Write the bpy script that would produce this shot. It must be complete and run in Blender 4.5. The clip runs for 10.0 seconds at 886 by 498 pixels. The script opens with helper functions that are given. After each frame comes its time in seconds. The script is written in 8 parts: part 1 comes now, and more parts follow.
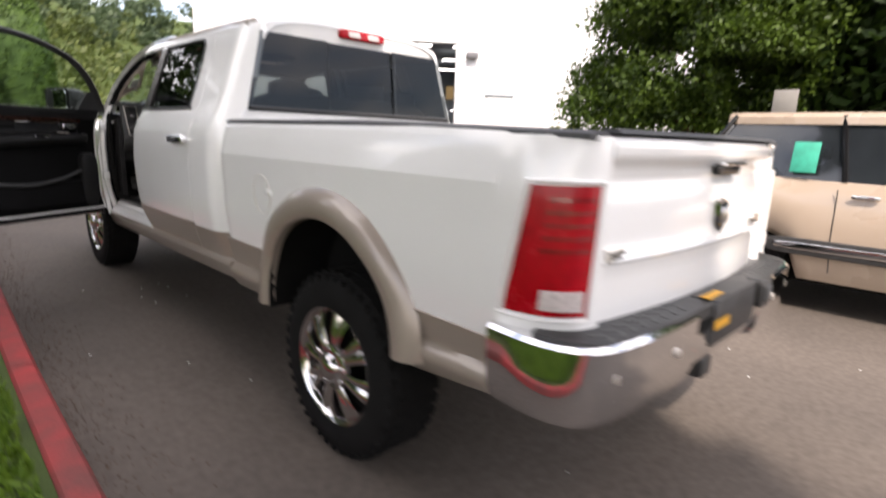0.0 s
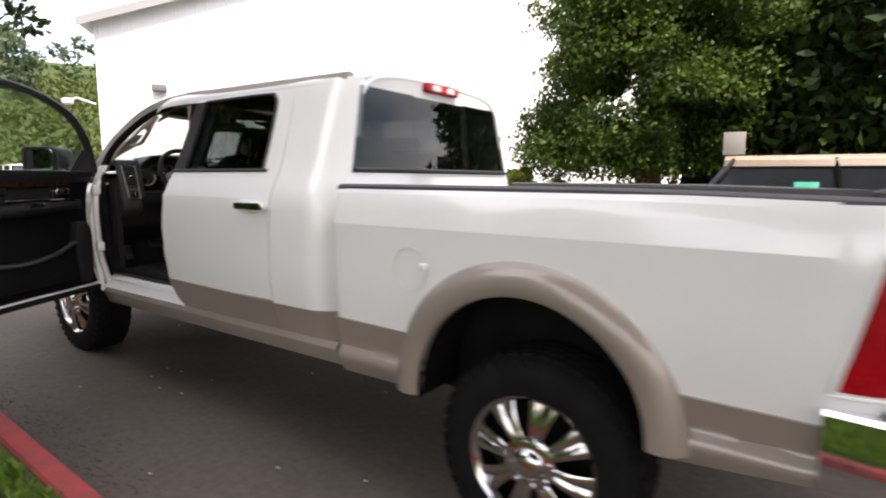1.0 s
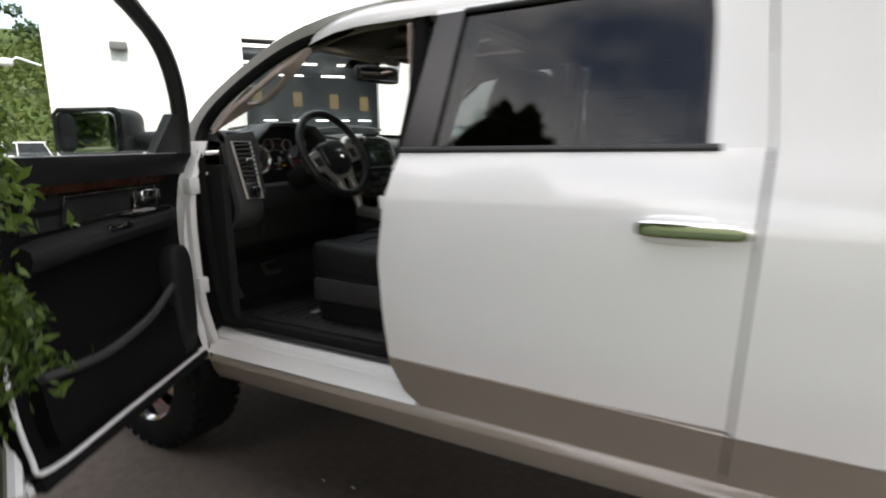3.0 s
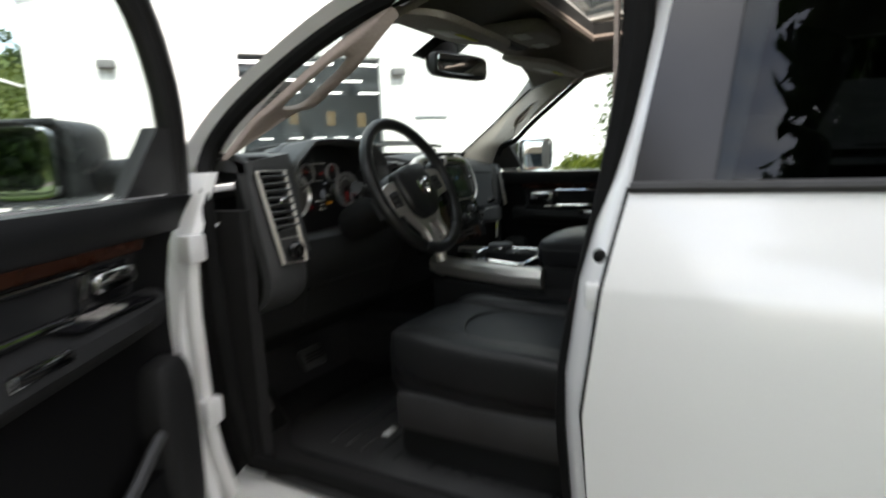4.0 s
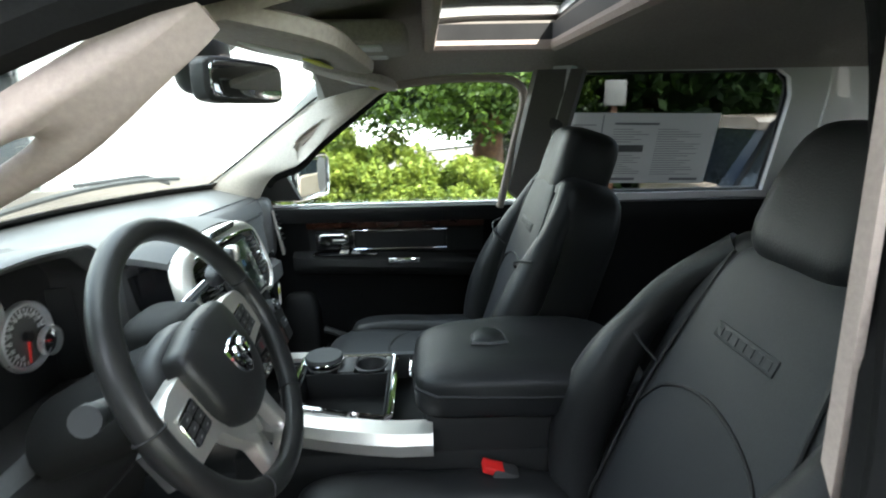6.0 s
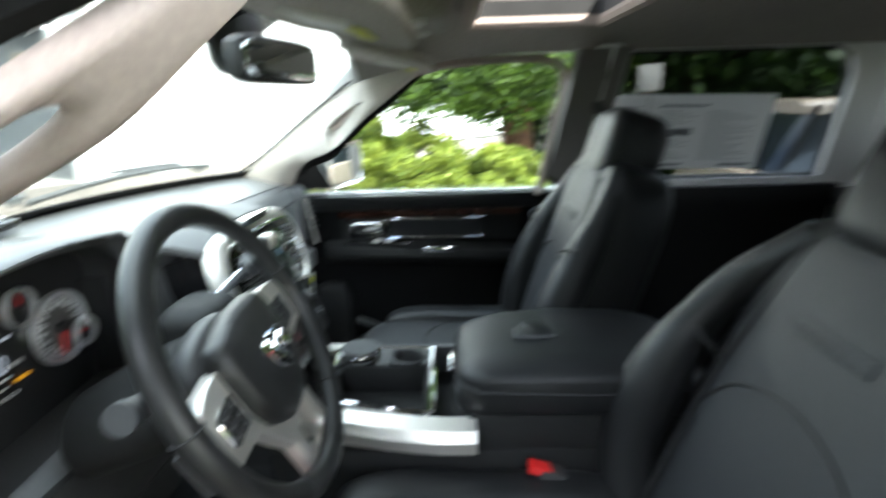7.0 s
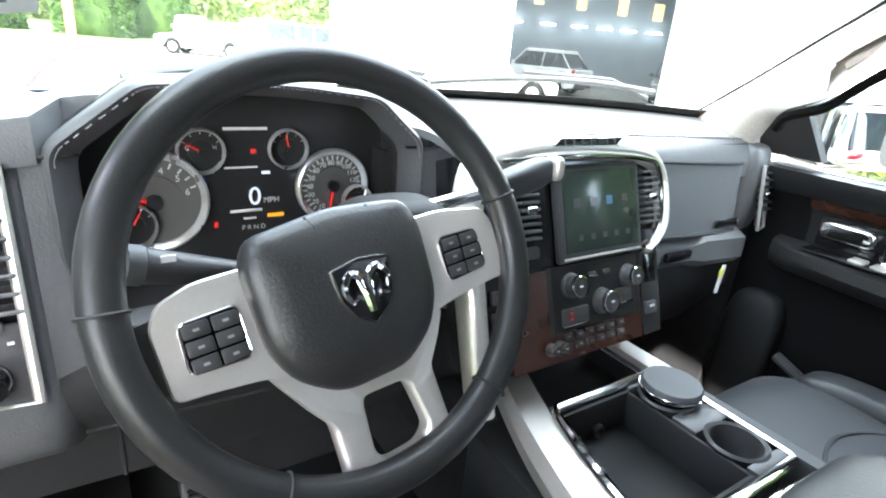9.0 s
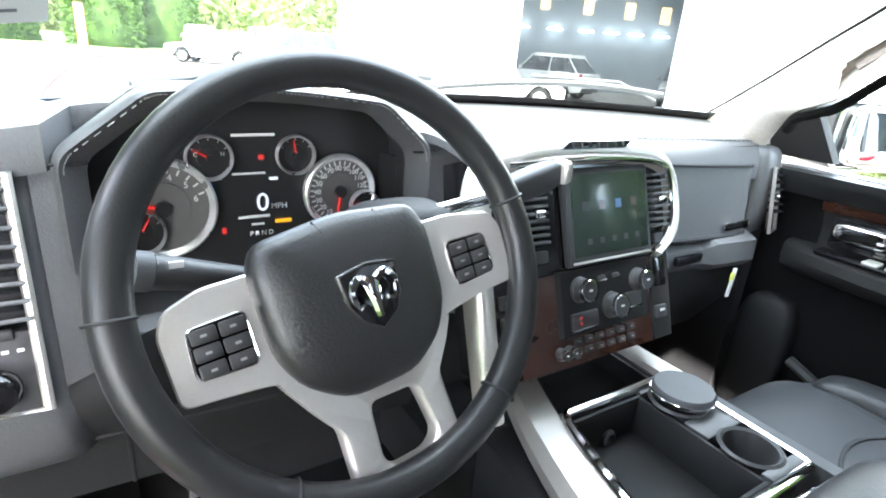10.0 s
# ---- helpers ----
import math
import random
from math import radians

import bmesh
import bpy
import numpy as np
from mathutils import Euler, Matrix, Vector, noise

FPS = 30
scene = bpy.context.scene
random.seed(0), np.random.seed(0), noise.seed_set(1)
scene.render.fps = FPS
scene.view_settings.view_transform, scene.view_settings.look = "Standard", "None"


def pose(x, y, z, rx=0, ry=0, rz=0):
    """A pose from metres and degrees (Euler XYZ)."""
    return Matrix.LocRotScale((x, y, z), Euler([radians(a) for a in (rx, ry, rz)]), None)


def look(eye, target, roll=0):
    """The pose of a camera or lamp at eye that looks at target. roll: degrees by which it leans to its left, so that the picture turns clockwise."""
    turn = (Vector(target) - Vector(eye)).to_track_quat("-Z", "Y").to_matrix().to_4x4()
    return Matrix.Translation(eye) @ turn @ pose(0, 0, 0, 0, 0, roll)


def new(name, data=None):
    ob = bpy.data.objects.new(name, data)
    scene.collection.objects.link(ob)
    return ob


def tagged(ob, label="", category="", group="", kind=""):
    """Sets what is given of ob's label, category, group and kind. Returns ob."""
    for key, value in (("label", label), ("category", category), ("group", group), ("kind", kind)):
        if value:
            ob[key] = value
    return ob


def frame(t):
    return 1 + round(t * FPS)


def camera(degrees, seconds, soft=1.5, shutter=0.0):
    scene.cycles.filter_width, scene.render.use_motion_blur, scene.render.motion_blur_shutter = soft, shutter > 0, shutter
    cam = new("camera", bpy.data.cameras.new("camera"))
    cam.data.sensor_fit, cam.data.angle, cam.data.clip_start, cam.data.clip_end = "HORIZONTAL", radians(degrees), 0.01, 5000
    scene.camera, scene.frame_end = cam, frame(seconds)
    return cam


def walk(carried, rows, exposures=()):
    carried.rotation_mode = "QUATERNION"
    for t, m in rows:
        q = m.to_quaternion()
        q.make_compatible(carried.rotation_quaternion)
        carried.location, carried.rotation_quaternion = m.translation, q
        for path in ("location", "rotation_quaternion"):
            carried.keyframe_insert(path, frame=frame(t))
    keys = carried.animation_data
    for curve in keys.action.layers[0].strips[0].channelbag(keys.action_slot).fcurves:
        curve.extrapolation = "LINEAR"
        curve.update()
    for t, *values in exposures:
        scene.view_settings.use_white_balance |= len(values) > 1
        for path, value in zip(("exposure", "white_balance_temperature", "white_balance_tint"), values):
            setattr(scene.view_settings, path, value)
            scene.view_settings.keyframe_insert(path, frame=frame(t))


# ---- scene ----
# ---- camera, world, light ----
cam = camera(78.1, 10.0, soft=1.9, shutter=0.7)
PATH = [
    (0, (-2.249, -1.934, 1.436), (-0.861, -0.551, 1.033), 2.0),
    (0.5, (-2.615, -1.427, 1.476), (-1.092, -0.156, 1.219), 0.7),
    (1, (-2.822, -0.850, 1.520), (-1.190, 0.276, 1.262), 0.3),
    (1.5, (-2.882, -0.220, 1.543), (-1.250, 0.903, 1.267), 0.0),
    (2, (-2.816, 0.427, 1.570), (-1.167, 1.516, 1.264), -0.3),
    (2.5, (-2.633, 1.005, 1.562), (-0.923, 1.980, 1.207), 0.5),
    (2.7, (-2.548, 1.223, 1.560), (-0.832, 2.185, 1.198), -0.2),
    (3.8, (-1.913, 2.262, 1.611), (-0.228, 3.274, 1.239), -2.2),
    (4, (-1.796, 2.383, 1.610), (-0.073, 3.346, 1.287), -2.2),
    (4.5, (-1.525, 2.601, 1.661), (0.339, 3.278, 1.403), 2.6),
    (5, (-1.323, 2.770, 1.705), (0.603, 3.187, 1.364), -1.3),
    (5.5, (-1.204, 2.855, 1.835), (0.719, 3.010, 1.308), 1.2),
    (5.7, (-1.179, 2.894, 1.870), (0.752, 2.936, 1.351), -0.0),
    (6.8, (-1.113, 2.957, 1.873), (0.827, 2.840, 1.399), -1.7),
    (7, (-1.095, 2.964, 1.855), (0.834, 3.006, 1.328), -1.7),
    (7.2, (-1.035, 2.962, 1.843), (0.834, 3.318, 1.229), -1.2),
    (7.5, (-0.905, 2.947, 1.842), (0.683, 3.907, 1.097), 0.9),
    (7.7, (-0.814, 2.934, 1.815), (0.621, 4.097, 1.048), 3.7),
    (8, (-0.712, 2.879, 1.793), (0.432, 4.296, 0.966), 4.3),
    (8.2, (-0.657, 2.843, 1.778), (0.471, 4.280, 0.962), 4.9),
    (8.5, (-0.623, 2.812, 1.753), (0.483, 4.284, 0.971), 5.7),
    (9, (-0.617, 2.803, 1.749), (0.445, 4.344, 1.043), 5.3),
    (9.5, (-0.617, 2.804, 1.748), (0.425, 4.364, 1.055), 5.0),
    (10, (-0.615, 2.805, 1.747), (0.424, 4.368, 1.057), 4.6),
]
EXPOSURES = [(0.0, 1.33, 7250, 18), (2.5, 1.36, 7200, 16), (4.0, 1.65, 7050, 10), (4.5, 2.08, 6950, 9), (5.0, 2.17, 6850, 8), (5.5, 2.92, 6650, 6), (6.8, 3.5, 6500, 6), (7.5, 3.8, 6500, 9), (8.1, 4.05, 6450, 11), (8.4, 4.3, 6450, 12), (10.0, 4.8, 6400, 13)]
walk(cam, [(t, look(eye, target, roll)) for t, eye, target, roll in PATH], exposures=EXPOSURES)

SUN_FROM = Vector((-0.42, -0.67, 1.0)).normalized()
world = bpy.data.worlds.new("sky")
scene.world = world
world.use_nodes = True
wn, wl = world.node_tree.nodes, world.node_tree.links
wn.clear()
w_out = wn.new("ShaderNodeOutputWorld")
w_bg = wn.new("ShaderNodeBackground")
w_bg.inputs["Strength"].default_value = 0.16
w_sky = wn.new("ShaderNodeTexSky")
w_sky.sky_type = "NISHITA"
w_sky.sun_disc = False
w_sky.sun_elevation = math.asin(SUN_FROM.z)
w_sky.sun_rotation = math.atan2(SUN_FROM.x, SUN_FROM.y)
w_sky.air_density, w_sky.dust_density = 1.0, 2.0
w_tc = wn.new("ShaderNodeTexCoord")
w_map = wn.new("ShaderNodeMapping")
w_map.inputs["Scale"].default_value = (2.0, 2.0, 5.0)
w_noise = wn.new("ShaderNodeTexNoise")
w_noise.inputs["Scale"].default_value = 1.6
w_noise.inputs["Detail"].default_value = 7.0
w_ramp = wn.new("ShaderNodeValToRGB")
w_ramp.color_ramp.elements[0].position, w_ramp.color_ramp.elements[1].position = 0.38, 0.62
w_mix = wn.new("ShaderNodeMix")
w_mix.data_type = "RGBA"
w_mix.inputs[7].default_value = (8.5, 8.8, 9.2, 1)
wl.new(w_tc.outputs["Generated"], w_map.inputs["Vector"])
wl.new(w_map.outputs["Vector"], w_noise.inputs["Vector"])
wl.new(w_noise.outputs["Fac"], w_ramp.inputs["Fac"])
wl.new(w_ramp.outputs["Color"], w_mix.inputs[0])
wl.new(w_sky.outputs["Color"], w_mix.inputs[6])
wl.new(w_mix.outputs[2], w_bg.inputs["Color"])
wl.new(w_bg.outputs["Background"], w_out.inputs["Surface"])

sun_data = bpy.data.lights.new("sun", "SUN")
sun_data.energy, sun_data.angle, sun_data.color = 2.4, radians(1.0), (1.0, 0.96, 0.90)
sun = new("sun", sun_data)
sun.matrix_basis = look(SUN_FROM * 60, (0, 0, 0))


# ---- materials ----
def material(name, colour, rough=0.5, metal=0.0, vary=0.0, scale=6.0, fine=0.0, bump=0.0, bump_scale=80.0, coat=0.0, spec=0.5, second=None, coords="Object"):
    """A surface with slow stains (vary, scale), fine grain and relief. second: a colour that the stains mix in."""
    m = bpy.data.materials.new(name)
    m.use_nodes = True
    nodes, links = m.node_tree.nodes, m.node_tree.links
    b = nodes["Principled BSDF"]
    b.inputs["Base Color"].default_value = (*colour, 1)
    b.inputs["Roughness"].default_value = rough
    b.inputs["Metallic"].default_value = metal
    b.inputs["Coat Weight"].default_value = coat
    b.inputs["Coat Roughness"].default_value = 0.04
    b.inputs["Specular IOR Level"].default_value = spec
    m.diffuse_color = (*colour, 1)
    if vary or fine or bump:
        tc = nodes.new("ShaderNodeTexCoord")
    if vary or fine:
        n1 = nodes.new("ShaderNodeTexNoise")
        n1.inputs["Scale"].default_value = scale
        n1.inputs["Detail"].default_value = 6
        links.new(tc.outputs[coords], n1.inputs["Vector"])
        ramp = nodes.new("ShaderNodeMapRange")
        ramp.inputs[1].default_value, ramp.inputs[2].default_value = 0.3, 0.7
        links.new(n1.outputs["Fac"], ramp.inputs[0])
        mix = nodes.new("ShaderNodeMix")
        mix.data_type = "RGBA"
        dark = second or tuple(c * (1 - vary) for c in colour)
        light = colour if second else tuple(min(1, c * (1 + vary * 0.6)) for c in colour)
        mix.inputs[6].default_value, mix.inputs[7].default_value = (*dark, 1), (*light, 1)
        links.new(ramp.outputs[0], mix.inputs[0])
        n2 = nodes.new("ShaderNodeTexNoise")
        n2.inputs["Scale"].default_value = scale * 40
        n2.inputs["Detail"].default_value = 3
        links.new(tc.outputs[coords], n2.inputs["Vector"])
        mul = nodes.new("ShaderNodeMix")
        mul.data_type, mul.blend_type = "RGBA", "OVERLAY"
        mul.inputs[0].default_value = fine
        links.new(mix.outputs[2], mul.inputs[6])
        links.new(n2.outputs["Fac"], mul.inputs[7])
        links.new(mul.outputs[2], b.inputs["Base Color"])
        rr = nodes.new("ShaderNodeMapRange")
        rr.inputs[3].default_value, rr.inputs[4].default_value = max(0.0, rough - 0.08), min(1.0, rough + 0.08)
        links.new(n1.outputs["Fac"], rr.inputs[0])
        links.new(rr.outputs[0], b.inputs["Roughness"])
    if bump:
        n3 = nodes.new("ShaderNodeTexNoise")
        n3.inputs["Scale"].default_value = bump_scale
        n3.inputs["Detail"].default_value = 4
        links.new(tc.outputs[coords], n3.inputs["Vector"])
        bp = nodes.new("ShaderNodeBump")
        bp.inputs["Strength"].default_value = bump
        bp.inputs["Distance"].default_value = 0.4 / bump_scale
        links.new(n3.outputs["Fac"], bp.inputs["Height"])
        links.new(bp.outputs["Normal"], b.inputs["Normal"])
    return m


def leaf_material(name, dark, light, through_light=0.35, rough=0.55):
    m = bpy.data.materials.new(name)
    m.use_nodes = True
    nodes, links = m.node_tree.nodes, m.node_tree.links
    b = nodes["Principled BSDF"]
    geo = nodes.new("ShaderNodeNewGeometry")
    mix = nodes.new("ShaderNodeMix")
    mix.data_type = "RGBA"
    mix.inputs[6].default_value, mix.inputs[7].default_value = (*dark, 1), (*light, 1)
    tc = nodes.new("ShaderNodeTexCoord")
    n = nodes.new("ShaderNodeTexNoise")
    n.inputs["Scale"].default_value = 1.7
    links.new(tc.outputs["Object"], n.inputs["Vector"])
    add = nodes.new("ShaderNodeMath")
    add.operation = "MULTIPLY_ADD"
    add.inputs[1].default_value = 0.6
    links.new(geo.outputs["Random Per Island"], add.inputs[0])
    sub = nodes.new("ShaderNodeMath")
    sub.operation = "MULTIPLY_ADD"
    sub.inputs[1].default_value, sub.inputs[2].default_value = 1.6, -0.55
    links.new(n.outputs["Fac"], sub.inputs[0])
    links.new(sub.outputs[0], add.inputs[2])
    add.use_clamp = True
    links.new(add.outputs[0], mix.inputs[0])
    links.new(mix.outputs[2], b.inputs["Base Color"])
    b.inputs["Roughness"].default_value = rough
    b.inputs["Specular IOR Level"].default_value = 0.35
    tr = nodes.new("ShaderNodeBsdfTranslucent")
    links.new(mix.outputs[2], tr.inputs["Color"])
    ms = nodes.new("ShaderNodeMixShader")
    ms.inputs[0].default_value = through_light
    links.new(b.outputs[0], ms.inputs[1])
    links.new(tr.outputs[0], ms.inputs[2])
    links.new(ms.outputs[0], nodes["Material Output"].inputs["Surface"])
    return m


def glass(name, tint=(1, 1, 1), rough=0.0, clear=0.9, mirror=0.045):
    """Thin pane: see-through in its tint, with a real reflection on it."""
    m = bpy.data.materials.new(name)
    m.use_nodes = True
    nodes, links = m.node_tree.nodes, m.node_tree.links
    nodes.remove(nodes["Principled BSDF"])
    tr = nodes.new("ShaderNodeBsdfTransparent")
    tr.inputs["Color"].default_value = (*[c * clear for c in tint], 1)
    gl = nodes.new("ShaderNodeBsdfGlossy")
    gl.inputs["Roughness"].default_value = rough
    lw = nodes.new("ShaderNodeLayerWeight")
    lw.inputs["Blend"].default_value = 0.5
    po = nodes.new("ShaderNodeMath")
    po.operation = "POWER"
    po.inputs[1].default_value = 4.0
    links.new(lw.outputs["Facing"], po.inputs[0])
    fr = nodes.new("ShaderNodeMath")
    fr.operation = "MULTIPLY_ADD"
    fr.inputs[1].default_value, fr.inputs[2].default_value = 0.90, mirror
    links.new(po.outputs[0], fr.inputs[0])
    ms = nodes.new("ShaderNodeMixShader")
    links.new(fr.outputs[0], ms.inputs[0])
    links.new(tr.outputs[0], ms.inputs[1])
    links.new(gl.outputs[0], ms.inputs[2])
    links.new(ms.outputs[0], nodes["Material Output"].inputs["Surface"])
    return m


def glow(name, colour, strength):
    m = bpy.data.materials.new(name)
    m.use_nodes = True
    b = m.node_tree.nodes["Principled BSDF"]
    b.inputs["Base Color"].default_value = (0.01, 0.01, 0.01, 1)
    b.inputs["Emission Color"].default_value = (*colour, 1)
    b.inputs["Emission Strength"].default_value = strength
    return m


M_WHITE = material("white_car_paint", (0.86, 0.86, 0.855), 0.22, vary=0.03, scale=1.5, coat=1.0)
M_TRIMPAINT = material("warm_silver_paint", (0.31, 0.262, 0.225), 0.32, metal=0.15, vary=0.05, scale=2.0, coat=0.8)
M_RUBBER = material("tyre_rubber", (0.009, 0.009, 0.009), 0.85, spec=0.12, vary=0.3, scale=9, fine=0.2, bump=0.2)
M_CHROME = material("chrome", (0.82, 0.82, 0.83), 0.06, metal=1.0)
M_WHEELCHROME = material("wheel_chrome", (0.62, 0.60, 0.60), 0.14, metal=1.0, vary=0.06, scale=9)
M_SATIN = material("satin_silver", (0.70, 0.665, 0.62), 0.36, metal=0.75, vary=0.06, scale=9, fine=0.1)
M_BLACK = material("black_plastic", (0.034, 0.034, 0.035), 0.48, vary=0.2, scale=12, fine=0.2, bump=0.25, bump_scale=420)
M_GLOSSBLACK = material("gloss_black", (0.008, 0.008, 0.009), 0.12, vary=0.1, scale=4)
M_PILLAR = material("pillar_film", (0.032, 0.030, 0.031), 0.22, vary=0.15, scale=5)
M_DARKBAY = material("dark_underbody", (0.010, 0.010, 0.010), 0.9, vary=0.3, scale=5, spec=0.08)
M_RAIL = material("rail_cap", (0.045, 0.047, 0.05), 0.6, vary=0.15, scale=6, bump=0.2, bump_scale=300)
M_LEATHER = material("black_leather", (0.014, 0.0145, 0.0155), 0.45, spec=0.3, vary=0.14, scale=7, fine=0.15, bump=0.35, bump_scale=300)
M_LEATHER2 = material("perforated_leather", (0.021, 0.0225, 0.025), 0.52, spec=0.3, vary=0.12, scale=7, fine=0.25, bump=0.35, bump_scale=520)
M_WHEEL = material("wheel_leather", (0.016, 0.0162, 0.0166), 0.38, spec=0.4, vary=0.10, scale=8, fine=0.1, bump=0.25, bump_scale=420)
M_DIALRING = material("dial_ring", (0.66, 0.66, 0.67), 0.3, metal=0.7, vary=0.12, scale=60)
M_DIALGREY = material("dial_grey", (0.095, 0.092, 0.090), 0.5, vary=0.1, scale=20)
M_DOORCARD = material("door_card_vinyl", (0.006, 0.006, 0.0062), 0.6, spec=0.06, vary=0.12, scale=6, fine=0.15, bump=0.4, bump_scale=380)
M_AIRBAG = material("airbag_cover", (0.017, 0.017, 0.0173), 0.42, vary=0.12, scale=8, fine=0.15, bump=0.4, bump_scale=330)
M_SEAM = material("seam_thread", (0.01, 0.01, 0.011), 0.7)
M_STITCH = material("grey_stitch", (0.22, 0.22, 0.22), 0.7)
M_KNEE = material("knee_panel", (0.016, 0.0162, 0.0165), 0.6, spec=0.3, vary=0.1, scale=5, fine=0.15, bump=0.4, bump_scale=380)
M_GLOVE = material("glove_lid", (0.075, 0.0755, 0.077), 0.54, spec=0.35, vary=0.1, scale=5, fine=0.15, bump=0.4, bump_scale=380)
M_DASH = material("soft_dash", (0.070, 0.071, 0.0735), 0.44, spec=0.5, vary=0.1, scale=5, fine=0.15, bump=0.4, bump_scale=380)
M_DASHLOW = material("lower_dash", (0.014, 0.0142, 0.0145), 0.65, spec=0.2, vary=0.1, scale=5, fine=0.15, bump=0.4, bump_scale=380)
M_HEADLINER = material("headliner_cloth", (0.34, 0.31, 0.28), 0.9, vary=0.06, scale=4, fine=0.3, bump=0.2, bump_scale=600)
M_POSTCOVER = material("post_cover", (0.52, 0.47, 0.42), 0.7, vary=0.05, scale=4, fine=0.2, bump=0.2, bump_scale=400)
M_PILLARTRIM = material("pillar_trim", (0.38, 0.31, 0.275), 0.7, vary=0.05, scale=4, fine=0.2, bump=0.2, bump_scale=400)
M_LOUVRE = material("grey_louvre", (0.085, 0.086, 0.088), 0.45, vary=0.1, scale=12, fine=0.15)
M_POST = material("post_plastic", (0.13, 0.122, 0.115), 0.7, vary=0.06, scale=5, fine=0.2, bump=0.2, bump_scale=400)
M_CARPET = material("carpet", (0.014, 0.014, 0.015), 0.95, vary=0.3, scale=20, fine=0.5, bump=0.6, bump_scale=500)
M_WOOD = material("brown_wood_veneer", (0.036, 0.0125, 0.007), 0.28, vary=0.25, scale=14, fine=0.2, coat=0.6)
M_RED = material("red_lens", (0.38, 0.003, 0.010), 0.25, vary=0.25, scale=14, coat=0.1, spec=0.3)
M_REDDARK = material("dark_red_lens", (0.24, 0.003, 0.008), 0.2, vary=0.15, scale=14, coat=0.8)
M_CLEARLENS = material("clear_lens", (0.62, 0.56, 0.55), 0.12, vary=0.25, scale=60, coat=0.7)
M_REDBTN = material("red_button", (0.65, 0.02, 0.02), 0.4, vary=0.05)
M_AMBER = material("yellow_sticker", (0.72, 0.36, 0.02), 0.5, vary=0.1, scale=30)
M_PAPER = material("paper", (0.62, 0.62, 0.60), 0.8, vary=0.04, scale=9)
M_SHEET = leaf_material("price_paper", (0.50, 0.50, 0.49), (0.60, 0.60, 0.58), 0.55, 0.8)
M_PAPERGREY = material("print_grey", (0.16, 0.16, 0.17), 0.8, vary=0.1, scale=40)
M_LABELYELLOW = material("yellow_label", (0.62, 0.62, 0.10), 0.7, vary=0.05)
M_GREENTAG = material("green_sheet", (0.02, 0.36, 0.25), 0.6, vary=0.2, scale=15)
M_MARK = material("white_print", (0.65, 0.65, 0.65), 0.6)
M_BLUEMARK = material("blue_print", (0.08, 0.16, 0.28), 0.5)
M_MIRROR = material("mirror_glass", (0.75, 0.77, 0.78), 0.02, metal=1.0)
M_TINT = glass("tinted_window", (0.85, 0.9, 0.92), clear=0.42, mirror=0.03)
M_SUNGLASS = glass("sunroof_glass", (0.85, 0.9, 0.9), clear=0.30)
M_CLEAR = glass("clear_window", (0.95, 1.0, 0.98), clear=0.93)
M_SCREEN = material("touch_screen", (0.03, 0.045, 0.035), 0.14, vary=0.2, scale=20)
M_BEIGEPAINT = material("beige_car_paint", (0.46, 0.365, 0.285), 0.28, vary=0.04, scale=2, coat=0.9)
M_GREYPAINT = material("silver_car_paint", (0.55, 0.55, 0.54), 0.3, vary=0.03, scale=2, coat=0.8)
M_REDPAINT = material("red_car_paint", (0.35, 0.03, 0.02), 0.3, coat=0.8)
M_DARKCAR = material("dark_car_paint", (0.03, 0.035, 0.045), 0.3, coat=0.8)
M_CARGLASS = material("dark_car_glass", (0.02, 0.024, 0.028), 0.05, vary=0.2, scale=3, coat=0.5)
M_ASPHALT = material("asphalt", (0.098, 0.080, 0.067), 0.92, vary=0.28, scale=0.6, fine=0.4, bump=0.25, bump_scale=220)
M_KERB = material("red_kerb_paint", (0.42, 0.045, 0.045), 0.8, vary=0.35, scale=5, fine=0.6, second=(0.17, 0.045, 0.04), bump=0.4, bump_scale=60)
M_SOIL = material("bark_soil", (0.10, 0.06, 0.038), 0.95, vary=0.4, scale=9, fine=0.6, bump=0.8, bump_scale=50)
M_TURF = material("turf", (0.055, 0.085, 0.018), 0.95, vary=0.35, scale=2.5, fine=0.5, bump=0.8, bump_scale=70)
M_BARK = material("tree_bark", (0.14, 0.065, 0.035), 0.9, vary=0.4, scale=10, fine=0.4, bump=0.9, bump_scale=30)
M_WALL = material("white_metal_siding", (0.80, 0.81, 0.82), 0.45, vary=0.03, scale=0.8, fine=0.05)
M_WALLTRIM = material("white_trim_metal", (0.74, 0.75, 0.76), 0.5, vary=0.06, scale=2)
M_CONCRETE = material("concrete", (0.30, 0.29, 0.27), 0.85, vary=0.2, scale=1.5, fine=0.4, bump=0.3)
M_INSIDE = material("workshop_wall", (0.16, 0.19, 0.215), 0.8, vary=0.15, scale=0.6)
M_SIGNBACK = material("sign_plate", (0.30, 0.285, 0.265), 0.5, vary=0.1, scale=6)
M_POSTWOOD = material("orange_wood_post", (0.42, 0.15, 0.07), 0.75, vary=0.3, scale=8, fine=0.4, bump=0.4)
M_TUBE = glow("workshop_tube", (0.95, 0.97, 1.0), 2.5)
M_WARMWIN = glow("skylight_panel", (1.0, 0.72, 0.35), 0.10)
M_WHITEGLOW = glow("display_white", (0.75, 0.85, 1.0), 0.05)
M_REDGLOW = glow("display_red", (1.0, 0.03, 0.02), 0.032)
M_AMBERGLOW = glow("display_amber", (1.0, 0.45, 0.02), 0.05)
M_BLUEGLOW = glow("display_blue", (0.2, 0.45, 1.0), 0.04)
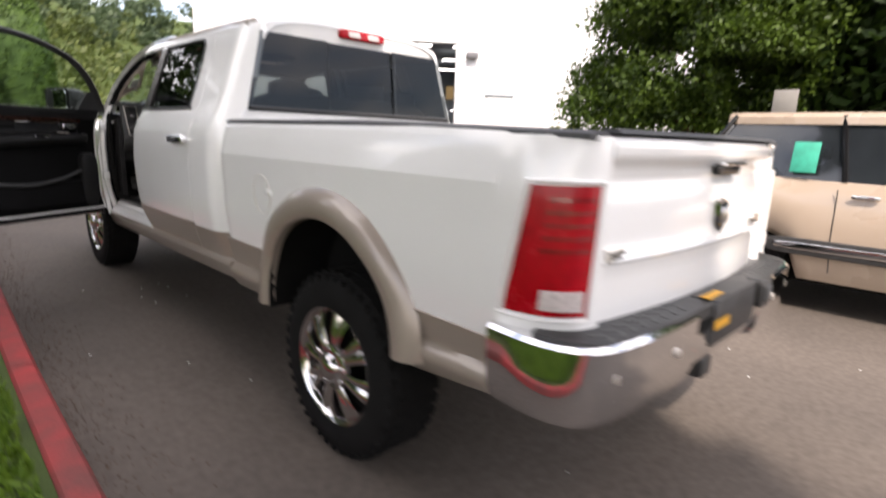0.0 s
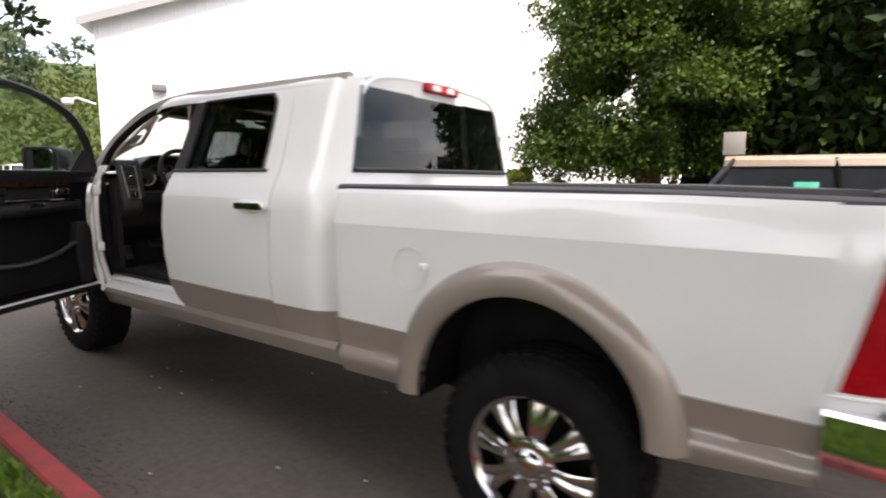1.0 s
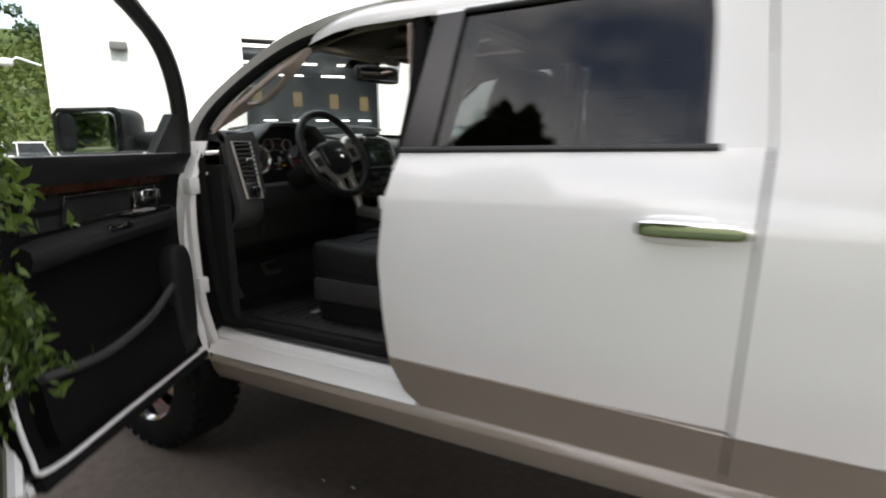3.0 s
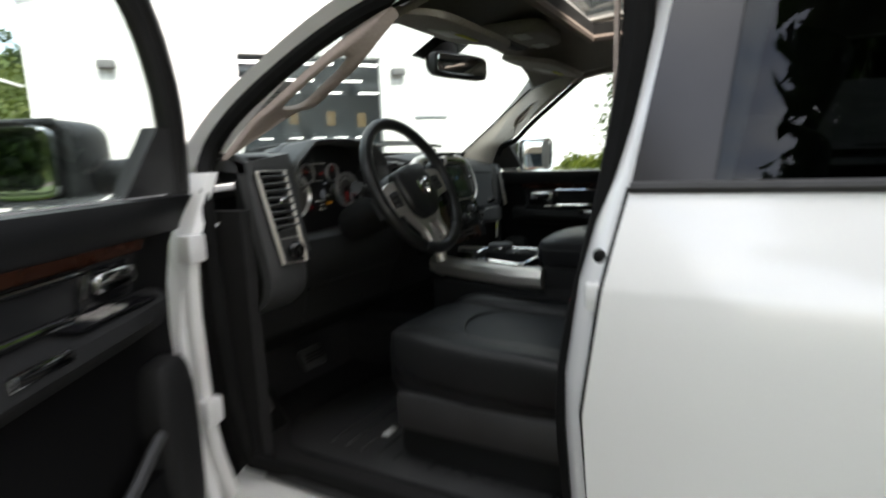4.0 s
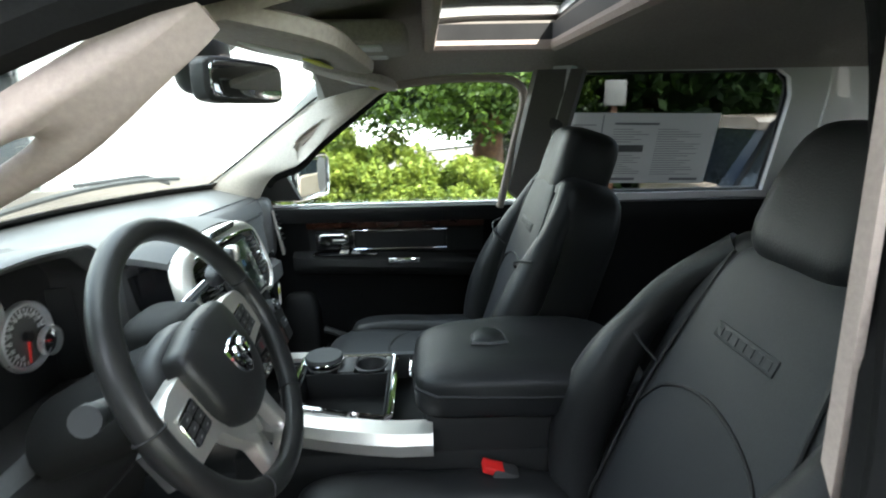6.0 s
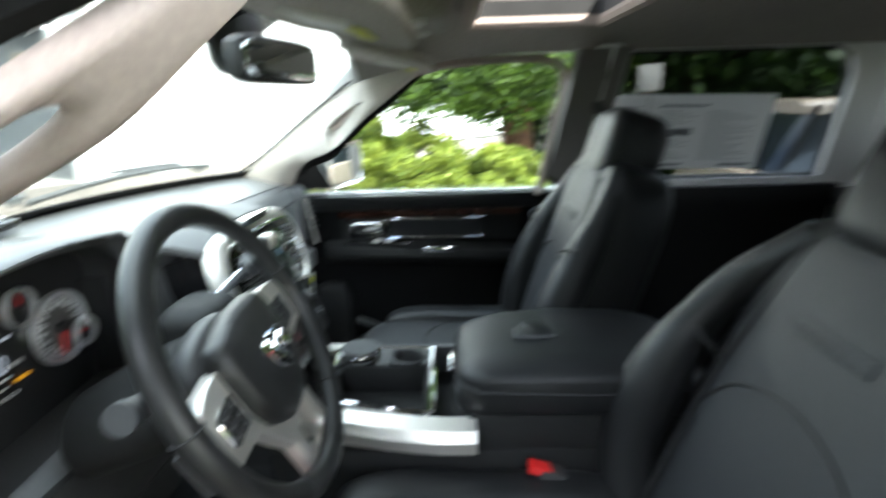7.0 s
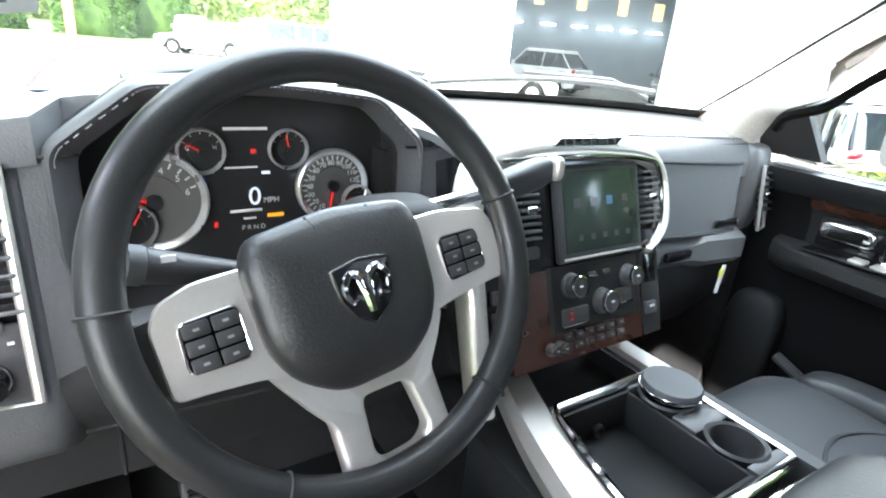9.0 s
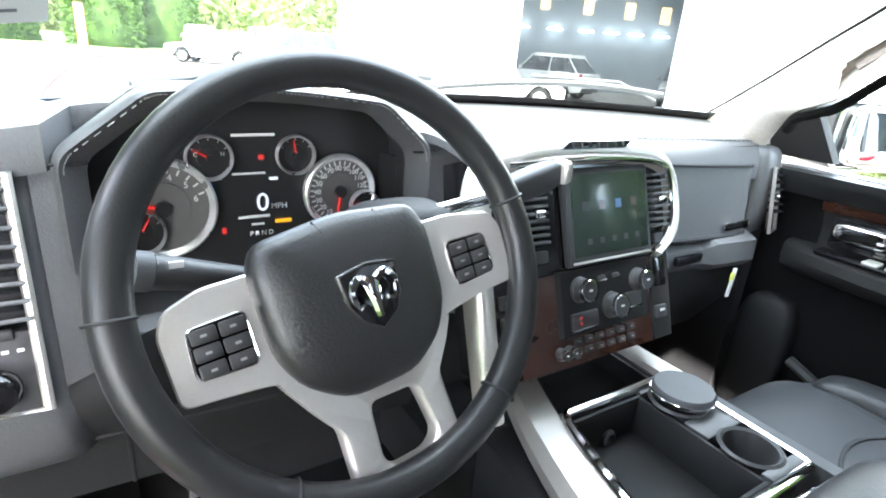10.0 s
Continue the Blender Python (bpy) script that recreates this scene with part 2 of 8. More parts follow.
M_DIALFACE = material("dial_face", (0.015, 0.015, 0.016), 0.35)
L_CEDAR = leaf_material("cedar_leaf", (0.008, 0.024, 0.004), (0.085, 0.145, 0.014))
L_DARK = leaf_material("dark_tree_leaf", (0.006, 0.018, 0.005), (0.040, 0.080, 0.012))
L_BUSH = leaf_material("yellow_green_leaf", (0.06, 0.11, 0.012), (0.27, 0.31, 0.05), 0.4)
L_ARBOR = leaf_material("arborvitae_leaf", (0.016, 0.040, 0.008), (0.125, 0.19, 0.03))
L_HEDGE = leaf_material("hedge_leaf", (0.02, 0.05, 0.010), (0.085, 0.15, 0.026), 0.3)
L_FAR = leaf_material("far_leaf", (0.05, 0.075, 0.020), (0.10, 0.125, 0.026), 0.3)
# distance haze is mixed into this leaf colour: greyer, with lifted darks
L_CONIFER = leaf_material("far_conifer_leaf", (0.05, 0.08, 0.045), (0.09, 0.13, 0.06), 0.3)
L_GRASS = leaf_material("grass_blade", (0.05, 0.11, 0.012), (0.16, 0.26, 0.03), 0.4)


# ---- mesh helpers ----
def part(name, bm, mat, parent=None, label="", at=None, sharp=38, kind=""):
    """One mesh object from a bmesh, under a thing or a part."""
    me = bpy.data.meshes.new(name)
    bmesh.ops.recalc_face_normals(bm, faces=bm.faces[:])
    bm.to_mesh(me)
    bm.free()
    for m in mat if isinstance(mat, (list, tuple)) else [mat]:
        me.materials.append(m)
    me.polygons.foreach_set("use_smooth", [True] * len(me.polygons))
    me.set_sharp_from_angle(angle=radians(sharp))
    ob = new(name, me)
    if parent is not None:
        ob.parent = parent
    if at is not None:
        ob.matrix_basis = at
    if label:
        ob["label"] = label
    if kind:
        ob["kind"] = kind
    return ob


def thing(name, label, category, at=(0, 0, 0), group="", kind=""):
    return tagged(place_empty(name, at), label, category, group, kind)


def place_empty(name, at):
    e = new(name)
    e.location = at
    e.empty_display_size = 0.2
    return e


def B():
    return bmesh.new()


def bx(bm, c, s, bev=0.0, seg=2, rot=None):
    """A box of centre c and size s, with its edges rounded, turned by rot (a 3x3 or 4x4 matrix) round its centre."""
    r = bmesh.ops.create_cube(bm, size=1.0)
    vs = r["verts"]
    for v in vs:
        v.co = Vector((v.co.x * s[0], v.co.y * s[1], v.co.z * s[2]))
    if bev:
        es = list({e for v in vs for e in v.link_edges})
        out = bmesh.ops.bevel(bm, geom=es, offset=min(bev, min(s) * 0.45), segments=seg, affect="EDGES", profile=0.5)
        vs = list({v for f in out["faces"] for v in f.verts} | {v for v in vs if v.is_valid})
    m = (rot.to_4x4() if rot is not None else Matrix.Identity(4))
    for v in vs:
        v.co = m @ v.co + Vector(c)
    return vs


def bx2(bm, x0, x1, y0, y1, z0, z1, bev=0.0, seg=2):
    return bx(bm, ((x0 + x1) / 2, (y0 + y1) / 2, (z0 + z1) / 2), (abs(x1 - x0), abs(y1 - y0), abs(z1 - z0)), bev, seg)


def loft(bm, rings, closed=True, caps=True):
    vs = [[bm.verts.new(p) for p in ring] for ring in rings]
    n = len(rings[0])
    for a, b in zip(vs, vs[1:]):
        for i in range(n if closed else n - 1):
            j = (i + 1) % n
            bm.faces.new((a[i], a[j], b[j], b[i]))
    if caps and closed:
        bm.faces.new(vs[0][::-1])
        bm.faces.new(vs[-1])
    return vs


def axes_of(direction):
    d = Vector(direction).normalized()
    a = d.orthogonal().normalized()
    return d, a, d.cross(a)


def cyl(bm, p0, p1, r0, r1=None, seg=20, caps=True):
    r1 = r0 if r1 is None else r1
    d, a, b = axes_of(Vector(p1) - Vector(p0))
    ring = lambda p, r: [Vector(p) + r * (math.cos(t) * a + math.sin(t) * b) for t in (2 * math.pi * i / seg for i in range(seg))]
    return loft(bm, [ring(p0, r0), ring(p1, r1)], caps=caps)


def rev(bm, profile, origin, axis, seg=32, caps=False):
    """Turned shape: profile of (radius, height along the axis)."""
    d, a, b = axes_of(axis)
    o = Vector(origin)
    rings = [[o + h * d + max(r, 1e-4) * (math.cos(t) * a + math.sin(t) * b) for t in (2 * math.pi * i / seg for i in range(seg))] for r, h in profile]
    return loft(bm, rings, caps=caps)


def tube(bm, pts, r, seg=8, closed=False, flat=1.0):
    """A round or flattened bar along a line of points. r: one radius, or one for each point."""
    pts = [Vector(p) for p in pts]
    n = len(pts)
    rs = r if isinstance(r, (list, tuple)) else [r] * n
    d0 = (pts[1] - pts[0]).normalized()
    a = d0.orthogonal().normalized()
    rings = []
    for i, p in enumerate(pts):
        before = pts[i - 1] if (i or closed) else p
        after = pts[(i + 1) % n] if (i < n - 1 or closed) else p
        d = (after - before).normalized()
        a = (a - a.dot(d) * d).normalized()
        b = d.cross(a)
        rings.append([p + rs[i] * (math.cos(t) * a + flat * math.sin(t) * b) for t in (2 * math.pi * k / seg for k in range(seg))])
    if closed:
        rings.append(rings[0])
    return loft(bm, rings, caps=not closed)


def smooth_line(pts, n=8):
    """Catmull-Rom through the points."""
    pts = [Vector(p) for p in pts]
    out = []
    ext = [2 * pts[0] - pts[1], *pts, 2 * pts[-1] - pts[-2]]
    for i in range(1, len(ext) - 2):
        p0, p1, p2, p3 = ext[i - 1 : i + 3]
        for k in range(n):
            t = k / n
            out.append(0.5 * (2 * p1 + (p2 - p0) * t + (2 * p0 - 5 * p1 + 4 * p2 - p3) * t * t + (3 * p1 - p0 - 3 * p2 + p3) * t ** 3))
    out.append(pts[-1])
    return out


def prism(bm, poly, axis, a, b, bev=0.0, seg=2, mapping=None):
    """A polygon of (u, v) drawn out along an axis from a to b. x: (u, v) = (y, z); y: (x, z); z: (x, y)."""
    put = {"x": lambda u, v, w: (w, u, v), "y": lambda u, v, w: (u, w, v), "z": lambda u, v, w: (u, v, w)}[axis]
    lo = [bm.verts.new(put(u, v, a)) for u, v in poly]
    hi = [bm.verts.new(put(u, v, b)) for u, v in poly]
    n = len(poly)
    fs = [bm.faces.new(lo[::-1]), bm.faces.new(hi)]
    fs += [bm.faces.new((lo[i], lo[(i + 1) % n], hi[(i + 1) % n], hi[i])) for i in range(n)]
    vs = lo + hi
    if bev:
        es = list({e for f in fs for e in f.edges})
        out = bmesh.ops.bevel(bm, geom=es, offset=bev, segments=seg, affect="EDGES", profile=0.5)
        vs = list({v for f in out["faces"] for v in f.verts} | {v for v in vs if v.is_valid})
    if mapping is not None:
        for v in vs:
            v.co = mapping(v.co)
    return vs


def round_poly(pts, r, n=4):
    """A polygon with its corners rounded; r: one radius, or one for each corner."""
    pts = [Vector((p[0], p[1])) for p in pts]
    out = []
    for i, p in enumerate(pts):
        a, b = pts[i - 1] - p, pts[(i + 1) % len(pts)] - p
        rr = r[i] if isinstance(r, (list, tuple)) else r
        k = min(rr, a.length * 0.45, b.length * 0.45)
        p0, p1 = p + a.normalized() * k, p + b.normalized() * k
        for j in range(n + 1):
            t = j / n
            out.append(tuple((1 - t) ** 2 * p0 + 2 * t * (1 - t) * p + t * t * p1))
    return out


def grid(bm, f, us, vs):
    """A sheet f(u, v)."""
    rows = [[bm.verts.new(f(u, v)) for u in us] for v in vs]
    fs = []
    for a, b in zip(rows, rows[1:]):
        for i in range(len(us) - 1):
            fs.append(bm.faces.new((a[i], a[i + 1], b[i + 1], b[i])))
    return fs


def thick_grid(bm, f, us, vs, inward):
    """A sheet with thickness: f(u, v) outside, moved by inward(p) inside, closed all round."""
    out = [[Vector(f(u, v)) for u in us] for v in vs]
    outer = [[bm.verts.new(p) for p in row] for row in out]
    inner = [[bm.verts.new(p + inward(p)) for p in row] for row in out]
    m, n = len(vs), len(us)
    for j in range(m - 1):
        for i in range(n - 1):
            bm.faces.new((outer[j][i], outer[j][i + 1], outer[j + 1][i + 1], outer[j + 1][i]))
            bm.faces.new((inner[j][i], inner[j + 1][i], inner[j + 1][i + 1], inner[j][i + 1]))
    rim = [(0, i) for i in range(n)] + [(j, n - 1) for j in range(1, m)] + [(m - 1, i) for i in range(n - 2, -1, -1)] + [(j, 0) for j in range(m - 2, 0, -1)]
    for (a, b), (c, d) in zip(rim, rim[1:] + rim[:1]):
        bm.faces.new((outer[a][b], inner[a][b], inner[c][d], outer[c][d]))


def pillow(bm, c, s, e1=0.5, e2=0.5, rot=None, nu=28, nv=16, shape=None):
    """A rounded cushion: a superellipsoid of centre c and half sizes s. shape: a last move of each point in its own space."""
    pw = lambda v, e: math.copysign(abs(v) ** e, v)
    m = rot.to_4x4() if rot is not None else Matrix.Identity(4)
    rings = []
    for j in range(nv + 1):
        ph = -math.pi / 2 + math.pi * j / nv
        ring = []
        for i in range(nu):
            th = 2 * math.pi * i / nu
            p = Vector((s[0] * pw(math.cos(ph), e1) * pw(math.cos(th), e2), s[1] * pw(math.cos(ph), e1) * pw(math.sin(th), e2), s[2] * pw(math.sin(ph), e1)))
            if shape is not None:
                p = shape(p)
            ring.append(m @ p + Vector(c))
        rings.append(ring)
    vs = loft(bm, rings, caps=False)
    return vs


def lerp_rows(rows, z):
    """Straight-line value in rows of (z, value)."""
    for (a, va), (b, vb) in zip(rows, rows[1:]):
        if z <= b:
            return va + (vb - va) * max(0.0, (z - a) / (b - a))
    return rows[-1][1]


def steps(a, b, n):
    return [a + (b - a) * i / n for i in range(n + 1)]


def leaves(name, centres, size, mat, parent=None, spread=0.6, long=1.6, seed=1, up=0.0, kind="", label=""):
    """Many small leaves (bent quads), one mesh. centres: an array of points; each leaf gets its own turn."""
    rng = np.random.default_rng(seed)
    c = np.asarray(centres, float)
    n = len(c)
    d = rng.normal(size=(n, 3))
    d[:, 2] += up
    d /= np.linalg.norm(d, axis=1)[:, None]
    w = np.cross(d, rng.normal(size=(n, 3)))
    w /= np.linalg.norm(w, axis=1)[:, None] + 1e-9
    s = size * (1 - spread / 2 + spread * rng.random(n))[:, None]
    nrm = np.cross(d, w)
    a = c - d * s * long * 0.5
    b = c + w * s * 0.42 + nrm * s * 0.12
    e = c + d * s * long * 0.5
    f = c - w * s * 0.42 + nrm * s * 0.12
    v = np.stack([a, b, e, f], 1).reshape(-1, 3)
    me = bpy.data.meshes.new(name)
    me.vertices.add(4 * n)
    me.vertices.foreach_set("co", v.ravel())
    me.loops.add(4 * n)
    me.loops.foreach_set("vertex_index", np.arange(4 * n))
    me.polygons.add(n)
    me.polygons.foreach_set("loop_start", np.arange(n) * 4)
    me.polygons.foreach_set("loop_total", np.full(n, 4))
    me.materials.append(mat)
    me.update()
    me.validate()
    ob = new(name, me)
    if parent is not None:
        ob.parent = parent
    if kind:
        ob["kind"] = kind
    if label:
        ob["label"] = label
    return ob


def clump_points(clumps, per, seed=1, shell=0.55):
    """Leaf places in clumps given as (x, y, z, rx, ry, rz): mostly near their surface."""
    rng = np.random.default_rng(seed)
    out = []
    for x, y, z, rx, ry, rz in clumps:
        d = rng.normal(size=(per, 3))
        d /= np.linalg.norm(d, axis=1)[:, None]
        r = (shell + (1 - shell) * rng.random(per)) * (1 + 0.12 * rng.normal(size=per))
        out.append(np.array([x, y, z]) + d * r[:, None] * np.array([rx, ry, rz]))
    return np.concatenate(out)


# ---- pickup truck: outside ----
truck = thing("pickup_truck", "white crew cab pickup with silver lower panels and open driver door", "truck")
CAB = [(0.55, 0.88), (0.62, 0.900), (0.70, 0.918), (0.845, 0.962), (1.0, 0.982), (1.25, 0.987), (1.40, 0.980), (1.412, 0.977), (1.50, 0.944), (1.55, 0.915), (1.70, 0.862), (1.85, 0.812), (1.98, 0.770), (2.04, 0.735), (2.08, 0.69), (2.115, 0.55), (2.13, 0.40), (2.14, 0.0)]
BED = [(0.555, 0.905), (0.59, 0.930), (0.64, 0.956), (0.662, 0.955), (0.70, 0.924), (0.82, 0.958), (1.0, 0.982), (1.2, 0.990), (1.308, 0.995), (1.318, 0.993), (1.40, 0.974), (1.45, 0.957), (1.475, 0.94)]


def xs(z):
    return lerp_rows(CAB, z)


def xb(z):
    return lerp_rows(BED, z)


def trim_z(y):
    return 0.822 + 0.017 * y


def corner(y):
    """How far the cab's side turns in towards its rear corner."""
    t = max(0.0, min(1.0, (1.27 - y) / 0.17))
    return 0.10 * t * t


def cab_panel(name, s, rows, mat, label="", cols=10, thick=0.035, proud=0.0, parent=None):
    """A piece of the cab's side from rows of (z, y0, y1); s: -1 left, 1 right."""
    bm = B()
    fine = []
    for (z0, a0, b0), (z1, a1, b1) in zip(rows, rows[1:]):
        n = max(1, int((z1 - z0) / 0.05))
        fine += [(z0 + (z1 - z0) * k / n, a0 + (a1 - a0) * k / n, b0 + (b1 - b0) * k / n) for k in range(n)]
    fine.append(rows[-1])
    def f(u, j):
        z, a, b = fine[j]
        y = a + (b - a) * u
        return Vector((s * (xs(z) + proud - corner(y)), y, z))
    thick_grid(bm, f, steps(0, 1, cols), range(len(fine)), lambda p: Vector((-s * thick, 0, 0)))
    return part(name, bm, mat, parent or truck, label)


def bar_on_cab(bm, s, pts, r, off=0.0, flat=1.0):
    tube(bm, [Vector((s * (xs(z) + off - corner(y)), y, z)) for y, z in pts], r, 8, flat=flat)


def door_handle(s, y, z, parent):
    x = s * (xs(z) + 0.028)
    bm = B()
    pillow(bm, (x, y, z), (0.014, 0.125, 0.021), 0.4, 0.35)
    h = part("door_handle", bm, M_CHROME, parent, "chrome pull handle")
    bm = B()
    pillow(bm, (s * (xs(z) + 0.004), y + 0.03, z - 0.004), (0.012, 0.085, 0.036), 0.5, 0.5)
    part("handle_cup", bm, M_WHITE, h)
    for dy in (-0.1, 0.1):
        bm = B()
        pillow(bm, (s * (xs(z) + 0.012), y + dy, z), (0.02, 0.022, 0.018), 0.5, 0.5)
        part("handle_post", bm, M_CHROME, h)


def rear_door(s):
    front = [(0.685, 2.48), (0.74, 2.54), (0.84, 2.575), (1.2, 2.595), (1.40, 2.568), (1.412, 2.566), (1.555, 2.54)]
    rows = [(z, 1.56 - 0.045 * (z - 0.685), y) for z, y in front]
    low = [r for r in rows if r[0] <= 0.84] + [(trim_z(2.1), 1.552, 2.577)]
    d = cab_panel("rear_door", s, [(trim_z(2.1) + 0.002, 1.552, 2.577), *rows[3:]], M_WHITE, "white rear door, closed")
    cab_panel("lower_panel", s, low, M_TRIMPAINT, "warm silver lower panel", proud=0.003, parent=d)
    bm = B()
    bar_on_cab(bm, s, [(y, trim_z(y)) for y in steps(1.55, 2.575, 8)], 0.006, 0.002)
    part("trim_line", bm, M_TRIMPAINT, d)
    # window frame: rear upright, top rail
    cab_panel("window_frame", s, [(1.555, 1.515, 1.655), (1.90, 1.54, 1.665), (1.96, 1.55, 1.69), (2.0, 1.57, 1.76)], M_WHITE, cols=5, parent=d)
    cab_panel("window_frame", s, [(1.985, 1.70, 2.49), (2.038, 1.64, 2.468)], M_WHITE, cols=12, parent=d)
    cab_panel("pillar_cover", s, [(1.558, 2.425 if s < 0 else 2.47, 2.540), (1.985, 2.38 if s < 0 else 2.42, 2.478)], M_PILLAR, "gloss black pillar cover", cols=4, proud=0.004, parent=d)
    bm = B()
    thick_grid(bm, lambda u, z: Vector((s * (xs(z) - 0.008), 1.64 + u * (2.44 - 0.11 * (z - 1.55) - 1.64), z)), steps(0, 1, 8), steps(1.55, 1.99, 8), lambda p: Vector((-s * 0.005, 0, 0)))
    part("window_pane", bm, M_TINT, d, "dark tinted glass").visible_shadow = False
    bm = B()
    bar_on_cab(bm, s, [(y, 1.556) for y in steps(1.62, 2.54, 6)], 0.010, 0.002)
    bar_on_cab(bm, s, [(p.x, p.y) for p in smooth_line([(1.655, 1.56, 0), (1.668, 1.88, 0), (1.70, 1.965, 0), (1.80, 1.985, 0), (2.38, 1.985, 0)], 5)], 0.009, 0.0)
    part("window_seal", bm, M_BLACK, d, "black rubber window seal")
    door_handle(s, 1.665, 1.365, d)
    # thin black tube stands in for the shade in the door's front gap
    bm = B()
    bar_on_cab(bm, s, [(y + 0.004, z) for z, y in front], 0.0042, -0.012)
    part("shut_line_gap", bm, M_RUBBER, d, "dark line drawn for the shaded gap at the door's front edge")
    # dark inner card of the door
    cab_panel("door_card", s, [(0.75, 1.60, 2.52), (1.53, 1.60, 2.52)], M_DASHLOW, cols=3, proud=-0.05, thick=0.04, parent=d)
    return d


def cab_quarter(s):
    q = cab_panel("cab_corner", s, [(trim_z(1.3) + 0.002, 1.10, 1.545), (1.2, 1.10, 1.53), (1.555, 1.10, 1.51), (1.9, 1.125, 1.533), (1.97, 1.13, 1.55), (2.034, 1.14, 1.60)], M_WHITE, cols=14)
    cab_panel("lower_panel", s, [(0.66, 1.11, 1.555), (trim_z(1.3), 1.10, 1.546)], M_TRIMPAINT, "warm silver lower panel", cols=10, proud=0.003, parent=q)
    return q


def rocker(s):
    bm = B()
    prof = [(0.918, 0.690), (0.938, 0.676), (0.944, 0.662), (0.930, 0.618), (0.905, 0.574), (0.875, 0.562), (0.70, 0.57), (0.70, 0.66)]
    loft(bm, [[(s * x, y, z) for x, z in prof] for y in (1.10, 1.6, 2.2, 2.8, 3.55)])
    part("rocker_panel", bm, M_TRIMPAINT, truck, "warm silver rocker panel")
    bm = B()
    prof = [(0.932, 0.692), (0.924, 0.700), (0.898, 0.735), (0.894, 0.745), (0.880, 0.748), (0.868, 0.770), (0.85, 0.780), (0.72, 0.79), (0.70, 0.67), (0.92, 0.680)]
    loft(bm, [[(s * x, y, z) for x, z in prof] for y in (2.50, 2.8, 3.2, 3.58)])
    part("door_sill", bm, M_WHITE, truck, "white painted door sill")
    bm = B()
    bx2(bm, s * 0.70, s * 0.86, 2.62, 3.48, 0.785, 0.797, 0.004)
    part("sill_plate", bm, M_BLACK, truck, "black plastic sill plate")


for s in (-1, 1):
    rear_door(s)
    cab_quarter(s)
    rocker(s)

SUNROOF = (-0.37, 0.37, 2.57, 2.93)
def roof_z(x, y):
    h = lerp_rows([(0, 2.138), (0.2, 2.136), (0.4, 2.13), (0.5, 2.121), (0.58, 2.110), (0.64, 2.098), (0.69, 2.08), (0.715, 2.064), (0.74, 2.036), (0.757, 2.010)], abs(x))
    return h - 0.050 * max(0, (1.5 - y) / 0.4) ** 2.5 - 0.075 * max(0, (y - 2.75) / 0.5) ** 2
# cab back wall with its slider window
def back_x(z):
    return xs(z) - 0.10
bm = B()
thick_grid(bm, lambda u, z: Vector((u * back_x(z), 1.10 + 0.03 * max(0, z - 1.5), z)), steps(-1, 1, 12), steps(0.62, 1.545, 8), lambda p: Vector((0, 0.05, 0)))
cab_back = part("cab_back", bm, M_WHITE, truck)
bm = B()
def back_top(u, v):
    top = roof_z(u * 0.66, 1.12) - 0.008
    z = 1.985 + (top - 1.985) * v
    return Vector((u * (back_x(1.985) + (0.655 - back_x(1.985)) * v), 1.137 - 0.014 * v, z))
thick_grid(bm, back_top, steps(-1, 1, 24), steps(0, 1, 3), lambda p: Vector((0, 0.04, 0)))
part("cab_back_top", bm, M_WHITE, truck)
for s in (-1, 1):
    bm = B()
    thick_grid(bm, lambda u, z: Vector((s * (back_x(z) * (1 - u) + u * (0.805 - 0.24 * (z - 1.545))), 1.10 + 0.085 * (z - 1.545), z)), steps(0, 1, 3), steps(1.53, 1.995, 8), lambda p: Vector((0, 0.04, 0)))
    part("cab_back_post", bm, M_WHITE, truck)
for x0, x1, mat in ((-1, -0.26, M_TINT), (-0.25, 0.25, M_TINT), (0.26, 1, M_TINT)):
    bm = B()
    def rear_pane(u, z):
        half = 0.805 - 0.24 * (z - 1.545)
        a, b = max(x0, -half) if x0 > -1 else -half, min(x1, half) if x1 < 1 else half
        return Vector((a + (b - a) * u, 1.092 + 0.085 * (z - 1.545) + (0.008 if abs(x0) < 0.26 and abs(x1) < 0.26 else 0), z))
    thick_grid(bm, rear_pane, steps(0, 1, 4), steps(1.545, 1.99, 4), lambda p: Vector((0, 0.005, 0)))
    part("rear_pane", bm, mat, truck, "dark tinted rear glass").visible_shadow = False
bm = B()
tube(bm, [(x, 1.09, 1.56) for x in (-0.79, -0.4, 0, 0.4, 0.79)], 0.012, 6)
for x, r in ((-0.255, 0.004), (0.285, 0.009)):
    tube(bm, [(x, 1.104, 1.55), (x, 1.140, 1.98)], r, 6)
part("rear_window_frame", bm, M_BLACK, truck, "black slider frame")
# high brake lamp
bm = B()
pillow(bm, (0, 1.125, 2.050), (0.175, 0.032, 0.030), 0.35, 0.3)
brake = part("high_brake_lamp", bm, M_RED, truck, "red high brake lamp with clear cargo lenses")
for x in (-0.075, 0.075):
    bm = B()
    pillow(bm, (x, 1.095, 2.049), (0.045, 0.006, 0.018), 0.4, 0.4)
    part("cargo_lens", bm, M_CLEARLENS, brake)

# roof, with the sunroof opening
def roof_half(y):
    return 0.70 - 0.07 * max(0, (y - 2.9) / 0.35)
def roof_strip(x0, x1, y0, y1, nx, ny, bm, lift=0.0, thick=0.02):
    thick_grid(bm, lambda u, v: Vector((u * (1 - (1 - (roof_half(v) - 0.9 * corner(v)) / 0.70) * max(0.0, min(1.0, (abs(u) - 0.2) / 0.5)) ** 1.5), v, roof_z(u, v) + lift)), steps(x0, x1, nx), steps(y0, y1, ny), lambda p: Vector((0, 0, -thick)))
bm = B()
X0, X1, Y0, Y1 = SUNROOF
